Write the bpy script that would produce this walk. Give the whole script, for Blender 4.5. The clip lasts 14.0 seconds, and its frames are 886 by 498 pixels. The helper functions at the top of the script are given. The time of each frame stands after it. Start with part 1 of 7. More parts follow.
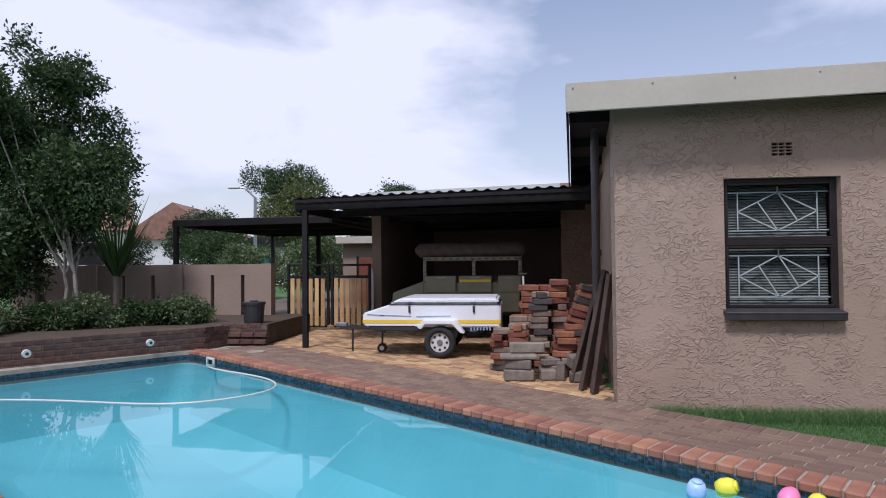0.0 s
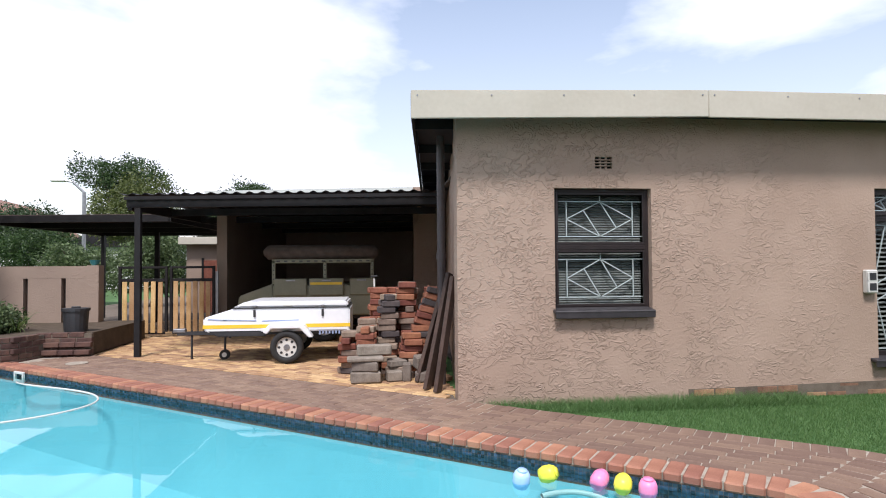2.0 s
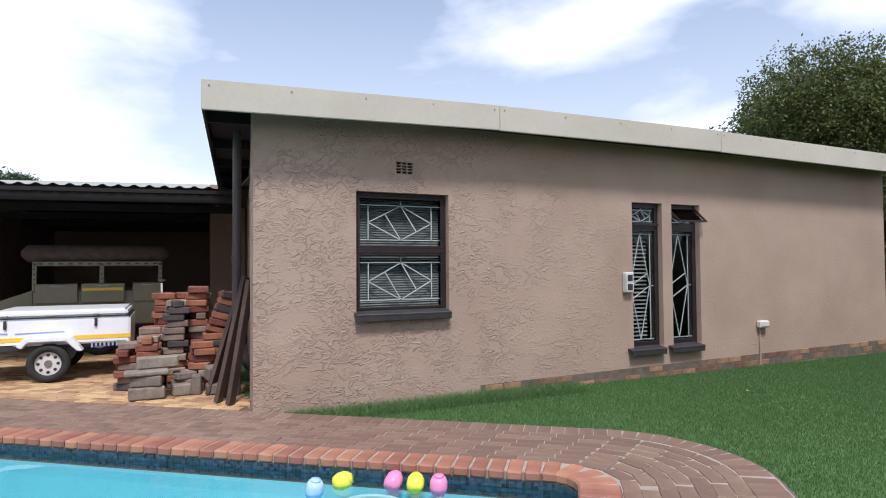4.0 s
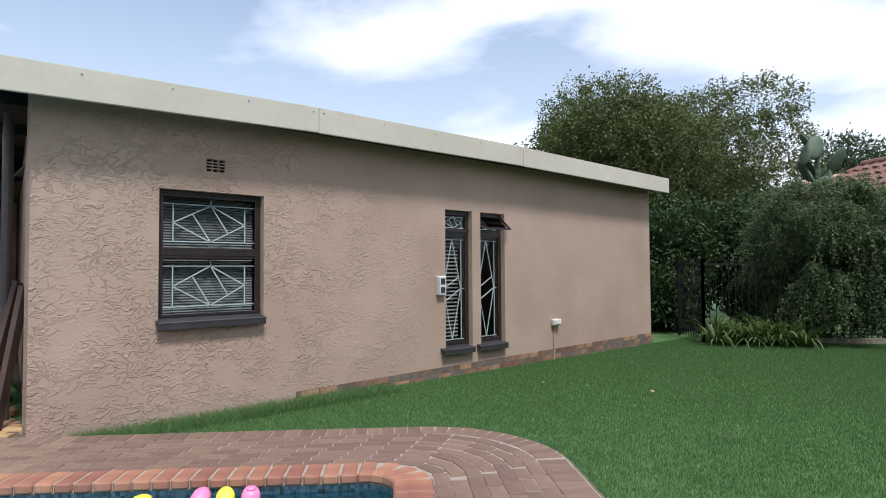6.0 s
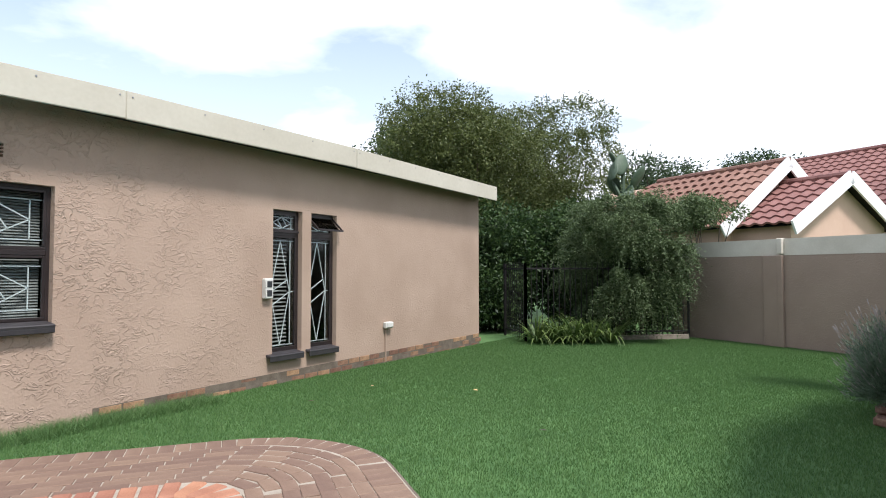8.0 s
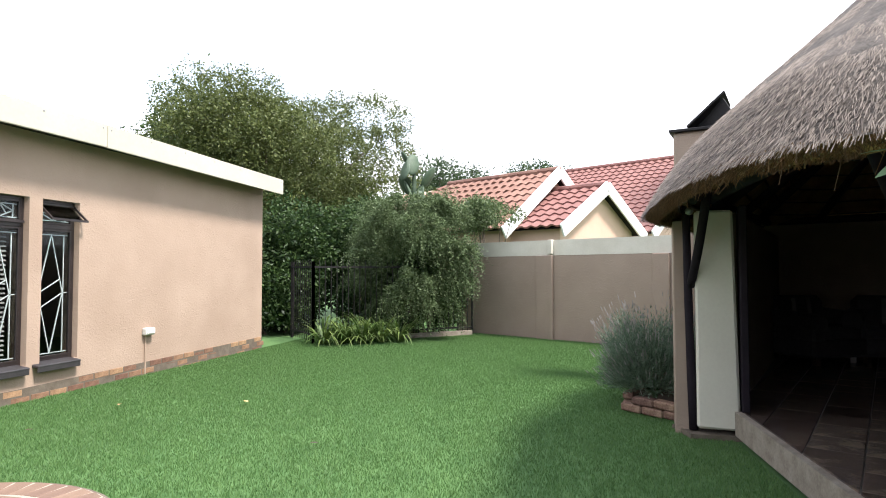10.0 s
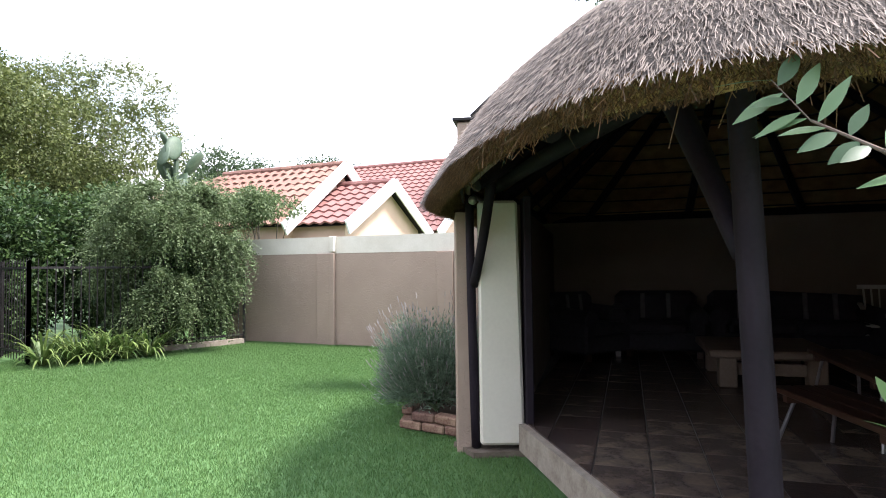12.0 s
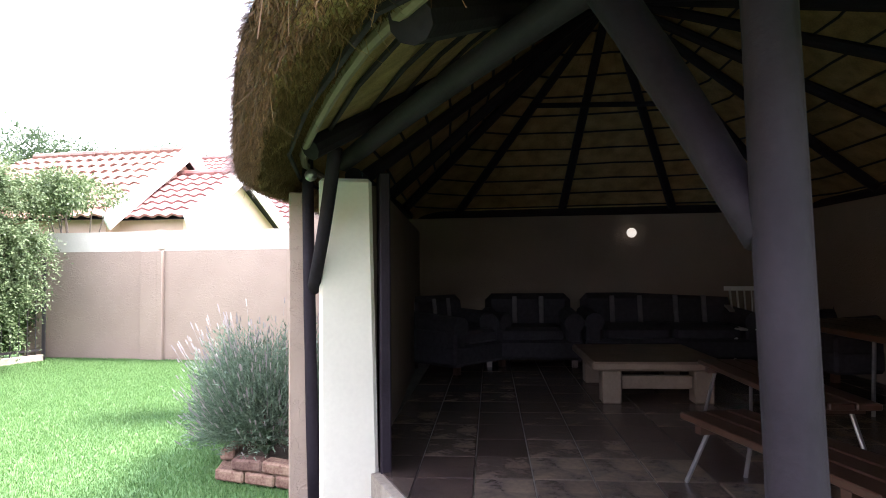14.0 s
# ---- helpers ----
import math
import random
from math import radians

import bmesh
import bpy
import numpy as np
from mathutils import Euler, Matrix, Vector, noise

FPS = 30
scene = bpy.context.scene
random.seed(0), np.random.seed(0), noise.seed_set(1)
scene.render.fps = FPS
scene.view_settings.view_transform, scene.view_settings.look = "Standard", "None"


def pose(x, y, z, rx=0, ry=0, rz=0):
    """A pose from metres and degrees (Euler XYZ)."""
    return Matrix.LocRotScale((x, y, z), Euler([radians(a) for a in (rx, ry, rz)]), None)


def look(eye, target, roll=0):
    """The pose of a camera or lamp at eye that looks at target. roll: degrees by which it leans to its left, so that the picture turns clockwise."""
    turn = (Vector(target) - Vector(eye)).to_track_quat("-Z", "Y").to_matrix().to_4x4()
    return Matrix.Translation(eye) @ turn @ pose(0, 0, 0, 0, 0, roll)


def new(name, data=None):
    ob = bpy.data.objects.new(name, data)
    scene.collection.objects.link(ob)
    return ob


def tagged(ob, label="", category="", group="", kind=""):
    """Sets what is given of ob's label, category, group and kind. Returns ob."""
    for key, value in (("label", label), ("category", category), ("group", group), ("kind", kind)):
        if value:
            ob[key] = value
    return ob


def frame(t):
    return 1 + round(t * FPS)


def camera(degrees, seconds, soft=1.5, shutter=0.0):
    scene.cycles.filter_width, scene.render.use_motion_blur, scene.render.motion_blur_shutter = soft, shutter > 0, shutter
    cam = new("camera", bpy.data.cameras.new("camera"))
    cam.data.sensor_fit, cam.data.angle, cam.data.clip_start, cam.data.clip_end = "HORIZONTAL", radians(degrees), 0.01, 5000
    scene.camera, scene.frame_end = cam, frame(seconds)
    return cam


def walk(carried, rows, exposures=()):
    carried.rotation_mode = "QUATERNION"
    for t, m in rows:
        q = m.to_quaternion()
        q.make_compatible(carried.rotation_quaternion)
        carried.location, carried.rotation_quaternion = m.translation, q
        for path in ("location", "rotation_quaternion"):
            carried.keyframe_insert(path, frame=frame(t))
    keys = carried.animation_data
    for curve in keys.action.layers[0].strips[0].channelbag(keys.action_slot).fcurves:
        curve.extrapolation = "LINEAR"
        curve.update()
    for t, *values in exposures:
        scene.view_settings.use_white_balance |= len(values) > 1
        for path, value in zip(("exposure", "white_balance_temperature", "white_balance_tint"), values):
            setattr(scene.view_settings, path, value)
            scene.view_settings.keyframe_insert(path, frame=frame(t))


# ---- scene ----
cam = camera(72.6, 14.0, 1.0)
PATH = [
    (0, (-0.022, -0.032, 1.326), (-0.26, 1.953, 1.376), -0.5),
    (0.5, (0.005, -0.039, 1.326), (-0.126, 1.956, 1.377), -0.5),
    (1, (0.036, -0.045, 1.327), (0.014, 1.954, 1.381), -0.4),
    (1.5, (0.074, -0.05, 1.327), (0.17, 1.947, 1.382), -0.4),
    (2, (0.115, -0.052, 1.328), (0.339, 1.935, 1.382), -0.4),
    (2.5, (0.155, -0.048, 1.328), (0.528, 1.916, 1.382), -0.4),
    (3, (0.187, -0.037, 1.328), (0.726, 1.888, 1.386), -0.3),
    (3.5, (0.211, -0.024, 1.328), (0.895, 1.855, 1.387), -0.4),
    (4, (0.222, -0.012, 1.328), (1.044, 1.81, 1.388), -0.4),
    (4.2, (0.223, -0.011, 1.328), (1.099, 1.786, 1.388), -0.4),
    (6.5, (0.19, -0.05, 1.322), (1.612, 1.354, 1.396), -0.4),
    (7, (0.219, -0.059, 1.321), (1.724, 1.255, 1.398), -0.4),
    (9.3, (0.566, -0.089, 1.307), (2.43, 0.633, 1.385), 0.0),
    (9.5, (0.615, -0.091, 1.307), (2.504, 0.563, 1.384), -0.1),
    (10, (0.786, -0.091, 1.306), (2.72, 0.411, 1.381), -0.1),
    (10.5, (0.99, -0.101, 1.305), (2.962, 0.224, 1.38), -0.1),
    (11, (1.222, -0.127, 1.304), (3.214, 0.032, 1.38), -0.2),
    (11.5, (1.482, -0.163, 1.301), (3.481, -0.16, 1.373), -0.4),
    (12, (1.758, -0.213, 1.298), (3.749, -0.386, 1.368), -0.6),
    (12.5, (2.035, -0.281, 1.298), (4.01, -0.585, 1.368), -0.6),
    (13, (2.303, -0.351, 1.297), (4.261, -0.754, 1.367), -0.6),
    (13.5, (2.556, -0.425, 1.294), (4.487, -0.943, 1.364), -0.6),
    (14, (2.797, -0.51, 1.29), (4.703, -1.111, 1.36), -0.5),
]
EXPOSURES = [(0, -0.62, 5750, 21), (0.7, -0.38, 5850, 19), (1.5, 0.03, 6150, 17), (3, -0.12, 6000, 17), (4, -0.18, 5950, 17), (6.5, -0.15, 5900, 13), (9.5, 0.85, 6350, 13),
             (10.5, 1.06, 6350, 13), (11.5, 1.2, 6250, 15), (12.5, 1.85, 6150, 20), (13.5, 2.5, 6100, 24), (14, 2.8, 6100, 25)]
walk(cam, [(t, look(eye, target, roll)) for t, eye, target, roll in PATH], EXPOSURES)

# ---------------------------------------------------------------- world, sun
SUN_AZ, SUN_EL = radians(195), radians(58)      # compass-like angle from +y towards +x
world = bpy.data.worlds.new("world")
scene.world = world
world.use_nodes = True


def sky_world():
    nt = world.node_tree
    nt.nodes.clear()
    N, L = nt.nodes.new, nt.links.new
    out, bg = N("ShaderNodeOutputWorld"), N("ShaderNodeBackground")
    sky = N("ShaderNodeTexSky")
    sky.sky_type, sky.sun_disc = "NISHITA", False
    sky.sun_elevation, sky.sun_rotation = SUN_EL, SUN_AZ
    sky.air_density, sky.dust_density, sky.ozone_density = 1.6, 0.3, 2.6
    tc, mp = N("ShaderNodeTexCoord"), N("ShaderNodeMapping")
    mp.inputs["Scale"].default_value = (1.0, 1.0, 2.6)
    mp.inputs["Rotation"].default_value = (0.0, 0.0, radians(-32))
    L(tc.outputs["Generated"], mp.inputs["Vector"])
    n1, n2 = N("ShaderNodeTexNoise"), N("ShaderNodeTexNoise")
    n1.inputs["Scale"].default_value, n1.inputs["Detail"].default_value, n1.inputs["Roughness"].default_value = 2.3, 7, 0.52
    n1.inputs["Distortion"].default_value = 0.25
    n2.inputs["Scale"].default_value, n2.inputs["Detail"].default_value = 1.1, 3
    L(mp.outputs["Vector"], n1.inputs["Vector"])
    L(mp.outputs["Vector"], n2.inputs["Vector"])
    add = N("ShaderNodeMath")
    add.operation = "MULTIPLY_ADD"
    add.inputs[1].default_value = 0.6
    L(n2.outputs["Fac"], add.inputs[0])
    L(n1.outputs["Fac"], add.inputs[2])
    ramp = N("ShaderNodeValToRGB")
    ramp.color_ramp.elements[0].position, ramp.color_ramp.elements[1].position = 0.62, 0.88
    L(add.outputs[0], ramp.inputs["Fac"])
    # thicker cloud low over the horizon
    sep, low = N("ShaderNodeSeparateXYZ"), N("ShaderNodeMapRange")
    L(tc.outputs["Generated"], sep.inputs[0])
    low.inputs["From Min"].default_value, low.inputs["From Max"].default_value = 0.0, 0.42
    low.inputs["To Min"].default_value, low.inputs["To Max"].default_value = 0.62, 0.22
    L(sep.outputs["Z"], low.inputs["Value"])
    mx = N("ShaderNodeMath")
    mx.operation = "MAXIMUM"
    L(ramp.outputs["Color"], mx.inputs[0])
    L(low.outputs[0], mx.inputs[1])
    mix = N("ShaderNodeMix")
    mix.data_type = "RGBA"
    L(mx.outputs[0], mix.inputs["Factor"])
    L(sky.outputs["Color"], mix.inputs["A"])
    mix.inputs["B"].default_value = (9.4, 9.6, 10.0, 1)
    L(mix.outputs["Result"], bg.inputs["Color"])
    bg.inputs["Strength"].default_value = 0.14
    L(bg.outputs[0], out.inputs[0])


sky_world()
sun = new("sun", bpy.data.lights.new("sun", "SUN"))
sun.data.energy, sun.data.angle, sun.data.color = 4.3, radians(11), (1.0, 0.95, 0.87)
sd = Vector((math.sin(SUN_AZ) * math.cos(SUN_EL), math.cos(SUN_AZ) * math.cos(SUN_EL), math.sin(SUN_EL)))
sun.matrix_world = look(sd * 30, (0, 0, 0))


# ---------------------------------------------------------------- materials
def nodes_of(name):
    m = bpy.data.materials.new(name)
    m.use_nodes = True
    nt = m.node_tree
    return m, nt, nt.nodes["Principled BSDF"]


def mat(name, a, b, scale=6.0, fine=60.0, rough=0.8, bump=0.3, metal=0.0, vary=0.0, island=0.0, dist=0.01, spec=0.5):
    """Two colours mixed by noise of two scales, with fine relief; vary: brightness by object, island: by loose piece."""
    m, nt, p = nodes_of(name)
    N, L = nt.nodes.new, nt.links.new
    tc = N("ShaderNodeTexCoord")
    n1, n2 = N("ShaderNodeTexNoise"), N("ShaderNodeTexNoise")
    n1.inputs["Scale"].default_value, n1.inputs["Detail"].default_value = scale, 4
    n2.inputs["Scale"].default_value, n2.inputs["Detail"].default_value = fine, 5
    L(tc.outputs["Object"], n1.inputs["Vector"])
    L(tc.outputs["Object"], n2.inputs["Vector"])
    ad = N("ShaderNodeMath")
    ad.operation = "MULTIPLY_ADD"
    ad.inputs[1].default_value = 0.5
    L(n2.outputs["Fac"], ad.inputs[0])
    L(n1.outputs["Fac"], ad.inputs[2])
    mr = N("ShaderNodeMapRange")
    mr.inputs["From Min"].default_value, mr.inputs["From Max"].default_value = 0.5, 1.0
    L(ad.outputs[0], mr.inputs["Value"])
    mix = N("ShaderNodeMix")
    mix.data_type = "RGBA"
    mix.inputs["A"].default_value, mix.inputs["B"].default_value = (*a, 1), (*b, 1)
    L(mr.outputs[0], mix.inputs["Factor"])
    col = mix.outputs["Result"]
    for amount, kind in ((vary, "o"), (island, "i")):
        if amount:
            src = N("ShaderNodeObjectInfo").outputs["Random"] if kind == "o" else N("ShaderNodeNewGeometry").outputs["Random Per Island"]
            r = N("ShaderNodeMapRange")
            r.inputs["To Min"].default_value, r.inputs["To Max"].default_value = 1 - amount, 1 + amount
            L(src, r.inputs["Value"])
            hs = N("ShaderNodeHueSaturation")
            L(r.outputs[0], hs.inputs["Value"])
            L(col, hs.inputs["Color"])
            r2 = N("ShaderNodeMapRange")
            r2.inputs["To Min"].default_value, r2.inputs["To Max"].default_value = 0.5 - 0.035 * amount, 0.5 + 0.035 * amount
            L(src, r2.inputs["Value"])
            L(r2.outputs[0], hs.inputs["Hue"])
            col = hs.outputs["Color"]
    L(col, p.inputs["Base Color"])
    p.inputs["Roughness"].default_value, p.inputs["Metallic"].default_value = rough, metal
    p.inputs["Specular IOR Level"].default_value = spec
    if bump:
        bp = N("ShaderNodeBump")
        bp.inputs["Strength"].default_value, bp.inputs["Distance"].default_value = bump, dist
        L(ad.outputs[0], bp.inputs["Height"])
        L(bp.outputs[0], p.inputs["Normal"])
    return m


def plaster_mat(name, a, b, swirl=0.6, size=9.0, fade=None):
    """Painted plaster with arcs left by the trowel."""
    m, nt, p = nodes_of(name)
    N, L = nt.nodes.new, nt.links.new
    tc = N("ShaderNodeTexCoord")
    squash = N("ShaderNodeMapping")                 # strokes run wider than high
    squash.inputs["Scale"].default_value = (1.0, 1.0, 1.5)
    L(tc.outputs["Object"], squash.inputs["Vector"])
    stroke, mask, rag = N("ShaderNodeTexNoise"), N("ShaderNodeTexNoise"), N("ShaderNodeTexNoise")
    stroke.inputs["Scale"].default_value, stroke.inputs["Detail"].default_value, stroke.inputs["Roughness"].default_value = size, 3.5, 0.55
    stroke.inputs["Distortion"].default_value = 0.9
    mask.inputs["Scale"].default_value, mask.inputs["Detail"].default_value = 3.2, 4
    rag.inputs["Scale"].default_value, rag.inputs["Detail"].default_value = 42, 4
    L(squash.outputs[0], stroke.inputs["Vector"])
    L(tc.outputs["Object"], mask.inputs["Vector"])
    L(tc.outputs["Object"], rag.inputs["Vector"])
    off, side = N("ShaderNodeMath"), N("ShaderNodeMath")
    off.operation, side.operation = "SUBTRACT", "ABSOLUTE"
    off.inputs[1].default_value = 0.5
    L(stroke.outputs["Fac"], off.inputs[0])
    L(off.outputs[0], side.inputs[0])
    crest = N("ShaderNodeMapRange")                 # a narrow ridge along each stroke
    crest.interpolation_type = "SMOOTHSTEP"
    crest.inputs["From Min"].default_value, crest.inputs["From Max"].default_value = 0.055, 0.0
    L(side.outputs[0], crest.inputs["Value"])
    mk = N("ShaderNodeMapRange")
    mk.inputs["From Min"].default_value, mk.inputs["From Max"].default_value = 0.36, 0.58
    L(mask.outputs["Fac"], mk.inputs["Value"])
    s3 = N("ShaderNodeMath")
    s3.operation = "MULTIPLY"
    L(crest.outputs[0], s3.inputs[0])
    L(mk.outputs[0], s3.inputs[1])
    if fade:
        sx, fx, fm = N("ShaderNodeSeparateXYZ"), N("ShaderNodeMapRange"), N("ShaderNodeMath")
        L(tc.outputs["Object"], sx.inputs[0])
        fx.inputs["From Min"].default_value, fx.inputs["From Max"].default_value = fade
        fx.inputs["To Min"].default_value, fx.inputs["To Max"].default_value = 1.0, 0.10
        L(sx.outputs["X"], fx.inputs["Value"])
        fm.operation = "MULTIPLY"
        L(s3.outputs[0], fm.inputs[0])
        L(fx.outputs[0], fm.inputs[1])
        s3 = fm
    h = N("ShaderNodeMath")
    h.operation = "MULTIPLY_ADD"
    h.inputs[1].default_value = 0.3
    L(rag.outputs["Fac"], h.inputs[0])
    L(s3.outputs[0], h.inputs[2])
    bp = N("ShaderNodeBump")
    bp.inputs["Strength"].default_value, bp.inputs["Distance"].default_value = swirl, 0.022
    L(h.outputs[0], bp.inputs["Height"])
    L(bp.outputs[0], p.inputs["Normal"])
    big = N("ShaderNodeTexNoise")
    big.inputs["Scale"].default_value, big.inputs["Detail"].default_value = 1.3, 6
    L(tc.outputs["Object"], big.inputs["Vector"])
    mr = N("ShaderNodeMapRange")
    mr.inputs["From Min"].default_value, mr.inputs["From Max"].default_value = 0.3, 0.72
    L(big.outputs["Fac"], mr.inputs["Value"])
    mix = N("ShaderNodeMix")
    mix.data_type = "RGBA"
    mix.inputs["A"].default_value, mix.inputs["B"].default_value = (*a, 1), (*b, 1)
    L(mr.outputs[0], mix.inputs["Factor"])
    L(mix.outputs["Result"], p.inputs["Base Color"])
    p.inputs["Roughness"].default_value = 0.75
    p.inputs["Specular IOR Level"].default_value = 0.3
    return m


def leaf_mat(name, a, b, trans=0.25, rough=0.5):
    m, nt, p = nodes_of(name)
    N, L = nt.nodes.new, nt.links.new
    g = N("ShaderNodeNewGeometry")
    ramp = N("ShaderNodeMix")
    ramp.data_type = "RGBA"
    ramp.inputs["A"].default_value, ramp.inputs["B"].default_value = (*a, 1), (*b, 1)
    L(g.outputs["Random Per Island"], ramp.inputs["Factor"])
    L(ramp.outputs["Result"], p.inputs["Base Color"])
    p.inputs["Roughness"].default_value = rough
    p.inputs["Specular IOR Level"].default_value = 0.35
    tr, ms = N("ShaderNodeBsdfTranslucent"), N("ShaderNodeMixShader")
    L(ramp.outputs["Result"], tr.inputs["Color"])
    ms.inputs[0].default_value = trans
    L(p.outputs[0], ms.inputs[1])
    L(tr.outputs[0], ms.inputs[2])
    L(ms.outputs[0], nt.nodes["Material Output"].inputs["Surface"])
    return m


def glass_mat(name, tint=(0.8, 0.85, 0.85), ior=1.45):
    """A thin pane: clear, with the gloss that its slant gives."""
    m, nt, p = nodes_of(name)
    N, L = nt.nodes.new, nt.links.new
    t, g, f, ms = N("ShaderNodeBsdfTransparent"), N("ShaderNodeBsdfGlossy"), N("ShaderNodeFresnel"), N("ShaderNodeMixShader")
    t.inputs["Color"].default_value = (*tint, 1)
    g.inputs["Roughness"].default_value = 0.02
    f.inputs["IOR"].default_value = ior
    L(f.outputs[0], ms.inputs[0])
    L(t.outputs[0], ms.inputs[1])
    L(g.outputs[0], ms.inputs[2])
    L(ms.outputs[0], nt.nodes["Material Output"].inputs["Surface"])
    return m, nt, g, f


def water_mat():
    m, nt, g, f = glass_mat("pool_water", (0.72, 0.95, 0.97), 1.33)
    N, L = nt.nodes.new, nt.links.new
    tc, n = N("ShaderNodeTexCoord"), N("ShaderNodeTexNoise")
    n.inputs["Scale"].default_value, n.inputs["Detail"].default_value = 2.2, 3
    L(tc.outputs["Object"], n.inputs["Vector"])
    bp = N("ShaderNodeBump")
    bp.inputs["Strength"].default_value, bp.inputs["Distance"].default_value = 0.05, 0.02
    L(n.outputs["Fac"], bp.inputs["Height"])
    L(bp.outputs[0], g.inputs["Normal"])
    L(bp.outputs[0], f.inputs["Normal"])
    return m


M = {}
M["plaster"] = plaster_mat("textured_plaster", (0.338, 0.244, 0.184), (0.404, 0.298, 0.229), fade=(2.6, 5.6))
M["plaster_in"] = mat("smooth_cream_plaster", (0.55, 0.52, 0.44), (0.62, 0.59, 0.50), 2, 40, 0.8, 0.1)
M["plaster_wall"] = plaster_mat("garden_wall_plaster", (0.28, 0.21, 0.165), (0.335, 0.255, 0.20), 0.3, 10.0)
# Darker copy of the garden wall plaster; interior shade put into its colour.
M["lapa_wall"] = plaster_mat("shade_darkened_shelter_plaster", (0.185, 0.145, 0.115), (0.235, 0.188, 0.15), 0.25, 10.0)
M["pipe"] = mat("brown_grey_pipe_paint", (0.055, 0.042, 0.042), (0.085, 0.066, 0.064), 4, 40, 0.5, 0.1)
M["coping_cream"] = mat("cream_paint", (0.52, 0.48, 0.40), (0.62, 0.58, 0.50), 3, 40, 0.7, 0.1)
M["fascia"] = mat("cream_fascia_paint", (0.44, 0.405, 0.325), (0.51, 0.475, 0.39), 1.5, 25, 0.55, 0.05)
M["black"] = mat("black_paint", (0.010, 0.009, 0.010), (0.022, 0.020, 0.020), 5, 60, 0.55, 0.1, spec=0.2)
M["frame"] = mat("dark_brown_frame_paint", (0.014, 0.010, 0.010), (0.026, 0.018, 0.017), 6, 80, 0.4, 0.1)
M["sill"] = mat("dark_sill_tile", (0.022, 0.02, 0.022), (0.045, 0.04, 0.042), 8, 60, 0.5, 0.1)
M["white"] = mat("white_paint", (0.72, 0.72, 0.72), (0.8, 0.8, 0.79), 4, 40, 0.35, 0.03)
M["blind"] = mat("grey_blind", (0.22, 0.21, 0.20), (0.30, 0.29, 0.27), 5, 50, 0.6, 0.05)
# Near-black colour supplies the unlit look of the room behind the windows.
M["room"] = mat("dimness_painted_room", (0.05, 0.045, 0.04), (0.08, 0.07, 0.06), 2, 20, 0.9, 0.0)
M["coping"] = mat("orange_coping_brick", (0.245, 0.100, 0.060), (0.36, 0.165, 0.102), 7, 90, 0.75, 0.35, vary=0.22)
M["paver"] = mat("brown_clay_paver", (0.150, 0.092, 0.064), (0.215, 0.140, 0.101), 6, 90, 0.8, 0.35, vary=0.16, island=0.16)
M["paver_y"] = mat("yellow_clay_paver", (0.33, 0.19, 0.09), (0.48, 0.31, 0.17), 5, 80, 0.8, 0.35, island=0.35)
M["joint"] = mat("pale_mortar", (0.26, 0.22, 0.175), (0.38, 0.33, 0.265), 10, 120, 0.95, 0.5)
M["joint_dark"] = mat("dark_sandy_joint", (0.09, 0.07, 0.05), (0.16, 0.13, 0.10), 10, 120, 0.95, 0.5)
M["brick"] = mat("red_brick", (0.15, 0.048, 0.028), (0.28, 0.105, 0.06), 9, 110, 0.85, 0.5, vary=0.35)
M["brick_grey"] = mat("mortared_grey_brick", (0.14, 0.095, 0.068), (0.26, 0.195, 0.15), 9, 110, 0.9, 0.6, vary=0.35)
# Colour of the dark bricks; also painted shade for slots and carport wall.
M["brick_and_shade"] = mat("dark_brick_and_shade", (0.05, 0.04, 0.04), (0.10, 0.08, 0.075), 9, 110, 0.85, 0.5, vary=0.3)
M["brick_wall"] = mat("brown_planter_brick", (0.055, 0.030, 0.025), (0.14, 0.072, 0.052), 7, 90, 0.85, 0.5, vary=0.3)
M["plinth"] = mat("plinth_brick", (0.15, 0.078, 0.045), (0.29, 0.165, 0.098), 12, 90, 0.9, 0.8, vary=0.4)
M["edging"] = mat("old_maroon_edging_brick", (0.085, 0.034, 0.026), (0.26, 0.17, 0.12), 9, 70, 0.9, 0.7, vary=0.4)
M["concrete"] = mat("rough_concrete", (0.15, 0.12, 0.095), (0.27, 0.235, 0.195), 9, 60, 0.9, 0.7, vary=0.3)
M["basin"] = mat("pool_plaster", (0.22, 0.485, 0.545), (0.265, 0.545, 0.60), 1.2, 30, 0.8, 0.0)
M["mosaic"] = mat("blue_mosaic", (0.010, 0.025, 0.042), (0.04, 0.085, 0.12), 30, 90, 0.25, 0.1, island=0.7)
M["water"] = water_mat()
M["soil"] = mat("lawn_soil", (0.045, 0.11, 0.028), (0.085, 0.17, 0.05), 3, 60, 0.95, 0.5)
M["dirt"] = mat("bed_soil", (0.05, 0.035, 0.022), (0.09, 0.065, 0.042), 6, 60, 0.95, 0.6)
M["grass"] = leaf_mat("grass_blades", (0.055, 0.135, 0.036), (0.140, 0.240, 0.080), 0.3)
M["leaf_a"] = leaf_mat("olive_green_leaves", (0.058, 0.082, 0.022), (0.135, 0.158, 0.046))
M["leaf_b"] = leaf_mat("dark_green_leaves", (0.018, 0.045, 0.014), (0.065, 0.11, 0.03))
M["leaf_c"] = leaf_mat("fresh_green_leaves", (0.05, 0.085, 0.030), (0.15, 0.20, 0.085))
M["leaf_w"] = leaf_mat("weeping_shrub_leaves", (0.060, 0.095, 0.036), (0.150, 0.200, 0.092), 0.3, 0.6)
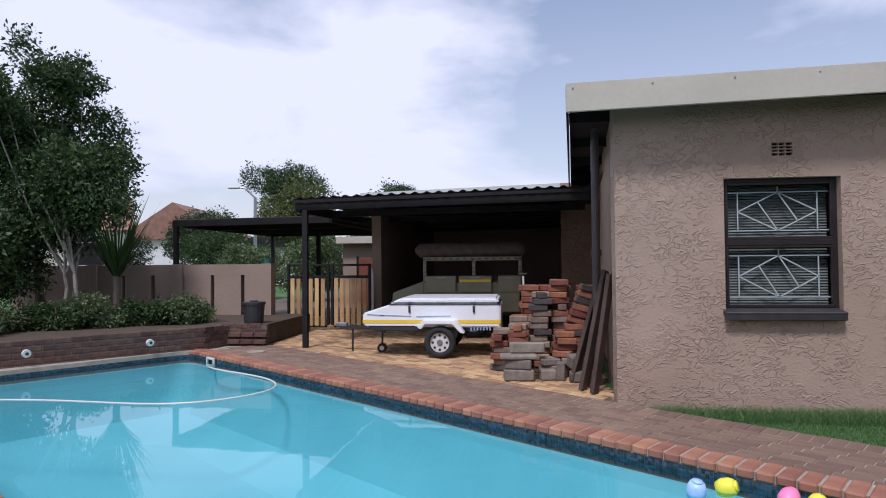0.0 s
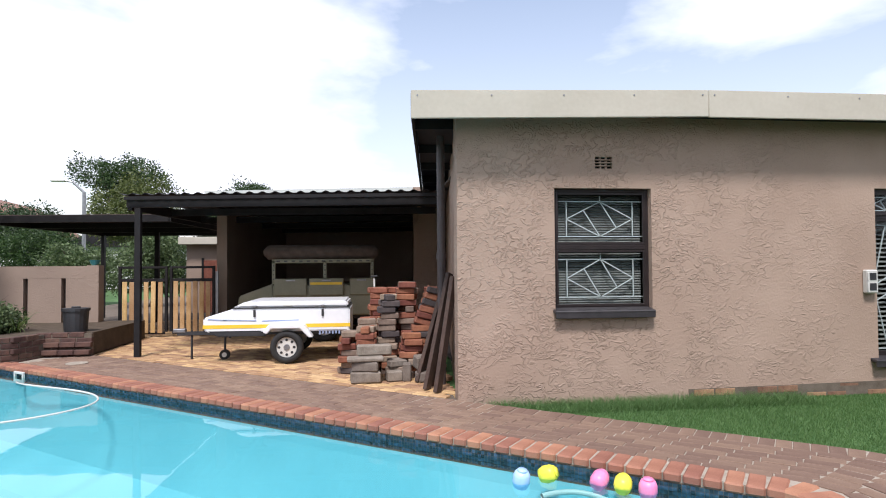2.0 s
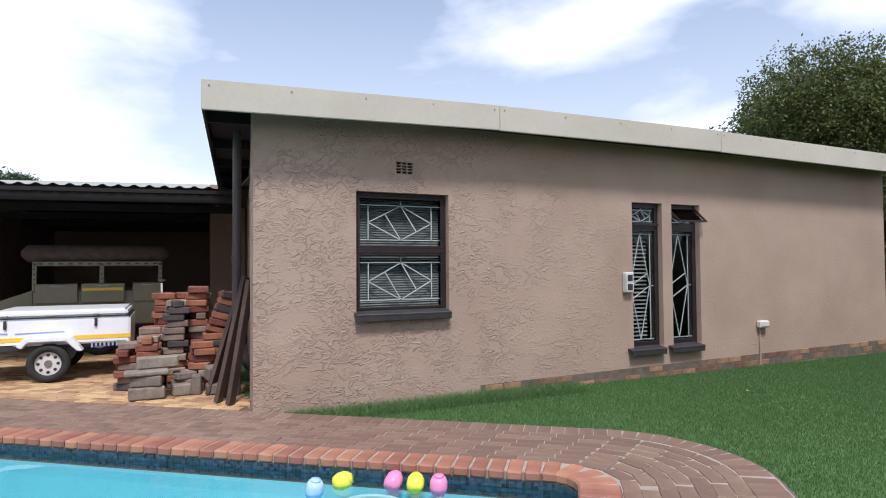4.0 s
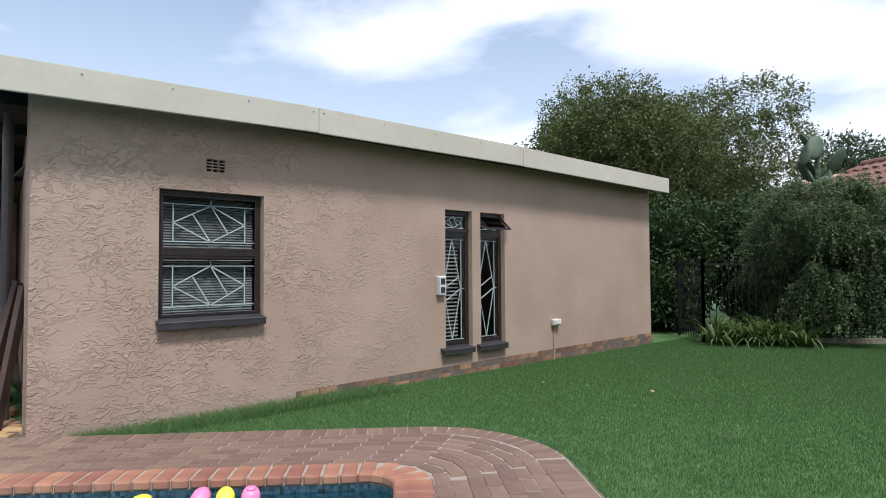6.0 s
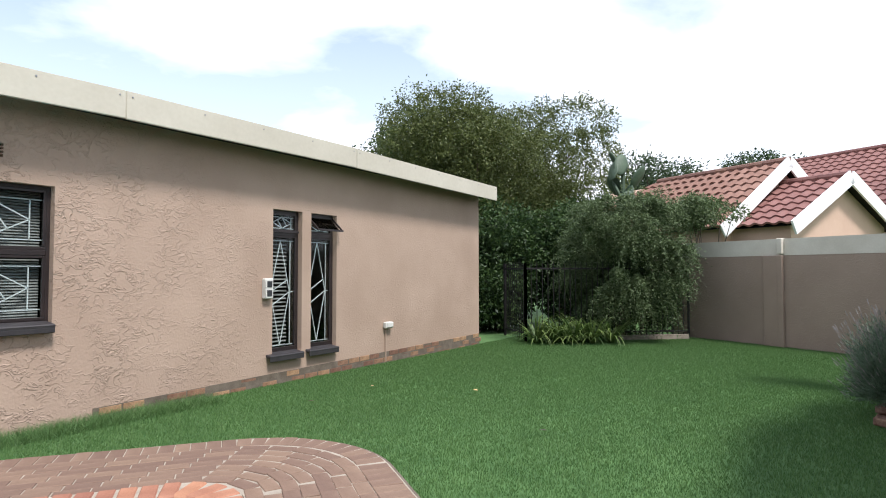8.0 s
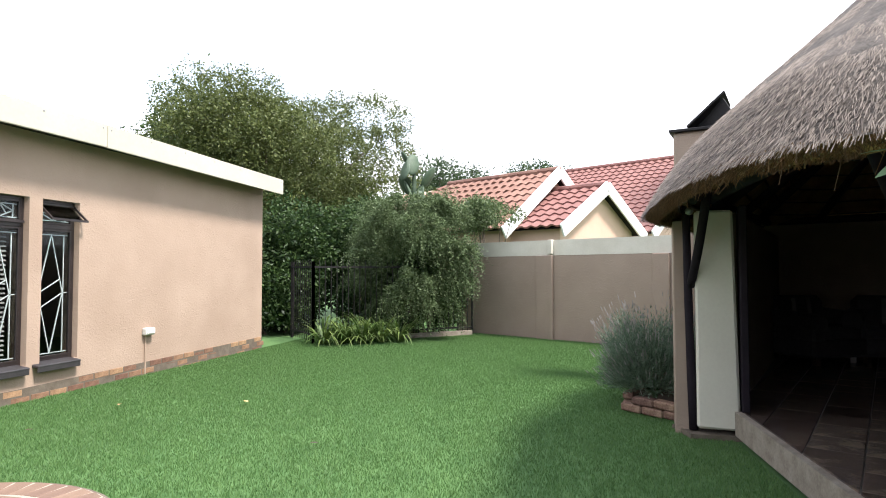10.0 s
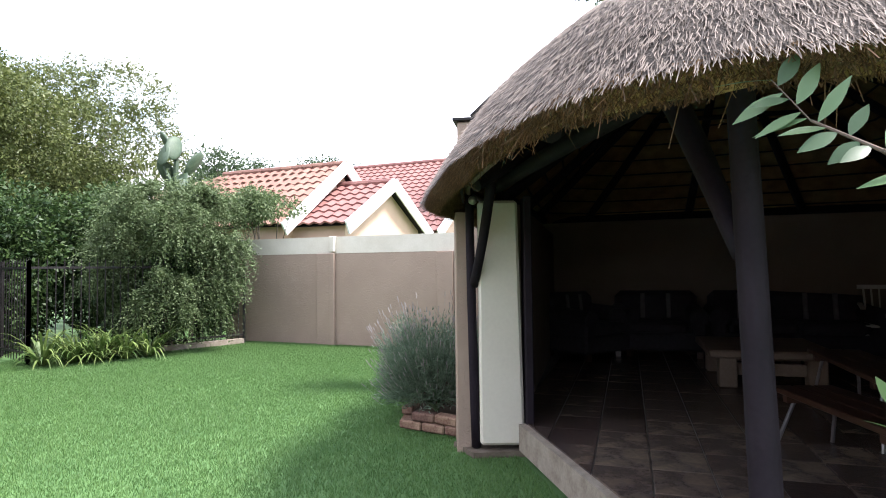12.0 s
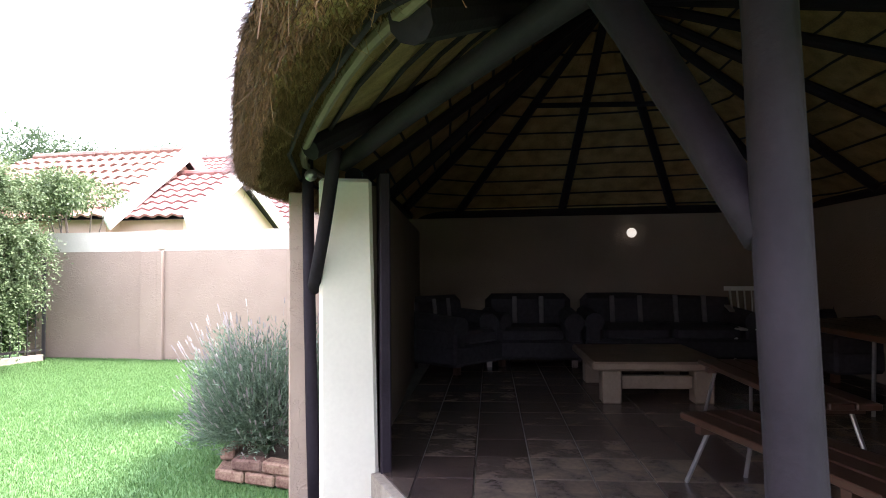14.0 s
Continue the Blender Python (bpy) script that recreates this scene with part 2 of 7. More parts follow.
M["leaf_d"] = leaf_mat("strappy_leaves", (0.035, 0.080, 0.018), (0.19, 0.26, 0.075))
M["lavender"] = leaf_mat("lavender_leaves", (0.075, 0.115, 0.075), (0.18, 0.24, 0.165))
M["lav_flower"] = leaf_mat("lavender_flowers", (0.19, 0.17, 0.17), (0.32, 0.29, 0.27))
M["leaf_far"] = leaf_mat("far_tree_leaves", (0.03, 0.055, 0.025), (0.075, 0.11, 0.05))
M["bark"] = mat("bark", (0.07, 0.05, 0.038), (0.14, 0.11, 0.085), 10, 70, 0.95, 0.8)
M["bark_pale"] = mat("pale_bark", (0.20, 0.18, 0.15), (0.33, 0.30, 0.26), 10, 70, 0.9, 0.6)
M["thatch"] = mat("grey_thatch", (0.025, 0.021, 0.018), (0.11, 0.09, 0.075), 5, 50, 0.95, 0.8, dist=0.03)
M["reed"] = leaf_mat("thatch_reeds", (0.040, 0.031, 0.026), (0.27, 0.226, 0.192), 0.05, 0.9)
M["reed_cut"] = leaf_mat("cut_reed_ends", (0.045, 0.025, 0.011), (0.17, 0.10, 0.045), 0.1, 0.9)
M["thatch_in"] = mat("golden_thatch_underside", (0.15, 0.09, 0.034), (0.34, 0.215, 0.095), 6, 80, 0.95, 0.9, dist=0.03)
M["pole"] = mat("dark_stained_pole", (0.010, 0.007, 0.011), (0.019, 0.014, 0.020), 4, 50, 0.7, 0.4, spec=0.15)
M["slate"] = mat("multicolour_slate_tile", (0.035, 0.028, 0.030), (0.135, 0.098, 0.074), 5, 30, 0.27, 0.35, vary=0.55)
M["grout"] = mat("grey_grout", (0.10, 0.09, 0.08), (0.15, 0.14, 0.125), 10, 90, 0.9, 0.2)
M["roof_tile"] = mat("red_roof_tile", (0.165, 0.066, 0.056), (0.235, 0.108, 0.092), 3, 40, 0.65, 0.2, island=0.12)
M["roof_tile_o"] = mat("weathered_orange_roof_tile", (0.185, 0.090, 0.066), (0.265, 0.145, 0.110), 3, 30, 0.75, 0.3, island=0.2)
M["peach"] = mat("peach_plaster", (0.50, 0.335, 0.255), (0.56, 0.39, 0.30), 2, 40, 0.8, 0.1)
M["steel"] = mat("dull_steel", (0.25, 0.25, 0.26), (0.36, 0.36, 0.37), 8, 60, 0.4, 0.1, metal=0.8)
M["tyre"] = mat("tyre_rubber", (0.012, 0.012, 0.012), (0.025, 0.025, 0.025), 8, 60, 0.8, 0.3)
M["gel_white"] = mat("white_fibreglass", (0.74, 0.75, 0.77), (0.82, 0.83, 0.84), 2, 20, 0.25, 0.02)
M["yellow"] = mat("yellow_stripe", (0.75, 0.48, 0.02), (0.82, 0.55, 0.04), 4, 40, 0.4, 0.02)
M["blue"] = mat("blue_decal", (0.20, 0.28, 0.48), (0.36, 0.42, 0.58), 6, 40, 0.4, 0.02)
M["olive"] = mat("olive_drab_paint", (0.19, 0.185, 0.12), (0.26, 0.25, 0.17), 3, 40, 0.6, 0.1)
M["canvas"] = mat("brown_canvas", (0.07, 0.05, 0.04), (0.12, 0.09, 0.07), 8, 120, 0.95, 0.4)
M["pine"] = mat("weathered_pine", (0.40, 0.23, 0.085), (0.60, 0.40, 0.20), 3, 40, 0.75, 0.3, vary=0.25)
M["plank"] = mat("dark_old_plank", (0.026, 0.016, 0.013), (0.075, 0.044, 0.034), 3, 40, 0.8, 0.4, vary=0.3)
M["sheet"] = mat("pale_green_roof_sheet", (0.50, 0.53, 0.49), (0.60, 0.63, 0.58), 2, 30, 0.4, 0.05)
M["dark_sheet"] = mat("dark_roof_sheet", (0.016, 0.015, 0.017), (0.032, 0.030, 0.033), 2, 30, 0.6, 0.05, spec=0.2)
M["net"] = mat("dark_shade_sheet", (0.055, 0.035, 0.032), (0.085, 0.058, 0.052), 4, 60, 0.8, 0.1)
M["bin"] = mat("black_plastic", (0.02, 0.02, 0.022), (0.035, 0.035, 0.038), 4, 40, 0.5, 0.05)
M["table"] = mat("brown_varnished_wood", (0.026, 0.012, 0.008), (0.058, 0.028, 0.017), 4, 60, 0.4, 0.15)
M["sleeper"] = mat("pale_wood_table", (0.10, 0.072, 0.05), (0.17, 0.128, 0.095), 4, 50, 0.6, 0.2)
M["sofa"] = mat("dark_striped_fabric", (0.018, 0.016, 0.022), (0.035, 0.032, 0.04), 20, 120, 0.9, 0.3)
M["sofa_pale"] = mat("pale_fabric_stripe", (0.10, 0.09, 0.10), (0.15, 0.14, 0.145), 20, 120, 0.9, 0.3)
M["plastic_white"] = mat("white_plastic", (0.55, 0.54, 0.50), (0.63, 0.62, 0.58), 5, 40, 0.4, 0.02)
M["terracotta"] = mat("teal_glazed", (0.03, 0.14, 0.15), (0.05, 0.20, 0.21), 5, 40, 0.3, 0.02)
M["pink"] = mat("pink_plastic", (0.85, 0.22, 0.42), (0.88, 0.28, 0.48), 5, 40, 0.4, 0.02)
M["lemon"] = mat("yellow_plastic", (0.80, 0.74, 0.05), (0.84, 0.78, 0.08), 5, 40, 0.4, 0.02)
M["sky_blue"] = mat("pale_blue_plastic", (0.36, 0.55, 0.85), (0.42, 0.60, 0.88), 5, 40, 0.4, 0.02)
M["glass"] = glass_mat("window_glass", (0.8, 0.85, 0.85), 1.22)[0]


# ---------------------------------------------------------------- mesh helpers
def box_bm(bm, c, s, rz=0.0, rx=0.0, ry=0.0, bevel=0.0):
    r = bmesh.ops.create_cube(bm, size=1.0, matrix=pose(*c, math.degrees(rx), math.degrees(ry), math.degrees(rz)) @ Matrix.Diagonal((*s, 1)))
    if bevel:
        es = list({e for v in r["verts"] for e in v.link_edges})
        bmesh.ops.bevel(bm, geom=es, offset=bevel, segments=1, affect="EDGES", clamp_overlap=True)
    return bm


def B(c, s, rz=0.0, bevel=0.0, rx=0.0, ry=0.0):
    return box_bm(bmesh.new(), c, s, rz, rx, ry, bevel)


def tube_bm(bm, a, b, r1, r2=None, seg=10):
    a, b = Vector(a), Vector(b)
    d = b - a
    q = d.to_track_quat("Z", "Y").to_matrix().to_4x4()
    bmesh.ops.create_cone(bm, cap_ends=True, segments=seg, radius1=r1, radius2=r1 if r2 is None else r2, depth=d.length,
                          matrix=Matrix.Translation((a + b) / 2) @ q)
    return bm


def T(a, b, r1, r2=None, seg=10):
    return tube_bm(bmesh.new(), a, b, r1, r2, seg)


def slab(poly, z0, z1):
    """A flat polygon given thickness."""
    bm = bmesh.new()
    lo = [bm.verts.new((x, y, z0)) for x, y in poly]
    hi = [bm.verts.new((x, y, z1)) for x, y in poly]
    n = len(poly)
    bm.faces.new(hi)
    bm.faces.new(lo[::-1])
    for i in range(n):
        bm.faces.new((lo[i], lo[(i + 1) % n], hi[(i + 1) % n], hi[i]))
    bmesh.ops.recalc_face_normals(bm, faces=bm.faces)
    return bm


def obj(name, bm, material, smooth=False):
    me = bpy.data.meshes.new(name)
    bm.to_mesh(me)
    bm.free()
    me.materials.append(material)
    if smooth:
        me.shade_smooth()
    return new(name, me)


def part(name, bm, material, parent, label="", smooth=False):
    ob = obj(name, bm, material, smooth)
    ob.parent = parent
    ob.matrix_parent_inverse = parent.matrix_world.inverted()
    if label:
        ob["label"] = label
    return ob


def thing(name, at, label, category, group="", kind="", rz=0.0):
    e = new(name)
    e.empty_display_size = 0.2
    e.matrix_world = pose(*at, 0, 0, rz)
    bpy.context.view_layer.update()
    return tagged(e, label, category, group, kind)


def structure(name, bm, material, label, category=""):
    return tagged(obj(name, bm, material), label, category or name.split("_")[0], kind="structure")


def bar(p0, p1, w, h):
    """A straight bar between two points, w wide sideways and h high."""
    p0, p1 = Vector(p0), Vector(p1)
    d = p1 - p0
    q = d.to_track_quat("X", "Z").to_matrix().to_4x4()
    bm = bmesh.new()
    bmesh.ops.create_cube(bm, size=1.0, matrix=Matrix.Translation((p0 + p1) / 2) @ q @ Matrix.Diagonal((d.length, w, h, 1)))
    return bm


def raw(name, verts, faces, material, smooth=False):
    me = bpy.data.meshes.new(name)
    me.from_pydata(verts, [], faces)
    me.materials.append(material)
    if smooth:
        me.shade_smooth()
    return new(name, me)


def piece(name, mesh, parent, m):
    o = new(name, mesh)
    o.parent = parent
    o.matrix_basis = m
    return o


def brick_mesh(name, s, material, bevel=0.006):
    bm = B((0, 0, 0), s, 0, bevel)
    me = bpy.data.meshes.new(name)
    bm.to_mesh(me)
    bm.free()
    me.materials.append(material)
    return me


# ---------------------------------------------------------------- plan
WALL_Y = 5.84                      # south face of the house
HX0, HX1, HY1 = 0.92, 10.56, 12.6
LAWN = -0.05
POOL_A, POOL_B = Vector((2.588, 3.144)), Vector((-5.10, 8.93))   # inner edge beside the paving
PU = (POOL_B - POOL_A).normalized()                            # along the pool
PV = Vector((PU.y, -PU.x)) * -1.0                              # across it, away from the house
if PV.y > 0:
    PV = -PV
PL, PW, WATER = (POOL_B - POOL_A).length, 3.35, -0.092


def pool_xy(a, b):
    q = POOL_A + PU * a + PV * b
    return (q.x, q.y)


def round_rect(grow, r, steps=7, a0=0.0, a1=None):
    """Outline of the pool grown outwards, with rounded corners, in plan."""
    a1 = PL if a1 is None else a1
    x0, x1, y0, y1 = a0 - grow, a1 + grow, -grow, PW + grow
    pts = []
    for cx, cy, s in ((x0 + r, y0 + r, 180), (x1 - r, y0 + r, 270), (x1 - r, y1 - r, 0), (x0 + r, y1 - r, 90)):
        for i in range(steps + 1):
            t = radians(s + 90 * i / steps)
            pts.append(pool_xy(cx + r * math.cos(t), cy + r * math.sin(t)))
    return pts


COPE = 0.235
POOL_IN = round_rect(0, 0.22)
COPE_OUT = round_rect(COPE, 0.40)
DECK_OUT = round_rect(1.22, 1.05, 12)


def ring(outer, inner, z0, z1):
    """The band between two outlines that have the same number of points."""
    bm = bmesh.new()
    n = len(outer)
    rows = [[bm.verts.new((x, y, z)) for x, y in o] for o, z in ((outer, z1), (inner, z1), (inner, z0), (outer, z0))]
    for k in range(4):
        a, b = rows[k], rows[(k + 1) % 4]
        for i in range(n):
            bm.faces.new((a[i], a[(i + 1) % n], b[(i + 1) % n], b[i]))
    bmesh.ops.recalc_face_normals(bm, faces=bm.faces)
    return bm


# ---------------------------------------------------------------- ground, with the pool cut out of it
def ground():
    outer = [pool_xy(PL / 2 + 400 * math.cos(t), PW / 2 + 400 * math.sin(t)) for t in
             [radians(180 + 360 * (i + 0.5) / len(POOL_IN)) for i in range(len(POOL_IN))]]
    g = raw("ground", *ground_mesh(outer), M["soil"])
    tagged(g, "flat green lawn soil round the pool reaching the horizon", "ground", kind="structure")


def ground_mesh(outer):
    n = len(outer)
    inner = round_rect(0.1, 0.3)
    v = [(x, y, LAWN - 0.02) for x, y in inner] + [(x, y, LAWN - 0.02) for x, y in outer]
    return v, [(i, (i + 1) % n, n + (i + 1) % n, n + i) for i in range(n)]


ground()
# pool shell
shell = bmesh.new()
rows_ = [[shell.verts.new((x, y, z)) for x, y in o] for o, z in ((POOL_IN, -0.168), (round_rect(-0.02, 0.24), -0.26), (round_rect(-0.25, 0.4), -0.85), (round_rect(-0.8, 0.6), -1.05))]
for a_, b_ in zip(rows_, rows_[1:]):
    for i_ in range(len(a_)):
        shell.faces.new((a_[i_], a_[(i_ + 1) % len(a_)], b_[(i_ + 1) % len(a_)], b_[i_]))
shell.faces.new(rows_[-1])
pool = structure("pool_basin", shell, M["basin"], "sunken swimming pool basin of smooth turquoise plaster", "swimming pool")
wat = raw("water", [(x, y, WATER) for x, y in POOL_IN], [tuple(range(len(POOL_IN)))], M["water"])
tagged(wat, "clear still turquoise pool water reflecting the sky", "water", kind="structure")
band = structure("pool_tile_band", ring(round_rect(0.02, 0.24), round_rect(-0.001, 0.22), -0.172, -0.05), M["joint_dark"], "grouted band behind the pool's waterline mosaic", "trim")
deck_base = structure("pavement", ring(DECK_OUT, round_rect(0.06, 0.27, 12), -0.06, -0.012), M["joint_dark"], "paved brown clay brick walk around the pool", "pavement")

# yard under the carport
yard = structure("driveway", slab([(-9.5, 12.0), (-5.4, 9.75), (-4.4, 10.15), (0.92, 5.90), (0.92, 12.6), (-1, 30), (-9.5, 30)], -0.10, -0.03), M["joint_dark"],
                 "driveway of yellow clay pavers under the carport", "driveway")


# ---------------------------------------------------------------- house
def wall_with_holes(x0, x1, z0, z1, y0, y1, holes):
    """A wall along x from y0 to y1 with rectangular openings (xa, xb, za, zb)."""
    xs = sorted({x0, x1, *[h[0] for h in holes], *[h[1] for h in holes]})
    zs = sorted({z0, z1, *[h[2] for h in holes], *[h[3] for h in holes]})
    bm = bmesh.new()
    solid = lambda i, k: 0 <= i < len(xs) - 1 and 0 <= k < len(zs) - 1 and not any(
        h[0] <= (xs[i] + xs[i + 1]) / 2 <= h[1] and h[2] <= (zs[k] + zs[k + 1]) / 2 <= h[3] for h in holes)
    quad = lambda *p: bm.faces.new([bm.verts.new(q) for q in p])
    for i in range(len(xs) - 1):
        for k in range(len(zs) - 1):
            if not solid(i, k):
                continue
            a, b, c, d = xs[i], xs[i + 1], zs[k], zs[k + 1]
            quad((a, y0, c), (b, y0, c), (b, y0, d), (a, y0, d))
            quad((b, y1, c), (a, y1, c), (a, y1, d), (b, y1, d))
            if not solid(i - 1, k):
                quad((a, y1, c), (a, y0, c), (a, y0, d), (a, y1, d))
            if not solid(i + 1, k):
                quad((b, y0, c), (b, y1, c), (b, y1, d), (b, y0, d))
            if not solid(i, k - 1):
                quad((a, y1, c), (b, y1, c), (b, y0, c), (a, y0, c))
            if not solid(i, k + 1):
                quad((a, y0, d), (b, y0, d), (b, y1, d), (a, y1, d))
    bmesh.ops.remove_doubles(bm, verts=bm.verts, dist=1e-5)
    bmesh.ops.recalc_face_normals(bm, faces=bm.faces)
    return bm


WIN = (1.91, 2.93, 0.86, 2.10)
NAR = [(5.44, 5.93, 0.31, 2.12), (6.09, 6.58, 0.31, 2.12)]
VENT = (2.34, 2.52, 2.30, 2.42)
wall_s = structure("wall_south", wall_with_holes(HX0, HX1, -0.3, 2.98, WALL_Y, WALL_Y + 0.23, [WIN, *NAR, VENT]), M["plaster"],
                   "taupe house wall of rough trowelled plaster with dark windows", "wall")
WEST_LEAN = radians(5.7)                   # the west side is not quite square to the front
wl_ = (HY1 - WALL_Y - 0.24) / math.cos(WEST_LEAN)
structure("wall_west", B((HX0 + 0.125 + math.sin(WEST_LEAN) * wl_ / 2 + 0.02, WALL_Y + 0.25 + math.cos(WEST_LEAN) * wl_ / 2, 1.34), (0.23, wl_, 3.0), -WEST_LEAN), M["plaster"], "taupe plastered side wall of the house", "wall")
structure("wall_east", B((HX1 - 0.115, (WALL_Y + 0.232 + HY1) / 2, 1.34), (0.23, HY1 - WALL_Y - 0.232, 3.28)), M["plaster"], "taupe plastered end wall of the house", "wall")
structure("wall_north", B(((HX0 + HX1) / 2, HY1 + 0.117, 1.34), (HX1 - HX0, 0.23, 3.28)), M["plaster"], "taupe plastered back wall of the house", "wall")
structure("ceiling", B(((HX0 + HX1) / 2, 9.33, 2.55), (HX1 - HX0 - 0.48, 6.5, 0.03)), M["room"], "ceiling inside the house with dimness put in its colour", "ceiling")
structure("floor", B(((HX0 + HX1) / 2, 9.33, 0.03), (HX1 - HX0 - 0.48, 6.5, 0.05)), M["room"], "floor inside the house with dimness put in its colour", "floor")
RX0, RX1, RY0 = 0.45, 10.68, WALL_Y - 0.35
structure("roof", slab([(RX0 + 0.03, RY0 + 0.03), (RX1 - 0.03, RY0 + 0.03), (RX1 - 0.03, HY1 + 0.4), (RX0 + 0.72, HY1 + 0.4)], 2.83, 2.93), M["dark_sheet"], "low flat house roof with dark soffit", "roof")


# ---------------------------------------------------------------- house fittings
def fascia(name, x0, x1, za, zb, h):
    bm = bmesh.new()
    v = [bm.verts.new(p) for p in ((x0, RY0, za - h), (x1, RY0, zb - h), (x1, RY0, zb), (x0, RY0, za),
                                   (x0, RY0 + 0.025, za - h), (x1, RY0 + 0.025, zb - h), (x1, RY0 + 0.025, zb), (x0, RY0 + 0.025, za))]
    for f in ((0, 1, 2, 3), (5, 4, 7, 6), (3, 2, 6, 7), (1, 0, 4, 5), (0, 3, 7, 4), (2, 1, 5, 6)):
        bm.faces.new([v[i] for i in f])
    bmesh.ops.recalc_face_normals(bm, faces=bm.faces)
    bmesh.ops.bevel(bm, geom=list(bm.edges), offset=0.006, segments=2, affect="EDGES")
    o = structure(name, bm, M["fascia"], "cream painted fibre cement fascia board on the roof edge", "fascia board")
    n = int((x1 - x0) / 0.65)
    for k in range(n + 1):
        x = x0 + 0.06 + (x1 - x0 - 0.12) * k / n
        z = za + (zb - za) * (x - x0) / (x1 - x0)
        part("screw", T((x, RY0 + 0.004, z - 0.05), (x, RY0 - 0.006, z - 0.05), 0.008, seg=8), M["steel"], o)
    return o


fascia("fascia_1", RX0, 3.37, 2.955, 3.03, 0.265)
fascia("fascia_2", 3.372, 6.60, 3.03, 3.04, 0.27)
fascia("fascia_3", 6.602, RX1, 3.035, 2.985, 0.27)
structure("trim_verge", bar((RX0 + 0.012, RY0 + 0.03, 2.825), (RX0 + 0.68, HY1 + 0.3, 2.87), 0.025, 0.22), M["black"], "black painted roof edge board beside the carport", "fascia board")
for k_ in range(5):
    y_ = 6.1 + 1.3 * k_
    tagged(obj("rafter_end", B((RX0 + 0.1 * (y_ - 5.5) + 0.27, y_, 2.775), (0.50, 0.06, 0.10), -WEST_LEAN), M["black"]), "black timber rafter end under the roof overhang", "rafter", "rafter ends", "structure")


def diamonds(pane, x0, x1, z0, z1, y, wd, tall=False):
    """White burglar bars: a frame, a diamond and two slanting bars."""
    X = lambda u: x0 + (x1 - x0) * u
    Z = lambda w: z0 + (z1 - z0) * w
    if tall:
        lines = [((0, 0.02), (1, 0.02)), ((0, 0.97), (1, 0.97)), ((0.86, 0.02), (0.86, 0.97)), ((0.45, 0.97), (0.05, 0.5)), ((0.05, 0.5), (0.45, 0.02)),
                 ((0.45, 0.97), (0.84, 0.5)), ((0.84, 0.5), (0.45, 0.02)), ((0.05, 0.5), (0.74, 0.61)), ((0.16, 0.39), (0.84, 0.5)), ((0.84, 0.5), (1, 0.5))]
    else:
        lines = [((0, 0.14), (1, 0.14)), ((0, 0.86), (1, 0.86)), ((0.125, 0.14), (0.125, 0.86)), ((0.885, 0.14), (0.885, 0.86)),
                 ((0.125, 0.5), (0.51, 0.86)), ((0.51, 0.86), (0.885, 0.5)), ((0.885, 0.5), (0.51, 0.14)), ((0.51, 0.14), (0.125, 0.5)),
                 ((0.32, 0.68), (0.51, 0.14)), ((0.51, 0.86), (0.70, 0.32)), ((0.51, 0.86), (0.51, 0.97))]
    for (a, b), (c, d) in lines:
        part("burglar_bar", bar((X(a), y, Z(b)), (X(c), y, Z(d)), wd, wd), M["white"], pane, "white painted steel burglar bar")


def blind(win, x0, x1, z0, z1, y, pitch=0.026):
    me = bpy.data.meshes.new("slat")
    bm = B((0, 0, 0), (x1 - x0, 0.024, 0.0012), rx=radians(52))
    bm.to_mesh(me)
    bm.free()
    me.materials.append(M["blind"])
    for k in range(int((z1 - z0) / pitch)):
        piece("slat", me, win, win.matrix_world.inverted() @ pose((x0 + x1) / 2, y, z0 + pitch * (k + 0.5)))


def window(name, x0, x1, z0, z1, split, label, tall):
    """A steel window set back in the wall, with two lights one above the other."""
    y = WALL_Y + 0.10
    w = thing(name, ((x0 + x1) / 2, y, z0), label, "window", kind="structure")
    fr = 0.035
    for nm, c, s in (("jamb", (x0 + fr / 2, y, (z0 + z1) / 2), (fr, 0.05, z1 - z0)), ("jamb", (x1 - fr / 2, y, (z0 + z1) / 2), (fr, 0.05, z1 - z0)),
                     ("head", ((x0 + x1) / 2, y, z1 - fr / 2), (x1 - x0 - 2 * fr, 0.05, fr)), ("bottom_rail", ((x0 + x1) / 2, y, z0 + fr / 2), (x1 - x0 - 2 * fr, 0.05, fr)),
                     ("transom", ((x0 + x1) / 2, y, split), (x1 - x0 - 2 * fr, 0.06, 0.05))):
        part(nm, B(c, s, 0, 0.004), M["frame"], w)
    for k, (a, b) in enumerate(((z0 + fr, split - 0.025), (split + 0.025, z1 - fr))):
        sash = part("sash", B(((x0 + x1) / 2, y - 0.012, a + 0.014), (x1 - x0 - 2 * fr, 0.03, 0.028), 0, 0.003), M["frame"], w)
        for xx in (x0 + fr + 0.012, x1 - fr - 0.012):
            part("stile", B((xx, y - 0.012, (a + b) / 2 + 0.014), (0.024, 0.03, b - a - 0.03), 0, 0.003), M["frame"], sash)
        part("top_rail", B(((x0 + x1) / 2, y - 0.012, b - 0.012), (x1 - x0 - 2 * fr - 0.05, 0.03, 0.024), 0, 0.003), M["frame"], sash)
        g = part("pane", B(((x0 + x1) / 2, y - 0.008, (a + b) / 2), (x1 - x0 - 2 * fr - 0.04, 0.004, b - a - 0.04)), M["glass"], sash)
        g.visible_shadow = False
        part("latch", B(((x0 + x1) / 2 + 0.03, y + 0.006, a + 0.045), (0.10, 0.012, 0.012), 0, 0.003), M["steel"], sash, "small metal window latch")
        diamonds(w, x0 + fr + 0.01, x1 - fr - 0.01, a + 0.02, b - 0.02, y + 0.022, 0.010, tall and k == 0)
    return w


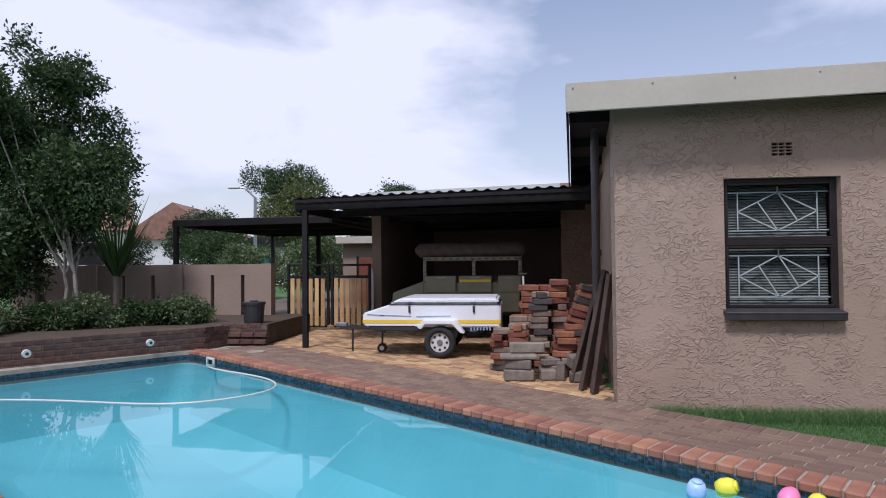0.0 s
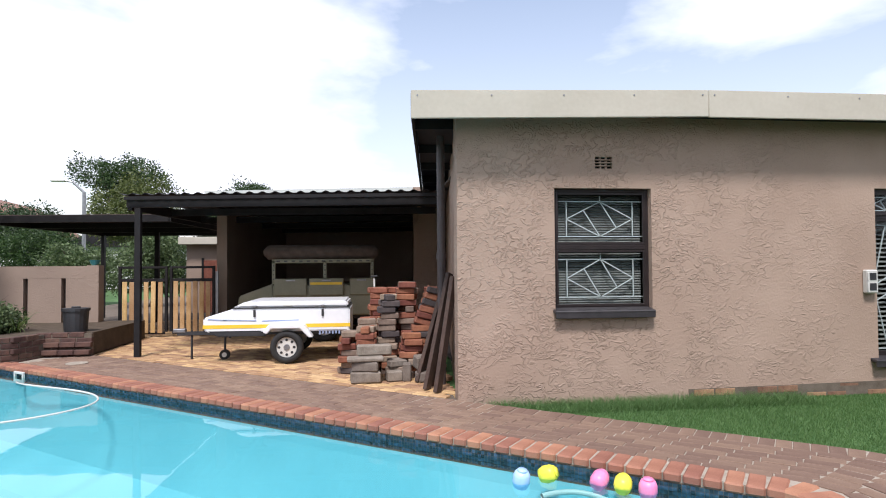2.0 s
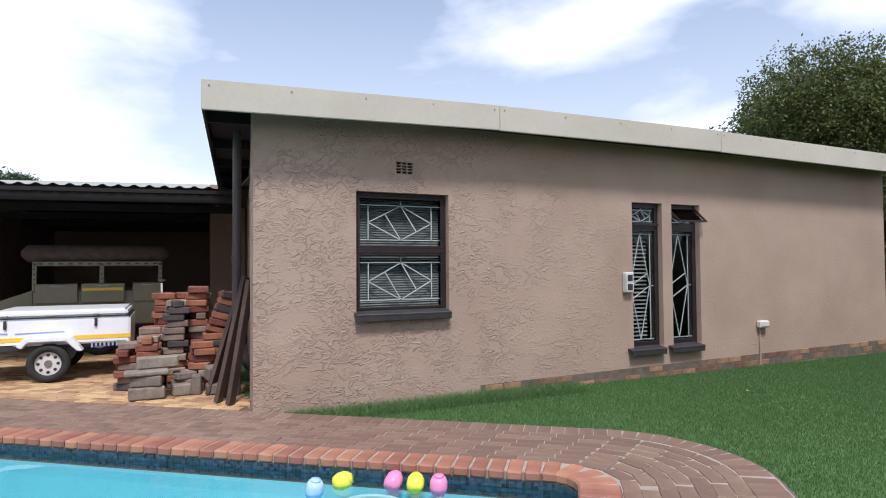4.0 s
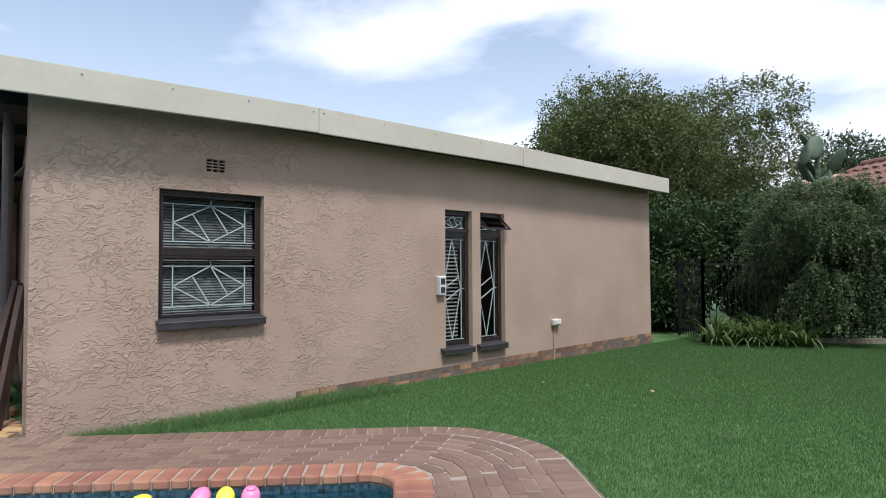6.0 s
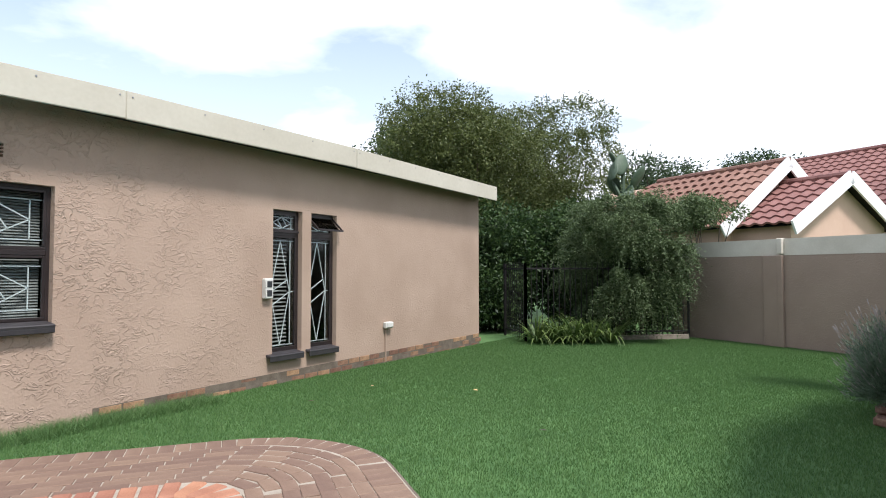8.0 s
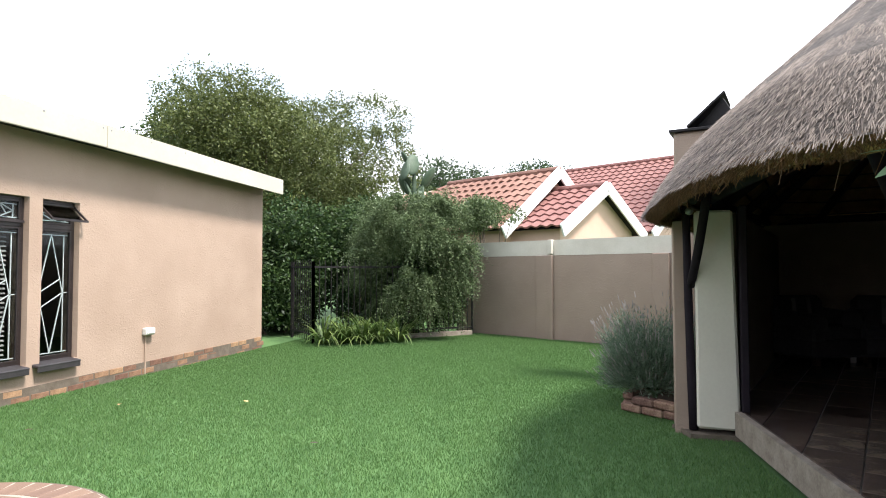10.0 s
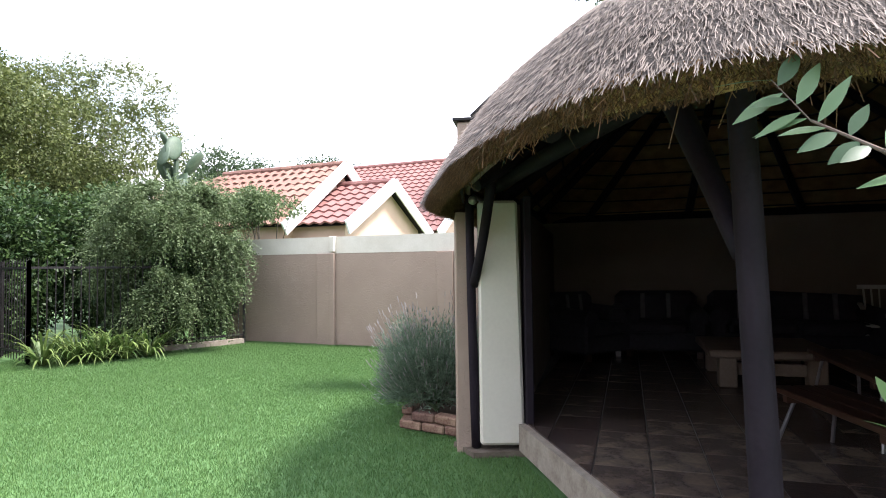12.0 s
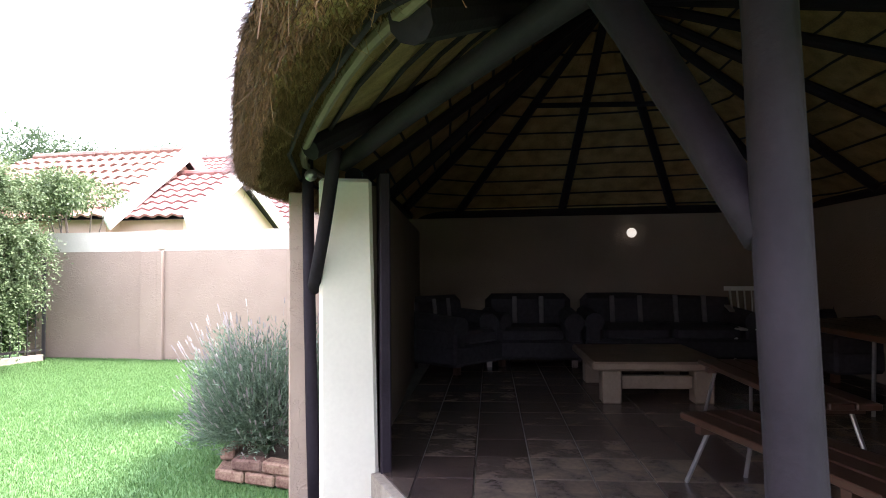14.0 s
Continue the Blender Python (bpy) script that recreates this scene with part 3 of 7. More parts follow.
w1 = window("window_1", *WIN, 1.50, "dark steel window with white burglar bars and lowered blind", False)
blind(w1, WIN[0] + 0.04, WIN[1] - 0.04, WIN[2] + 0.02, WIN[3] - 0.02, WALL_Y + 0.19)
w2 = window("window_2", *NAR[0], 1.82, "tall narrow dark window with white bars and blind", True)
blind(w2, NAR[0][0] + 0.03, NAR[0][1] - 0.10, NAR[0][2] + 0.05, 1.80, WALL_Y + 0.19, 0.05)
w3 = window("window_3", *NAR[1], 1.82, "tall narrow dark window with white bars and open top light", True)
for w_, h_ in ((w2, NAR[0]), (w3, NAR[1])):
    vent_ = part("top_light", bar((h_[0] + 0.02, WALL_Y + 0.05, 1.85), (h_[1] - 0.02, WALL_Y + 0.05, 1.85), 0.02, 0.025) if w_ is w2 else bar((h_[0] + 0.02, WALL_Y - 0.10, 1.90), (h_[1] + 0.02, WALL_Y - 0.10, 1.90), 0.02, 0.025), M["frame"], w_, "tilted open top light")
    if w_ is w3:
        for x_ in (h_[0] + 0.03, h_[1] + 0.01):
            part("stile", bar((x_, WALL_Y - 0.10, 1.90), (x_ - 0.02, WALL_Y + 0.07, 2.07), 0.02, 0.02), M["frame"], vent_)
        part("pane", B(((h_[0] + h_[1]) / 2, WALL_Y - 0.015, 1.985), (0.42, 0.22, 0.004), 0, 0, radians(45)), M["glass"], vent_)


def sill(x0, x1, z, tilt=0.0):
    o = B(((x0 + x1) / 2, WALL_Y + 0.01, z), (x1 - x0, 0.20, 0.035), 0, 0.008, rx=radians(8))
    s = structure("window_sill", o, M["sill"], "dark tiled window sill sloping outwards", "window sill")
    part("sill_face", B(((x0 + x1) / 2, WALL_Y - 0.075, z - 0.040), (x1 - x0 - 0.006, 0.025, 0.065), 0, 0.006), M["sill"], s)


sill(1.885, 2.925, 0.862)
sill(5.345, 5.905, 0.296)
sill(6.0, 6.555, 0.296)
vent = thing("air_vent", ((VENT[0] + VENT[1]) / 2, WALL_Y, VENT[2]), "terracotta air brick with dark slots in the wall", "air vent", kind="structure")
# Black sheet stands in for the shade in the recess.
part("backing", B(((VENT[0] + VENT[1]) / 2, WALL_Y + 0.06, (VENT[2] + VENT[3]) / 2), (VENT[1] - VENT[0], 0.02, VENT[3] - VENT[2])), M["black"], vent)
for k_ in range(3):
    part("slat", B(((VENT[0] + VENT[1]) / 2, WALL_Y + 0.02, VENT[2] + 0.12 * (k_ + 1) / 4), (VENT[1] - VENT[0], 0.05, 0.010), 0, 0.002), M["plaster"], vent)
for k_ in range(2):
    part("slat", B((VENT[0] + 0.18 * (k_ + 1) / 3, WALL_Y + 0.025, (VENT[2] + VENT[3]) / 2), (0.010, 0.045, VENT[3] - VENT[2])), M["plaster"], vent)

box_ = thing("switch_box", (5.335, WALL_Y, 1.0), "white double electrical box with two dark covers", "switch box")
part("case", B((5.335, WALL_Y - 0.035, 1.125), (0.13, 0.07, 0.25), 0, 0.012), M["plastic_white"], box_)
for z_ in (1.07, 1.18):
    part("cover", B((5.335, WALL_Y - 0.072, z_), (0.075, 0.012, 0.075), 0, 0.004), M["bin"], box_, "dark smoked cover")
    part("cover_rim", B((5.275, WALL_Y - 0.074, z_), (0.012, 0.014, 0.085), 0, 0.003), M["plastic_white"], box_)
sock_ = thing("power_socket", (7.69, WALL_Y, 0.45), "white outdoor power socket with a conduit to the ground", "power socket")
part("case", B((7.69, WALL_Y - 0.04, 0.51), (0.17, 0.08, 0.10), 0, 0.015), M["plastic_white"], sock_)
part("lid", B((7.69, WALL_Y - 0.084, 0.515), (0.14, 0.014, 0.07), 0, 0.006), M["plastic_white"], sock_)
part("conduit", T((7.66, WALL_Y - 0.014, LAWN - 0.03), (7.66, WALL_Y - 0.014, 0.47), 0.012), M["plaster"], sock_, "thin painted conduit")

# brick plinth at the foot of the wall
rnd = random.Random(4)
PB = brick_mesh("plinth_brick", (0.222, 0.05, 0.073), M["plinth"], 0.007)
bpy.context.view_layer.update()
for r_ in range(3):
    x_ = 3.35 + 0.9 * r_ + 0.115 * (r_ % 2)
    while x_ < HX1 - 0.12:
        piece("brick", PB, wall_s, pose(x_ + 0.111, WALL_Y + 0.016 + rnd.uniform(-0.004, 0.004), 0.004 + 0.0145 * (x_ - 3.35) - 0.083 * r_, rnd.uniform(-1, 1), rnd.uniform(-1, .6), 0))
        x_ += 0.232
structure("trim_plinth", bar((3.3, WALL_Y - 0.002, -0.067), (HX1, WALL_Y - 0.002, 0.028), 0.012, 0.22), M["joint_dark"], "mortar between the plinth bricks", "trim")

dp_ = thing("downpipe", (0.86, 6.75, 0), "black round downpipe with a collar beside the house corner", "downpipe")
part("pipe", T((0.86, 6.75, -0.03), (0.86, 6.75, 2.80), 0.045, seg=14), M["pipe"], dp_, smooth=False)
part("collar", T((0.86, 6.75, 1.40), (0.86, 6.75, 1.47), 0.058, seg=14), M["pipe"], dp_)


# ---------------------------------------------------------------- paving and pool edge
def sample(path, step, start=0.0):
    """Points and headings along a closed outline."""
    n, out, need = len(path), [], start
    for i in range(n):
        a, b = Vector(path[i]), Vector(path[(i + 1) % n])
        d = (b - a).length
        while need < d:
            out.append((a + (b - a) * (need / d), math.atan2(b.y - a.y, b.x - a.x)))
            need += step
        need -= d
    return out


def local(p):
    d = Vector(p) - POOL_A
    return d.dot(PU), d.dot(PV)


cope = thing("pool_coping", (POOL_A.x, POOL_A.y, 0), "row of orange clay bricks edging the pool", "pool coping", kind="structure")
part("mortar", ring(round_rect(COPE - 0.004, 0.396), round_rect(0.006, 0.226), -0.055, 0.004), M["joint"], cope)
CB = brick_mesh("coping_brick", (0.107, 0.25, 0.062), M["coping"], 0.012)
for q_, h_ in sample(round_rect(COPE / 2 - 0.008, 0.31, 12), 0.1175):
    if local(q_)[0] < PL - 0.02:
        piece("brick", CB, cope, Matrix.Translation((-POOL_A.x, -POOL_A.y, 0)) @ pose(q_.x, q_.y, -0.018 + rnd.uniform(-.002, .002), rnd.uniform(-.6, .6), rnd.uniform(-.6, .6), math.degrees(h_) + rnd.uniform(-.7, .7)))


def heap(name, boxes, material, label, category, parent=None):
    """Many small boxes with worn upper edges, joined: (x, y, z of top, length, width, height, turn)."""
    v, f = [], []
    for x, y, z, l, w, h, t in boxes:
        c, s = math.cos(t), math.sin(t)
        k = len(v)
        for dz, e in ((-h, 0.0), (-0.006, 0.0), (0.0, 0.006)):
            for sx, sy in ((-1, -1), (1, -1), (1, 1), (-1, 1)):
                a, b = sx * (l / 2 - e), sy * (w / 2 - e)
                v.append((x + a * c - b * s, y + a * s + b * c, z + dz))
        f.append((k + 8, k + 9, k + 10, k + 11))
        for r in (0, 4):
            for i in range(4):
                f.append((k + r + i, k + r + (i + 1) % 4, k + r + 4 + (i + 1) % 4, k + r + 4 + i))
    o = raw(name, v, f, material)
    if parent:
        o.parent = parent
        o.matrix_parent_inverse = parent.matrix_world.inverted()
        o["kind"] = "stuff"
        return o
    return tagged(o, label, category, kind="stuff")


near_, rest_ = [], []
for k_ in range(8):
    head_ = k_ == 7                                   # the outermost row lies across
    g_ = COPE + 0.060 + 0.106 * k_ + (0.05 if head_ else 0)
    for q_, h_ in sample(round_rect(g_, 0.40 + 0.07 * k_, 12), 0.111 if head_ else 0.211, 0.105 * (k_ % 2)):
        a_, b_ = local(q_)
        if a_ > PL - 0.1:
            continue
        h_ += math.pi / 2 if head_ else 0
        (near_ if a_ < 2.6 and b_ < 2.0 and q_.x > 0.9 and len(near_) < 300 else rest_).append((q_, h_))
DB = brick_mesh("paver_brick", (0.202, 0.1035, 0.05), M["paver"], 0.004)
for q_, h_ in near_:
    piece("paver", DB, deck_base, pose(q_.x, q_.y, -0.027 + rnd.uniform(-.003, .003), rnd.uniform(-.7, .7), rnd.uniform(-.7, .7), math.degrees(h_) + rnd.uniform(-.8, .8)))
heap("paver_rest", [(q.x, q.y, -0.003 + rnd.uniform(-.003, .003), 0.202, 0.1035, 0.05, h + rnd.uniform(-.012, .012)) for q, h in rest_], M["paver"], "", "", deck_base)
structure("trim_deck_joint", ring(round_rect(1.20, 1.03, 12), round_rect(COPE + 0.005, 0.405, 12), -0.03, -0.0082), M["joint"], "pale sand joints between the pavers", "trim")


def inside(p, poly):
    x, y, c = p[0], p[1], False
    for (ax, ay), (bx, by) in zip(poly, poly[1:] + poly[:1]):
        if (ay > y) != (by > y) and x < (bx - ax) * (y - ay) / (by - ay) + ax:
            c = not c
    return c


YARD = [(-6.5, 13.0), (-6.5, 10.4), (-4.4, 10.05), (0.88, 5.86), (1.2, 12.6), (-2.7, 16.0), (-5.0, 16.0)]
yp_ = []
ya_ = math.atan2(PU.y, PU.x)
for i_ in range(-70, 60):
    for k_ in range(-70, 90):
        a_, b_ = 4 + 0.209 * i_ + 0.1045 * (k_ % 2), -3.5 - 0.107 * k_ * 1.0
        q_ = pool_xy(a_, b_ + 4)
        if inside(q_, YARD) and local(q_)[1] < -1.22:
            yp_.append((q_[0], q_[1], -0.012 + rnd.uniform(-.005, .004), 0.202, 0.100, 0.05, ya_ + rnd.uniform(-.02, .02)))
heap("paver_rest", yp_, M["paver_y"], "", "", yard)

# waterline mosaic
v_, f_ = [], []
for r_ in range(4):
    for q_, h_ in sample(round_rect(-0.004, 0.22), 0.0265, 0.0):
        c_, s_, z_, k_ = math.cos(h_), math.sin(h_), -0.066 - 0.0265 * r_, len(v_)
        for e_, z2_ in ((-0.012, 0.012), (0.012, 0.012), (0.012, -0.012), (-0.012, -0.012)):
            v_.append((q_.x + e_ * c_, q_.y + e_ * s_, z_ + z2_))
        f_.append((k_, k_ + 1, k_ + 2, k_ + 3))
mo_ = raw("mosaic_tile", v_, f_, M["mosaic"])
mo_.parent = band
mo_["kind"] = "stuff"

# raised brick bed at the far end of the pool
bed = thing("raised_bed", (*pool_xy(PL, 1), 0), "low brick retaining wall of a raised garden bed", "garden bed", kind="structure")
BB = brick_mesh("bed_brick", (0.215, 0.10, 0.073), M["brick_wall"], 0.008)
inv_ = bed.matrix_world.inverted()
BEDA, BEDB = Vector(pool_xy(PL + 0.06, -0.30)), Vector(pool_xy(PL + 0.42, PW + 0.6))
run_ = [(BEDA, BEDB), (BEDA + Vector((0.12, 0.42)), BEDA), (Vector((-4.17, 9.72)), Vector((-5.02, 9.66)))]
for a_, b_ in run_:
    d_ = b_ - a_
    t_ = math.atan2(d_.y, d_.x)
    n_ = Vector((-d_.y, d_.x)).normalized()
    for r_ in range(6):
        s_ = 0.11 * (r_ % 2) + 0.1
        while s_ < d_.length:
            q_ = a_ + d_.normalized() * s_
            piece("brick", BB, bed, inv_ @ pose(q_.x, q_.y, -0.10 + 0.083 * r_ + rnd.uniform(-.003, .003), rnd.uniform(-1, 1), 0, math.degrees(t_) + rnd.uniform(-2, 2)))
            s_ += 0.226
    core_ = (a_ + b_) / 2
    part("mortar", B((core_.x, core_.y, 0.08), (d_.length, 0.084, 0.50), t_), M["joint_dark"], bed)
part("bed_soil", slab([tuple(BEDA + Vector((-0.04, 0.05))), (-5.0, 9.66), (-4.2, 9.74), (-4.2, 11.9), (-11.5, 12.0), (-11.5, 5.0), tuple(BEDB + Vector((-0.05, 0)))], 0.0, 0.335), M["dirt"], bed, "dark garden soil")
for k_, (w_, z_) in enumerate(((0.82, 0.11), (0.66, 0.22))):
    for n_ in range(int(w_ / 0.22)):
        piece("step_brick", BB, bed, inv_ @ pose(-4.25 - 0.226 * n_, 9.58 + 0.045 * k_, z_ - 0.045, 0, 0, 3))
for x_, y_ in ((pool_xy(PL - 0.005, 0.62)), (pool_xy(PL + 0.1, 2.15))):
    j_ = thing("pool_jet", (x_, y_, 0.17), "round white pool return fitting in the brick wall", "pool fitting", "pool fittings")
    t_ = Vector((-PU.x, -PU.y))
    part("ring", T((x_, y_, 0.19), (x_ + t_.x * 0.05, y_ + t_.y * 0.05, 0.19), 0.055, 0.05, 16), M["plastic_white"], j_)
    part("nozzle", T((x_ + t_.x * 0.045, y_ + t_.y * 0.045, 0.19), (x_ + t_.x * 0.056, y_ + t_.y * 0.056, 0.19), 0.022, 0.02, 12), M["bin"], j_)


def curve_tube(name, pts, r, material, label, category, res=6):
    cu = bpy.data.curves.new(name, "CURVE")
    cu.dimensions, cu.bevel_depth, cu.resolution_u, cu.bevel_resolution = "3D", r, res, 2
    sp = cu.splines.new("NURBS")
    sp.points.add(len(pts) - 1)
    sp.use_endpoint_u, sp.order_u = True, 4
    for q, p in zip(sp.points, pts):
        q.co = (*p, 1)
    cu.materials.append(material)
    return tagged(new(name, cu), label, category)


curve_tube("pool_hose", [(-7.6, 5.6, WATER), (-5.6, 5.93, WATER), (-4.56, 5.89, WATER), (-3.65, 5.76, WATER), (-3.08, 6.06, WATER), (-2.75, 6.57, WATER), (-2.9, 7.05, WATER), (-3.32, 7.42, WATER),
                         (-3.92, 7.74, WATER), (-4.38, 8.01, WATER), (-4.5, 8.4, WATER - 0.03), (-4.3, 8.62, WATER - 0.1)], 0.011, M["plastic_white"], "white ribbed pool cleaner hose floating on the water", "pool hose")
weir = thing("skimmer", (*pool_xy(PL - 0.75, 0.0), -0.1), "white pool skimmer mouth in the tiled pool wall", "pool skimmer")
for dx_, dz_, l_, h_ in ((0, 0.045, 0.24, 0.03), (0, -0.06, 0.24, 0.03), (-0.105, 0, 0.03, 0.1), (0.105, 0, 0.03, 0.1)):
    q_ = pool_xy(PL - 0.75 + dx_, 0.03)
    part("frame_bar", B((q_[0], q_[1], -0.085 + dz_), (l_, 0.03, h_), ya_, 0.004), M["plastic_white"], weir)
lid_ = pool_xy(PL - 0.9, -0.62)
tagged(obj("drain_cover", T((*lid_, -0.004), (*lid_, 0.008), 0.14, seg=20), M["joint"]), "pale round skimmer cover in the paving", "drain cover")


def floater(at, body, tilt, label):
    th = thing("pool_float", at, label, "pool float", "floating bottles")
    m = Matrix.Translation(at) @ pose(0, 0, 0, *tilt)
    for nm, prof, ma in (("bottle", ((0, -0.062), (0.045, -0.056), (0.058, -0.02), (0.056, 0.025), (0.044, 0.052), (0, 0.058)), body),
                         ("cap", ((0, 0.056), (0.032, 0.054), (0.032, 0.066), (0, 0.067)), body)):
        bm = bmesh.new()
        rings = [[bm.verts.new((r * math.cos(a), r * math.sin(a), z)) for a in [2 * math.pi * i / 14 for i in range(14)]] if r else [bm.verts.new((0, 0, z))] for r, z in prof]
        for a, b in zip(rings, rings[1:]):
            for i in range(14):
                q = [a[i % len(a)], a[(i + 1) % len(a)], b[(i + 1) % len(b)], b[i % len(b)]]
                bm.faces.new(list(dict.fromkeys(q)))
        bmesh.ops.recalc_face_normals(bm, faces=bm.faces)
        bmesh.ops.transform(bm, matrix=m, verts=bm.verts)
        part(nm, bm, ma, th, smooth=True)


for (x_, y_), m_, t_, l_ in (((1.06, 3.85), "sky_blue", (10, 5, 0), "pale blue plastic float bobbing in the pool"), ((1.26, 3.92), "lemon", (70, 0, 60), "yellow plastic float tilted on the water"),
                             ((1.56, 3.77), "pink", (60, 0, 130), "pink plastic float tilted on the water"), ((1.68, 3.68), "lemon", (65, 0, 150), "yellow plastic float beside a pink one"),
                             ((1.80, 3.58), "pink", (5, 0, 0), "pink plastic float on a white pool hose end")):
    floater((x_, y_, WATER + 0.02), M[m_], t_, l_)
curve_tube("cleaner_hose", [(1.16, 3.72, -0.14), (1.35, 3.78, -0.125), (1.55, 3.66, -0.13), (1.7, 3.45, -0.2), (1.6, 3.2, -0.5)], 0.018, M["plastic_white"], "white pool hose dipping under the water", "pool hose")
tagged(obj("hose_stub", T((1.80, 3.57, WATER - 0.16), (1.80, 3.57, WATER - 0.02), 0.028, seg=12), M["plastic_white"]), "short white hose end standing in the pool water", "pool hose")


# ---------------------------------------------------------------- lapa: a thatched open shelter
LP = Vector((6.22, -1.04))
LBL, LBR, LR, LN = Vector((10.75, -2.55)), Vector((8.5, -7.0)), Vector((3.0, -4.6)), Vector((3.585, -1.355))
FLOOR = 0.18
FLOOR_POLY = [(3.15, -1.47), (6.14, -1.19), (6.4, -1.2), (10.7, -2.65), (8.5, -6.9), (2.9, -4.6)]
lfloor = structure("lapa_floor", slab(FLOOR_POLY, -0.1, FLOOR - 0.012), M["grout"], "raised floor of dark multicolour slate tiles", "floor")
structure("lapa_kerb", bar((3.1, -1.45, 0.075), (6.14, -1.165, 0.075), 0.06, 0.19), M["concrete"], "rough concrete edge of the shelter floor", "kerb")


def clip(poly, hull):
    """The part of a polygon inside a convex outline that runs clockwise."""
    for (ax, ay), (bx, by) in zip(hull, hull[1:] + hull[:1]):
        side = lambda p: (bx - ax) * (p[1] - ay) - (by - ay) * (p[0] - ax)
        out = []
        for p, q in zip(poly, poly[1:] + poly[:1]):
            sp, sq = side(p), side(q)
            if sp <= 0:
                out.append(p)
            if (sp < 0) != (sq < 0) and sp != sq:
                t = sp / (sp - sq)
                out.append((p[0] + (q[0] - p[0]) * t, p[1] + (q[1] - p[1]) * t))
        poly = out
        if len(poly) < 3:
            return []
    return poly


TA = radians(-22)
TU, TV = Vector((math.cos(TA), math.sin(TA))), Vector((-math.sin(TA), math.cos(TA)))
TM = brick_mesh("slate_tile", (0.367, 0.307, 0.02), M["slate"], 0.004)
for i_ in range(-12, 28):
    for k_ in range(-22, 8):
        q_ = Vector((6.083, -2.070)) + TU * (0.375 * (i_ + 0.5)) + TV * (0.315 * (k_ + 0.5))
        cs_ = [tuple(q_ + TU * (0.1835 * a) + TV * (0.1535 * b)) for a, b in ((-1, -1), (1, -1), (1, 1), (-1, 1))]
        ok_ = sum(inside(c, FLOOR_POLY) for c in cs_)
        if ok_ == 4:
            piece("tile", TM, lfloor, pose(q_.x, q_.y, FLOOR - 0.010 + rnd.uniform(-.001, .001), 0, 0, math.degrees(TA)))
        elif ok_ and q_.y > -2.2 and q_.x < 7:
            cut_ = clip(cs_, FLOOR_POLY)
            if len(cut_) > 2:
                part("tile", slab(cut_, FLOOR - 0.02, FLOOR), M["slate"], lfloor)


def wall_run(name, a, b, t, z0, z1, m, label):
    a, b = Vector(a), Vector(b)
    d = b - a
    c = (a + b) / 2
    return structure(name, B((c.x, c.y, (z0 + z1) / 2), (d.length, t, z1 - z0), math.atan2(d.y, d.x)), m, label, "wall")


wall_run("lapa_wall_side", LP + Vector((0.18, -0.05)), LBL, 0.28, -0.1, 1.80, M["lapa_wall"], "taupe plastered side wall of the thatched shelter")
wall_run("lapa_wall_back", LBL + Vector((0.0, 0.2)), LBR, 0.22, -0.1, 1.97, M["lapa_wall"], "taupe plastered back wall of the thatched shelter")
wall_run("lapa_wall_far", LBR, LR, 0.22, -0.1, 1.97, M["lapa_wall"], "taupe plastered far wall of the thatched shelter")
pil = bmesh.new()
box_bm(pil, (6.24, -1.02, 0.91), (0.16, 0.31, 1.80), radians(-6), bevel=0.02)
for v in pil.verts:
    v.co.y += (0.91 - v.co.z) * -0.02 * (1 if v.co.y < -1.02 else 0)
structure("lapa_pillar", pil, M["plaster_in"], "cream plastered wall end beside the shelter opening", "pillar")
structure("lapa_wall_end", B((6.42, -0.768, 0.82), (0.24, 0.115, 1.84), radians(-4), 0.008), M["plaster_wall"], "taupe plastered outer edge of the shelter wall", "wall")
structure("door_jamb", B((6.20, -1.225, 1.0), (0.20, 0.06, 1.68), radians(-6), 0.008), M["pole"], "dark wooden jamb at the wall end", "door jamb")
structure("lapa_footing", slab([(6.14, -0.80), (6.45, -0.69), (6.5, -1.15), (6.14, -1.19)], -0.1, -0.028), M["joint_dark"], "rough concrete footing under the pillar", "footing")

lapa = thing("thatched_roof", (6.5, -3.4, 2.0), "grey weathered thatch roof on dark wooden poles", "thatched roof")
APEX = Vector((7.5, -3.6, 3.80))
RIDGE_Z = 4.85                    # top of the thatch over the apex
EAVE = [(2.72, -1.7), (2.90, -0.98), (3.18, -0.66), (3.9, -0.49), (4.9, -0.45), (5.80, -0.44), (6.22, -0.52), (6.6, -0.72), (8.9, -1.45), (11.1, -2.2), (11.25, -2.9), (9.9, -5.6), (8.75, -7.5), (8.0, -7.5), (5.0, -6.2), (2.5, -5.2), (2.25, -4.6), (2.45, -3.1)]


def eave_loop(n):
    pts = sample(EAVE, sum((Vector(EAVE[i]) - Vector(EAVE[(i + 1) % len(EAVE)])).length for i in range(len(EAVE))) / n)
    return [p for p, _ in pts][:n]


LOOP = eave_loop(180)
for _ in range(4):
    LOOP = [(LOOP[i - 1] + LOOP[i] * 2 + LOOP[(i + 1) % len(LOOP)]) / 4 for i in range(len(LOOP))]
EZ = 1.70


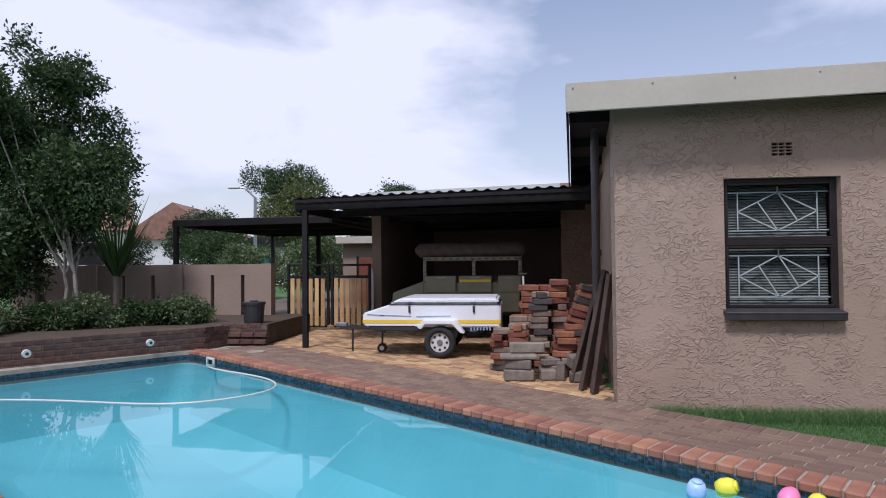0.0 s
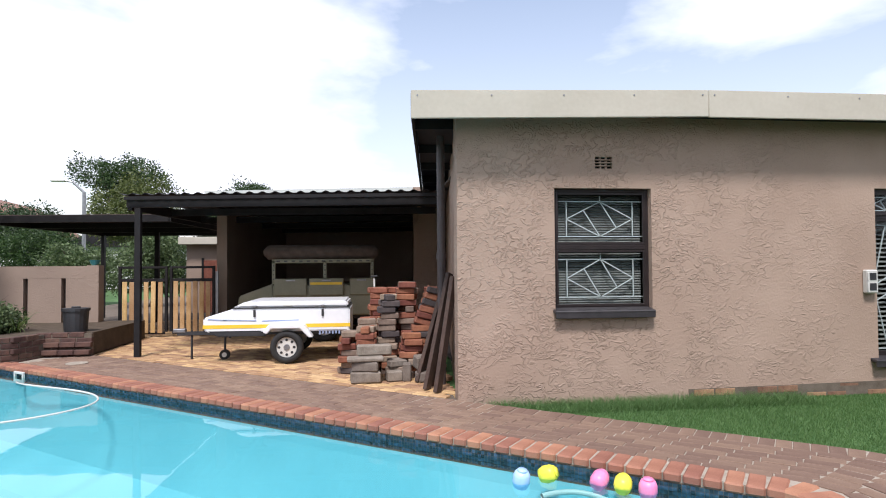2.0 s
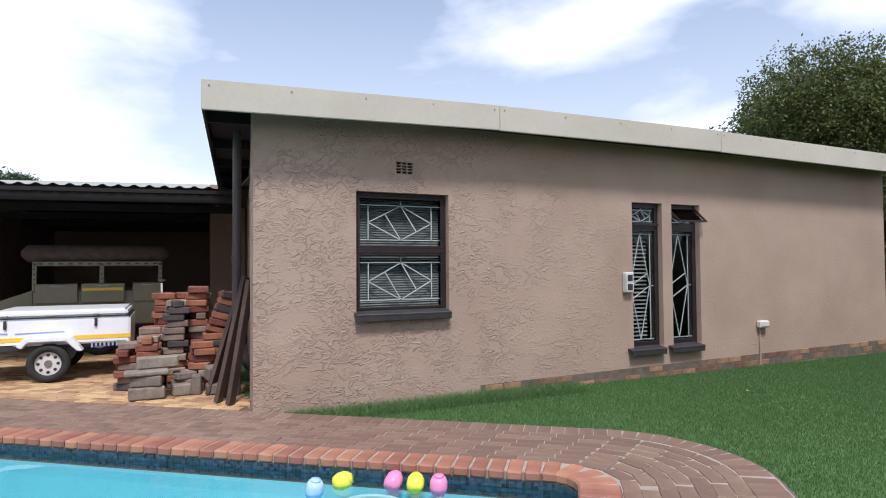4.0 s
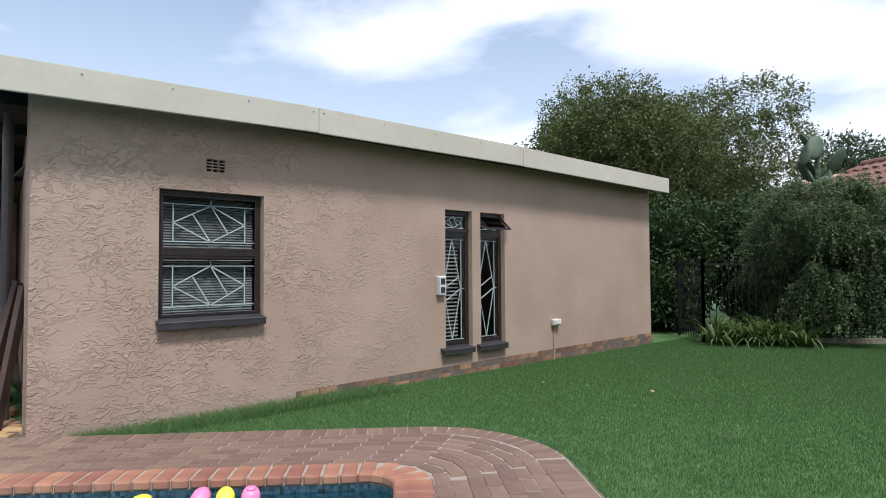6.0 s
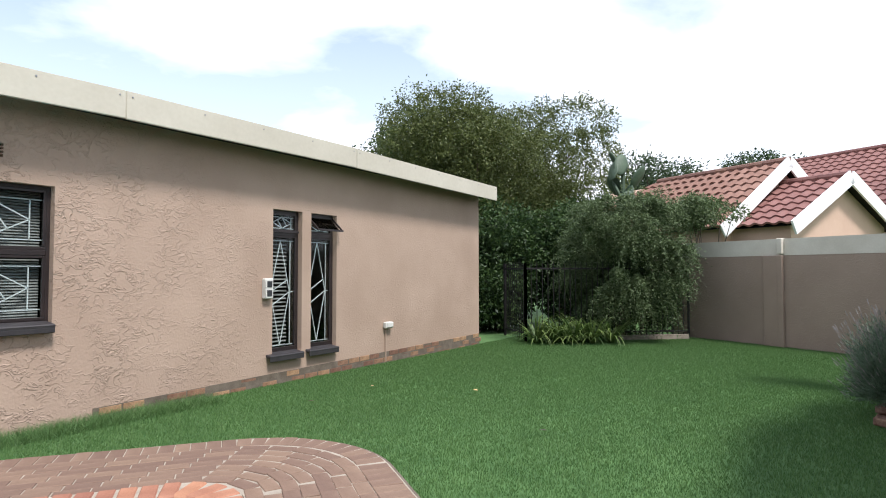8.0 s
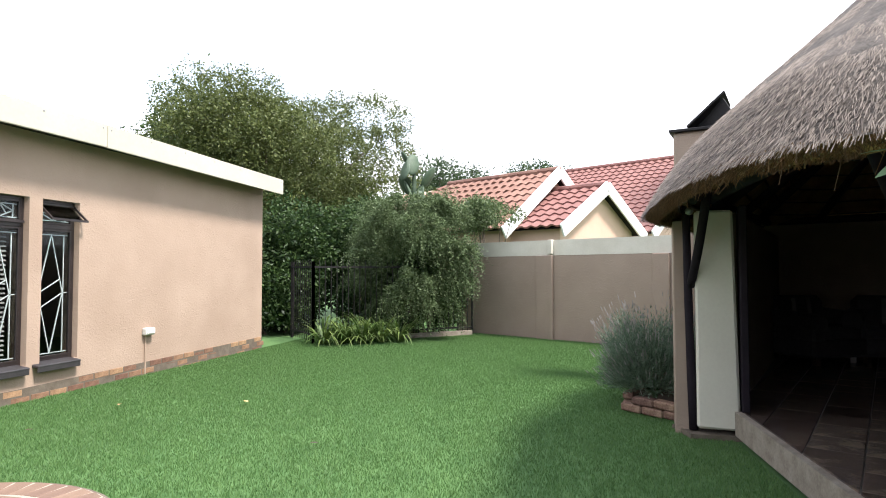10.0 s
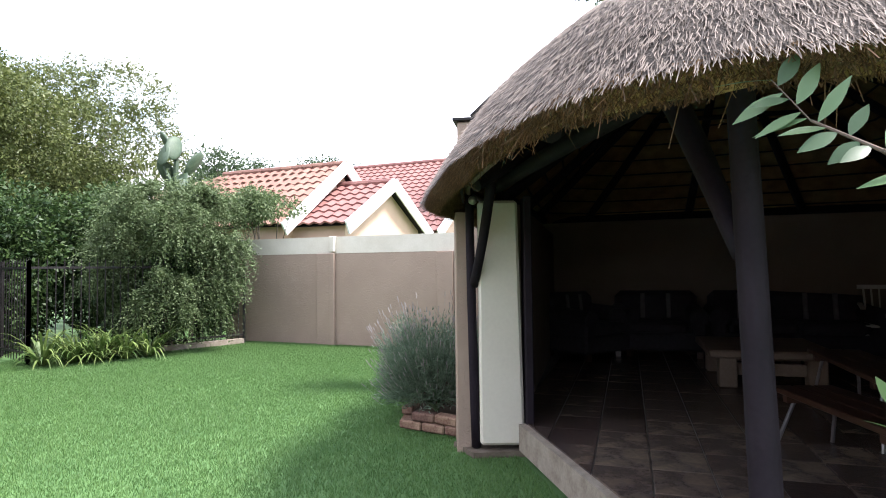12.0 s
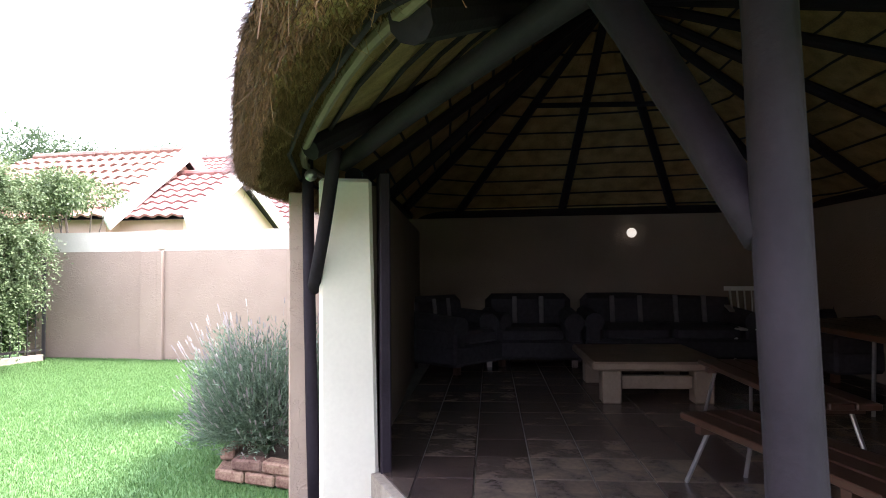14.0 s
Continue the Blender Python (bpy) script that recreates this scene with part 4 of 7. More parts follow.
def thatch_pt(i, s, top):
    """A point of the thatch: s runs from the eave (0) to the apex (1)."""
    e = LOOP[i % len(LOOP)]
    p = Vector((e.x, e.y, EZ)).lerp(APEX, s)
    if top:
        p.z += 0.19 + (RIDGE_Z - APEX.z - 0.19) * s + 0.02 * noise.noise(Vector((e.x * 2, e.y * 2, s * 9))) - 0.15 * max(0, 1 - s * 12) ** 1.5
        out = Vector((e.x - APEX.x, e.y - APEX.y, 0)).normalized()
        p += out * 0.01
    else:
        p += Vector((0, 0, 0.015 * noise.noise(Vector((e.x * 5, e.y * 5, s * 5)))))
        if s < 0.09:
            p -= Vector((e.x - APEX.x, e.y - APEX.y, 0)).normalized() * (0.10 * (1 - s / 0.09))
        if s == 0:
            p.z += 0.02 * noise.noise(Vector((e.x * 6, e.y * 6, 1)))
    return p


def thatch_shell(top, steps):
    v, f, n = [], [], len(LOOP)
    for s in steps:
        for i in range(n):
            v.append(tuple(thatch_pt(i, s, top)))
    for r in range(len(steps) - 1):
        for i in range(n):
            q = (r * n + i, r * n + (i + 1) % n, (r + 1) * n + (i + 1) % n, (r + 1) * n + i)
            f.append(q if top else q[::-1])
    return v, f


vt, ft = thatch_shell(True, [0, 0.01, 0.03, 0.06, 0.1, 0.17, 0.25, 0.35, 0.5, 0.7, 0.85, 0.97, 1.0])
vb, fb = thatch_shell(False, [0, 0.03, 0.06, 0.095, 0.2, 0.35, 0.55, 0.8, 1.0])
n_ = len(LOOP)
o_ = raw("thatch", vt, ft, M["thatch"])
o_.parent = lapa
o_.matrix_parent_inverse = lapa.matrix_world.inverted()
v_ = [(x, y, z + 0.004) for x, y, z in vb] + [tuple(thatch_pt(i, 0.004, True) - Vector((0, 0, 0.02))) for i in range(n_)]
o_ = raw("underside", v_, fb + [(i, (i + 1) % n_, len(vb) + (i + 1) % n_, len(vb) + i) for i in range(n_)], M["thatch_in"])
o_.parent = lapa
o_.matrix_parent_inverse = lapa.matrix_world.inverted()
o_["label"] = "golden thatch underside"


def reeds(count, seed, edge):
    """Loose reed ends on the outside and along the cut eave."""
    r = random.Random(seed)
    v, f = [], []
    for k in range(count):
        i = r.randrange(0, 48) if r.random() < 0.93 else r.randrange(n_)
        s = 0.0 if edge else r.random() ** 1.15 * 0.95
        a = thatch_pt(i, s, True)
        if edge:                                     # stubble over the whole cut face
            u = r.random()
            a = thatch_pt(i, 0, False).lerp(thatch_pt(i, 0, True), u * 2.5) if u < 0.4 else thatch_pt(i, 0.092 * (u - 0.4) / 0.6, False)
        p = a + (Vector((LOOP[(i + 1) % n_].x, LOOP[(i + 1) % n_].y, 0)) - Vector((LOOP[i].x, LOOP[i].y, 0))) * ((1 - s) * r.random())
        e = LOOP[i]
        out = Vector((e.x - APEX.x, e.y - APEX.y, 0)).normalized()
        side = Vector((-out.y, out.x, 0))
        if edge:
            d = (out * r.uniform(-0.2, 0.7) + Vector((0, 0, -1)) * r.uniform(0.2, 0.8) + side * r.uniform(-.6, .6)).normalized()
            p += Vector((0, 0, r.uniform(-0.005, 0.02)))
            l = r.uniform(0.010, 0.028) * (4.5 if r.random() < 0.006 else 1)
        else:
            d = (out * 0.85 + Vector((0, 0, -0.55)) + Vector((0, 0, r.uniform(-.12, .08))) + side * r.uniform(-.2, .2)).normalized()
            l = r.uniform(0.03, 0.085)
        w = (side * r.uniform(.7, 1) + Vector((0, 0, r.uniform(-.4, .4)))).normalized() * r.uniform(0.0009, 0.0019) * (1 + 0.7 * s)
        j = len(v)
        v += [tuple(p - w), tuple(p + w), tuple(p + d * l + w * 0.6), tuple(p + d * l - w * 0.6)]
        f.append((j, j + 1, j + 2, j + 3))
    return v, f


o_ = raw("eave_reed", *reeds(90000, 5, True), M["reed_cut"])
o_.parent = lapa
o_.matrix_parent_inverse = lapa.matrix_world.inverted()
o_["kind"] = "stuff"
o_ = raw("reed", *reeds(290000, 3, False), M["reed"])
o_.parent = lapa
o_.matrix_parent_inverse = lapa.matrix_world.inverted()
o_["kind"] = "stuff"


def under(i, s, drop):
    p = thatch_pt(i, s, False)
    return (p.x, p.y, p.z - drop)


ev_ = bmesh.new()
for i_ in range(0, n_, 2):
    tube_bm(ev_, under(i_, 0.095, 0.025), under(i_ + 2, 0.095, 0.025), 0.019, seg=8)
part("eave_batten", ev_, M["sleeper"], lapa, "pale wooden eave batten")
for i_ in range(0, n_, 12):
    part("rafter", T(under(i_, 0.10, 0.055), under(i_, 0.985, 0.06), 0.055, 0.042, 10), M["pole"], lapa)
for s_ in [0.06 + 0.07 * k for k in range(13)]:
    bt_ = bmesh.new()
    for i_ in range(0, n_, 6):
        tube_bm(bt_, under(i_, s_, 0.012), under(i_ + 6, s_, 0.012), 0.011, seg=5)
    part("batten", bt_, M["pole"], lapa)


def crooked(a, b, r1, r2, bend, name, label=""):
    """A natural pole with a slight bend."""
    a, b = Vector(a), Vector(b)
    bm, prev = bmesh.new(), None
    n = 9
    d = (b - a).normalized()
    sd = d.orthogonal().normalized()
    up = d.cross(sd)
    for k in range(n + 1):
        t = k / n
        c = a.lerp(b, t) + Vector(bend) * math.sin(math.pi * t)
        r = (r1 + (r2 - r1) * t) * (1 + 0.06 * noise.noise(c * 6))
        cur = [bm.verts.new(c + (sd * math.cos(q) + up * math.sin(q)) * r) for q in [2 * math.pi * j / 14 for j in range(14)]]
        if prev:
            for j in range(14):
                bm.faces.new((prev[j], prev[(j + 1) % 14], cur[(j + 1) % 14], cur[j]))
        else:
            bm.faces.new(cur[::-1])
        prev = cur
    bm.faces.new(prev)
    bmesh.ops.recalc_face_normals(bm, faces=bm.faces)
    return part(name, bm, M["pole"], lapa, label, smooth=True)


crooked((LN.x + 0.002, LN.y - 0.050, 0.0), (LN.x + 0.0, LN.y + 0.034, 2.17), 0.052, 0.043, (0.006, -0.006, 0), "post", "dark stained gum pole post")
crooked((LN.x + 0.035, LN.y + 0.005, 1.34), (4.32, -1.36, 2.27), 0.036, 0.062, (-0.025, 0.0, -0.01), "brace")
crooked((6.27, -0.84, -0.02), (6.22, -0.80, 1.92), 0.036, 0.032, (0.006, 0.004, 0), "post")
crooked((6.245, -0.83, 1.18), (5.80, -0.90, 1.90), 0.034, 0.036, (-0.03, 0, -0.03), "brace")
crooked((3.55, -1.42, 2.03), (6.35, -1.02, 1.93), 0.05, 0.05, (0, 0, 0.02), "wall_plate")
for a_, b_ in ((LP + Vector((0.2, -0.05)), LBL), (LBL, LBR), (LBR, LR), (LR, LN)):
    z_ = 1.86 if a_ == LP + Vector((0.2, -0.05)) else 2.03
    part("wall_plate", T((a_.x, a_.y, z_ if a_ is not LBL else 2.03), (b_.x, b_.y, 2.03 if b_ is not LN else 2.05), 0.055), M["pole"], lapa)
crooked((LR.x, LR.y, 0.0), (LR.x, LR.y, 2.1), 0.06, 0.05, (0, 0, 0), "post")
part("collar_tie", T((8.05, -4.75, 3.02), (8.55, -3.3, 3.02), 0.028), M["pole"], lapa)

orb = thing("hanging_ornament", (5.98, -0.78, 1.80), "small round silver wire ornament under the thatch", "ornament")
bm_ = bmesh.new()
bmesh.ops.create_icosphere(bm_, subdivisions=2, radius=0.034, matrix=Matrix.Translation((6.02, -0.80, 1.795)))
part("ball", bm_, M["steel"], orb)
part("cord", T((6.02, -0.80, 1.82), (6.03, -0.80, 1.93), 0.003, seg=5), M["black"], orb)

chim = thing("chimney", (8.62, -1.27, 0), "taupe plastered chimney with a tilted black metal cowl", "chimney")
part("shaft", B((8.62, -1.30, 1.45), (0.56, 0.56, 3.02), radians(-14), 0.02), M["plaster_wall"], chim)
part("cap_plate", B((8.60, -1.27, 2.975), (0.60, 0.60, 0.035), radians(-14), 0.005), M["black"], chim)
part("cowl_plate", B((8.54, -1.38, 3.17), (0.40, 0.56, 0.025), radians(-20), 0.003, rx=radians(-44), ry=radians(12)), M["black"], chim, "tilted black steel plate")
part("cowl_plate", B((8.45, -1.42, 3.11), (0.02, 0.42, 0.27), radians(-30), 0.003, rx=radians(-30)), M["black"], chim)
part("stay", T((8.75, -1.55, 2.98), (8.75, -1.60, 3.32), 0.008, seg=6), M["steel"], chim)

# lavender in a brick edged bed beside the wall
lbed = thing("flower_bed_edge", (6.8, -0.5, 0), "low edging of old red bricks round the lavender", "garden edging", kind="structure")
il_ = lbed.matrix_world.inverted()
EB = brick_mesh("edging_brick", (0.215, 0.104, 0.073), M["edging"], 0.012)
for a_, b_ in ((Vector((6.66, -0.84)), Vector((6.98, -0.40))), (Vector((7.05, -0.33)), Vector((8.1, -0.62)))):
    d_ = b_ - a_
    for r_ in range(2):
        s_ = 0.1 + 0.1 * r_
        while s_ < d_.length + 0.05:
            q_ = a_ + d_.normalized() * s_
            piece("brick", EB, lbed, il_ @ pose(q_.x, q_.y, -0.02 + 0.08 * r_, rnd.uniform(-3, 3), rnd.uniform(-3, 3), math.degrees(math.atan2(d_.y, d_.x)) + rnd.uniform(-6, 6)))
            s_ += 0.228
part("soil", slab([(6.68, -0.86), (7.02, -0.38), (8.1, -0.65), (8.0, -1.2)], -0.1, 0.06), M["dirt"], lbed)


# ---------------------------------------------------------------- plants
def leaves(name, blobs, count, size, material, seed, droop=0.3, aspect=2.2, fill=0.55, wind=0.0):
    """A crown of small folded leaves over uneven clumps: blobs are (centre, radii, weight)."""
    r = np.random.RandomState(seed)
    wts = np.array([b[2] for b in blobs], float)
    pick = r.choice(len(blobs), count, p=wts / wts.sum())
    d = r.normal(size=(count, 3))
    d /= np.linalg.norm(d, axis=1)[:, None]
    # uneven outline: a few random lobes push the surface in and out
    lobes = r.normal(size=(26, 3))
    lobes /= np.linalg.norm(lobes, axis=1)[:, None]
    amp = r.uniform(-0.25, 0.14, 26)
    shape = 1 + (np.exp(((d @ lobes.T) - 1) * 14) * amp).sum(1)
    rad = (fill + (1 - fill) * r.rand(count) ** 0.6) * shape
    c = np.array([b[0] for b in blobs])[pick]
    s = np.array([b[1] for b in blobs])[pick]
    p = c + d * s * rad[:, None]
    # gather into sprigs
    spr = r.randint(0, max(1, count // 18), count)
    base = r.permutation(count)[spr]
    own = (r.rand(count) < 0.05)[:, None]
    p = np.where(own, p, p[base] + r.normal(size=(count, 3)) * size * 0.9)
    d = (p - c) / s
    d /= np.linalg.norm(d, axis=1)[:, None] + 1e-6
    ax = d * 0.6 + r.normal(size=(count, 3)) * 0.75
    ax[:, 2] -= droop
    ax /= np.linalg.norm(ax, axis=1)[:, None]
    nn = np.cross(ax, r.normal(size=(count, 3)))
    nn /= np.linalg.norm(nn, axis=1)[:, None] + 1e-9
    L = size * r.uniform(0.6, 1.35, count)[:, None]
    w = L / aspect
    up = np.cross(nn, ax) * L * 0.12
    v = np.stack([p, p + ax * L * 0.5 + nn * w * 0.5 + up, p + ax * L, p + ax * L * 0.5 - nn * w * 0.5 + up], 1).reshape(-1, 3)
    f = np.arange(count * 4).reshape(-1, 4)
    me = bpy.data.meshes.new(name)
    me.vertices.add(len(v))
    me.vertices.foreach_set("co", v.ravel())
    me.loops.add(count * 4)
    me.loops.foreach_set("vertex_index", f.ravel())
    me.polygons.add(count)
    me.polygons.foreach_set("loop_start", np.arange(0, count * 4, 4))
    me.update(calc_edges=True)
    me.materials.append(material)
    return new(name, me)


def adopt(o, parent):
    o.parent = parent
    o.matrix_parent_inverse = parent.matrix_world.inverted()
    return o


def limb(bm, a, b, r1, r2, seg=8, bend=0.12, r=random.Random(1)):
    a, b = Vector(a), Vector(b)
    prev, n = a, 4
    for k in range(1, n + 1):
        t = k / n
        q = a.lerp(b, t) + Vector((r.uniform(-1, 1), r.uniform(-1, 1), r.uniform(-.4, .4))) * bend * (b - a).length * 0.25 * (1 if k < n else 0)
        tube_bm(bm, prev, q, r1 + (r2 - r1) * (k - 1) / n, r1 + (r2 - r1) * t, seg)
        prev = q


def tree(at, height, blobs, count, size, leaf, bark, label, seed, r0=0.12, stems=1, category="tree", name="tree", **kw):
    r = random.Random(seed)
    th = thing(name, at, label, category)
    bm = bmesh.new()
    for s in range(stems):
        x, y = at[0] + r.uniform(-.25, .25) * (stems > 1), at[1] + r.uniform(-.25, .25) * (stems > 1)
        fork = Vector((x + r.uniform(-.2, .2), y + r.uniform(-.2, .2), at[2] + height * 0.4))
        limb(bm, (x, y, at[2] - 0.05), fork, r0, r0 * 0.7, r=r)
        for b in r.sample(blobs, min(len(blobs), 5)):
            limb(bm, fork, Vector(b[0]) + Vector((r.uniform(-.3, .3), r.uniform(-.3, .3), r.uniform(0, .4))), r0 * 0.5, r0 * 0.12, 6, r=r)
    part("trunk", bm, bark, th)
    o = adopt(leaves("crown", blobs, count, size, leaf, seed, **kw), th)
    return th


def clumps(c, rad, n, seed, size=(0.35, 0.6)):
    """n overlapping clumps inside an ellipsoid."""
    r = random.Random(seed)
    out = []
    for _ in range(n):
        d = Vector((r.gauss(0, 1), r.gauss(0, 1), r.gauss(0, 1))).normalized() * r.uniform(0.35, 0.75)
        k = r.uniform(*size)
        out.append(((c[0] + d.x * rad[0], c[1] + d.y * rad[1], c[2] + d.z * rad[2]), (rad[0] * k, rad[1] * k, rad[2] * k), k ** 2))
    return out


# garden end of the lawn
tree((15.6, 8.9, LAWN), 3.5, clumps((15.9, 8.3, 3.85), (3.95, 3.95, 3.0), 46, 11, (0.30, 0.48)), 230000, 0.082, M["leaf_a"], M["bark"], "large bushy olive green tree behind the black fence", 11, 0.16, 3)
tree((17.8, 12.5, LAWN), 3.5, clumps((17.8, 12.5, 4.9), (2.6, 2.6, 2.1), 14, 12), 30000, 0.11, M["leaf_b"], M["bark"], "dark green tree behind the bushy tree", 12, 0.16)
tree((14.0, 6.9, LAWN), 1.6, clumps((14.0, 6.9, 1.5), (1.6, 1.9, 1.7), 16, 13), 34000, 0.10, M["leaf_b"], M["bark"], "dark shaded shrub under the trees behind the fence", 13, 0.05, 3, "shrub", "shrub")
tree((12.6, 8.3, LAWN), 1.2, clumps((12.9, 8.6, 1.3), (1.3, 1.5, 1.5), 12, 14), 24000, 0.11, M["leaf_b"], M["bark"], "dark shrub in the passage beside the house", 14, 0.04, 3, "shrub", "shrub")
# Inner crown has darker leaves; shade within the shrub put into their colour.
weeper = tree((12.95, 3.75, LAWN), 1.9, clumps((13.2, 3.9, 1.10), (0.65, 1.0, 1.15), 24, 15, (0.34, 0.5)), 26000, 0.08, M["leaf_b"], M["bark"], "weeping green shrub hanging over the black fence", 15, 0.05, 4, "shrub", "shrub", droop=0.95)


def sprays(name, base, boughs, reach, top, material, seed, leaf=0.062, twigs=44, per=24):
    """Separate leafy boughs that arch out of the shrub, each a fan of drooping twigs with small leaves along them."""
    r = random.Random(seed)
    v, f = [], []
    for k in range(boughs):
        a, h = r.uniform(0, 6.283), r.uniform(0.16, 1.0) ** 0.85
        d = Vector((math.cos(a), math.sin(a), 0))
        out = math.sqrt(max(0.04, 1 - ((h - 0.52) / 0.54) ** 2)) * r.uniform(0.72, 1.1)
        tip = Vector(base) + Vector((d.x * reach[0], d.y * reach[1], 0)) * out + Vector((0, 0, top * h))
        root = Vector(base) + Vector((d.x * reach[0], d.y * reach[1], 0)) * out * 0.3 + Vector((0, 0, top * h * r.uniform(0.75, 0.95)))
        hang = r.uniform(0.12, 0.5) * (1.5 if h < 0.6 else 1)
        size = r.uniform(0.7, 1.25)
        for _ in range(twigs):
            t0 = r.uniform(0.25, 1.0)
            p = root.lerp(tip, t0) + Vector((0, 0, 0.22 * math.sin(t0 * 2.6)))
            go = (d * r.uniform(0.2, 1) + Vector((r.gauss(0, .55), r.gauss(0, .55), r.gauss(0.12, .35)))).normalized()
            ln = r.uniform(0.22, 0.55) * size
            for j in range(per):
                t = (j + r.random()) / per
                q = p + go * (ln * t) - Vector((0, 0, hang * t * t)) + Vector((r.gauss(0, 1), r.gauss(0, 1), r.gauss(0, 1))) * 0.013
                if q.z < 0.06:
                    continue
                ax = (go * 0.5 + Vector((r.gauss(0, .7), r.gauss(0, .7), r.gauss(-0.25, .5)))).normalized()
                nn = ax.cross(Vector((r.gauss(0, .6), r.gauss(0, .6), 1))).normalized()
                l = leaf * r.uniform(0.6, 1.3) * (1.1 - 0.4 * t)
                w, i = nn * l * 0.25, len(v)
                v += [tuple(q), tuple(q + ax * l * 0.5 + w), tuple(q + ax * l), tuple(q + ax * l * 0.5 - w)]
                f.append((i, i + 1, i + 2, i + 3))
    return raw(name, v, f, material)


adopt(sprays("spray", (12.90, 3.70, LAWN), 96, (1.15, 1.34), 2.85, M["leaf_w"], 151, 0.052, 44, 34), weeper)
tree((14.6, 5.2, LAWN), 1.6, clumps((14.5, 5.2, 1.7), (1.3, 1.3, 1.8), 14, 61), 26000, 0.10, M["leaf_b"], M["bark"], "dark shrub crowding behind the weeping shrub", 61, 0.05, 3, "shrub", "shrub")
tree((14.3, 2.4, LAWN), 2.2, clumps((14.1, 2.5, 2.55), (0.9, 0.9, 0.35), 8, 16), 9000, 0.065, M["leaf_c"], M["bark"], "light green shrub spreading over the garden wall", 16, 0.04, 2, "shrub", "shrub", droop=0.5)
# Added filler shrub; its dark leaves stand in for shade below the tree.
tree((12.9, 7.0, LAWN), 0.6, clumps((12.9, 7.0, 0.65), (1.0, 1.3, 0.8), 10, 62), 14000, 0.09, M["leaf_b"], M["bark"], "low dark shrub added to darken the gap behind the fence", 62, 0.03, 3, "shrub", "shrub")
# Another added filler, hiding bright ground where deep shade belongs.
tree((13.9, 3.65, LAWN), 0.5, clumps((13.9, 3.65, 0.55), (0.5, 0.85, 0.7), 9, 63), 11000, 0.08, M["leaf_b"], M["bark"], "low dark shrub added to darken the gap under the weeping shrub", 63, 0.03, 3, "shrub", "shrub")
tree((33.5, 8.5, 0), 5, clumps((33.5, 8.5, 5.6), (3.6, 3.6, 2.3), 14, 17), 22000, 0.19, M["leaf_far"], M["bark"], "grey green tree beyond the neighbouring roofs", 17, 0.2)
tree((40, 3.5, 0), 5, clumps((40, 3.5, 6.6), (2.6, 2.6, 1.9), 9, 18), 9000, 0.2, M["leaf_far"], M["bark"], "far tree beyond the red roof", 18, 0.2)
tree((22.0, -9.0, 0), 7, clumps((22.2, -8.9, 12.0), (3.0, 2.6, 2.4), 14, 19), 16000, 0.17, M["leaf_b"], M["bark"], "tall dark tree behind the thatched roof", 19, 0.22)

pear = thing("prickly_pear", (14.9, 4.3, LAWN), "tall grey green prickly pear with broad pads", "cactus")
rp_ = random.Random(5)
PADM = mat("cactus_pad", (0.032, 0.060, 0.034), (0.070, 0.105, 0.060), 5, 40, 0.6, 0.2)
for k_ in range(17):
    bm_ = bmesh.new()
    h_ = 1.6 + 0.155 * k_
    bmesh.ops.create_uvsphere(bm_, u_segments=12, v_segments=8, radius=1, matrix=Matrix.Translation((14.9 + rp_.uniform(-.3, .3), 4.3 + rp_.uniform(-.35, .35), h_)) @ pose(0, 0, 0, rp_.uniform(-30, 30), rp_.uniform(-30, 30), rp_.uniform(0, 180)) @ Matrix.Diagonal((0.19, 0.05, 0.30, 1)))
    part("pad", bm_, PADM, pear, smooth=True)
part("stem", T((14.9, 4.3, LAWN), (14.9, 4.3, 3.9), 0.10, 0.05), PADM, pear)


def strappy(at, n, length, seed, label, width=0.028, mtl="leaf_d", name="strappy_plant", category="plant", group="strappy plants", stiff=0.0):
    r = random.Random(seed)
    v, f = [], []
    for _ in range(n):
        a, l, up = r.uniform(0, 6.283), length * r.uniform(0.6, 1.15), r.uniform(1.0, 2.1) + stiff
        d, s = Vector((math.cos(a), math.sin(a), 0)), Vector((-math.sin(a), math.cos(a), 0))
        p0 = Vector(at) + d * r.uniform(0, 0.06)
        k = len(v)
        for j in range(6):
            t = j / 5
            q = p0 + d * (l * t * 0.75) + Vector((0, 0, l * (up * t - (0.95 + 0.15 * up * (1 - min(1, stiff))) * t * t * (0.25 if stiff else 1)) * 0.75))
            w = width * (1 - t ** 2.5) * (0.6 + 0.8 * t * (1 - t))
            v += [tuple(q - s * w), tuple(q + s * w)]
        for j in range(5):
            f.append((k + 2 * j, k + 2 * j + 1, k + 2 * j + 3, k + 2 * j + 2))
    o = raw(name, v, f, M[mtl])
    return tagged(o, label, category, group)


for k_, (x_, y_) in enumerate(((11.25, 4.95), (11.42, 4.62), (11.55, 4.28), (11.8, 4.0), (12.0, 3.7), (11.6, 4.6), (11.9, 4.3))):
    strappy((x_, y_, LAWN), 64, 0.82, 30 + k_, "clump of strappy green leaves in front of the fence", 0.022)

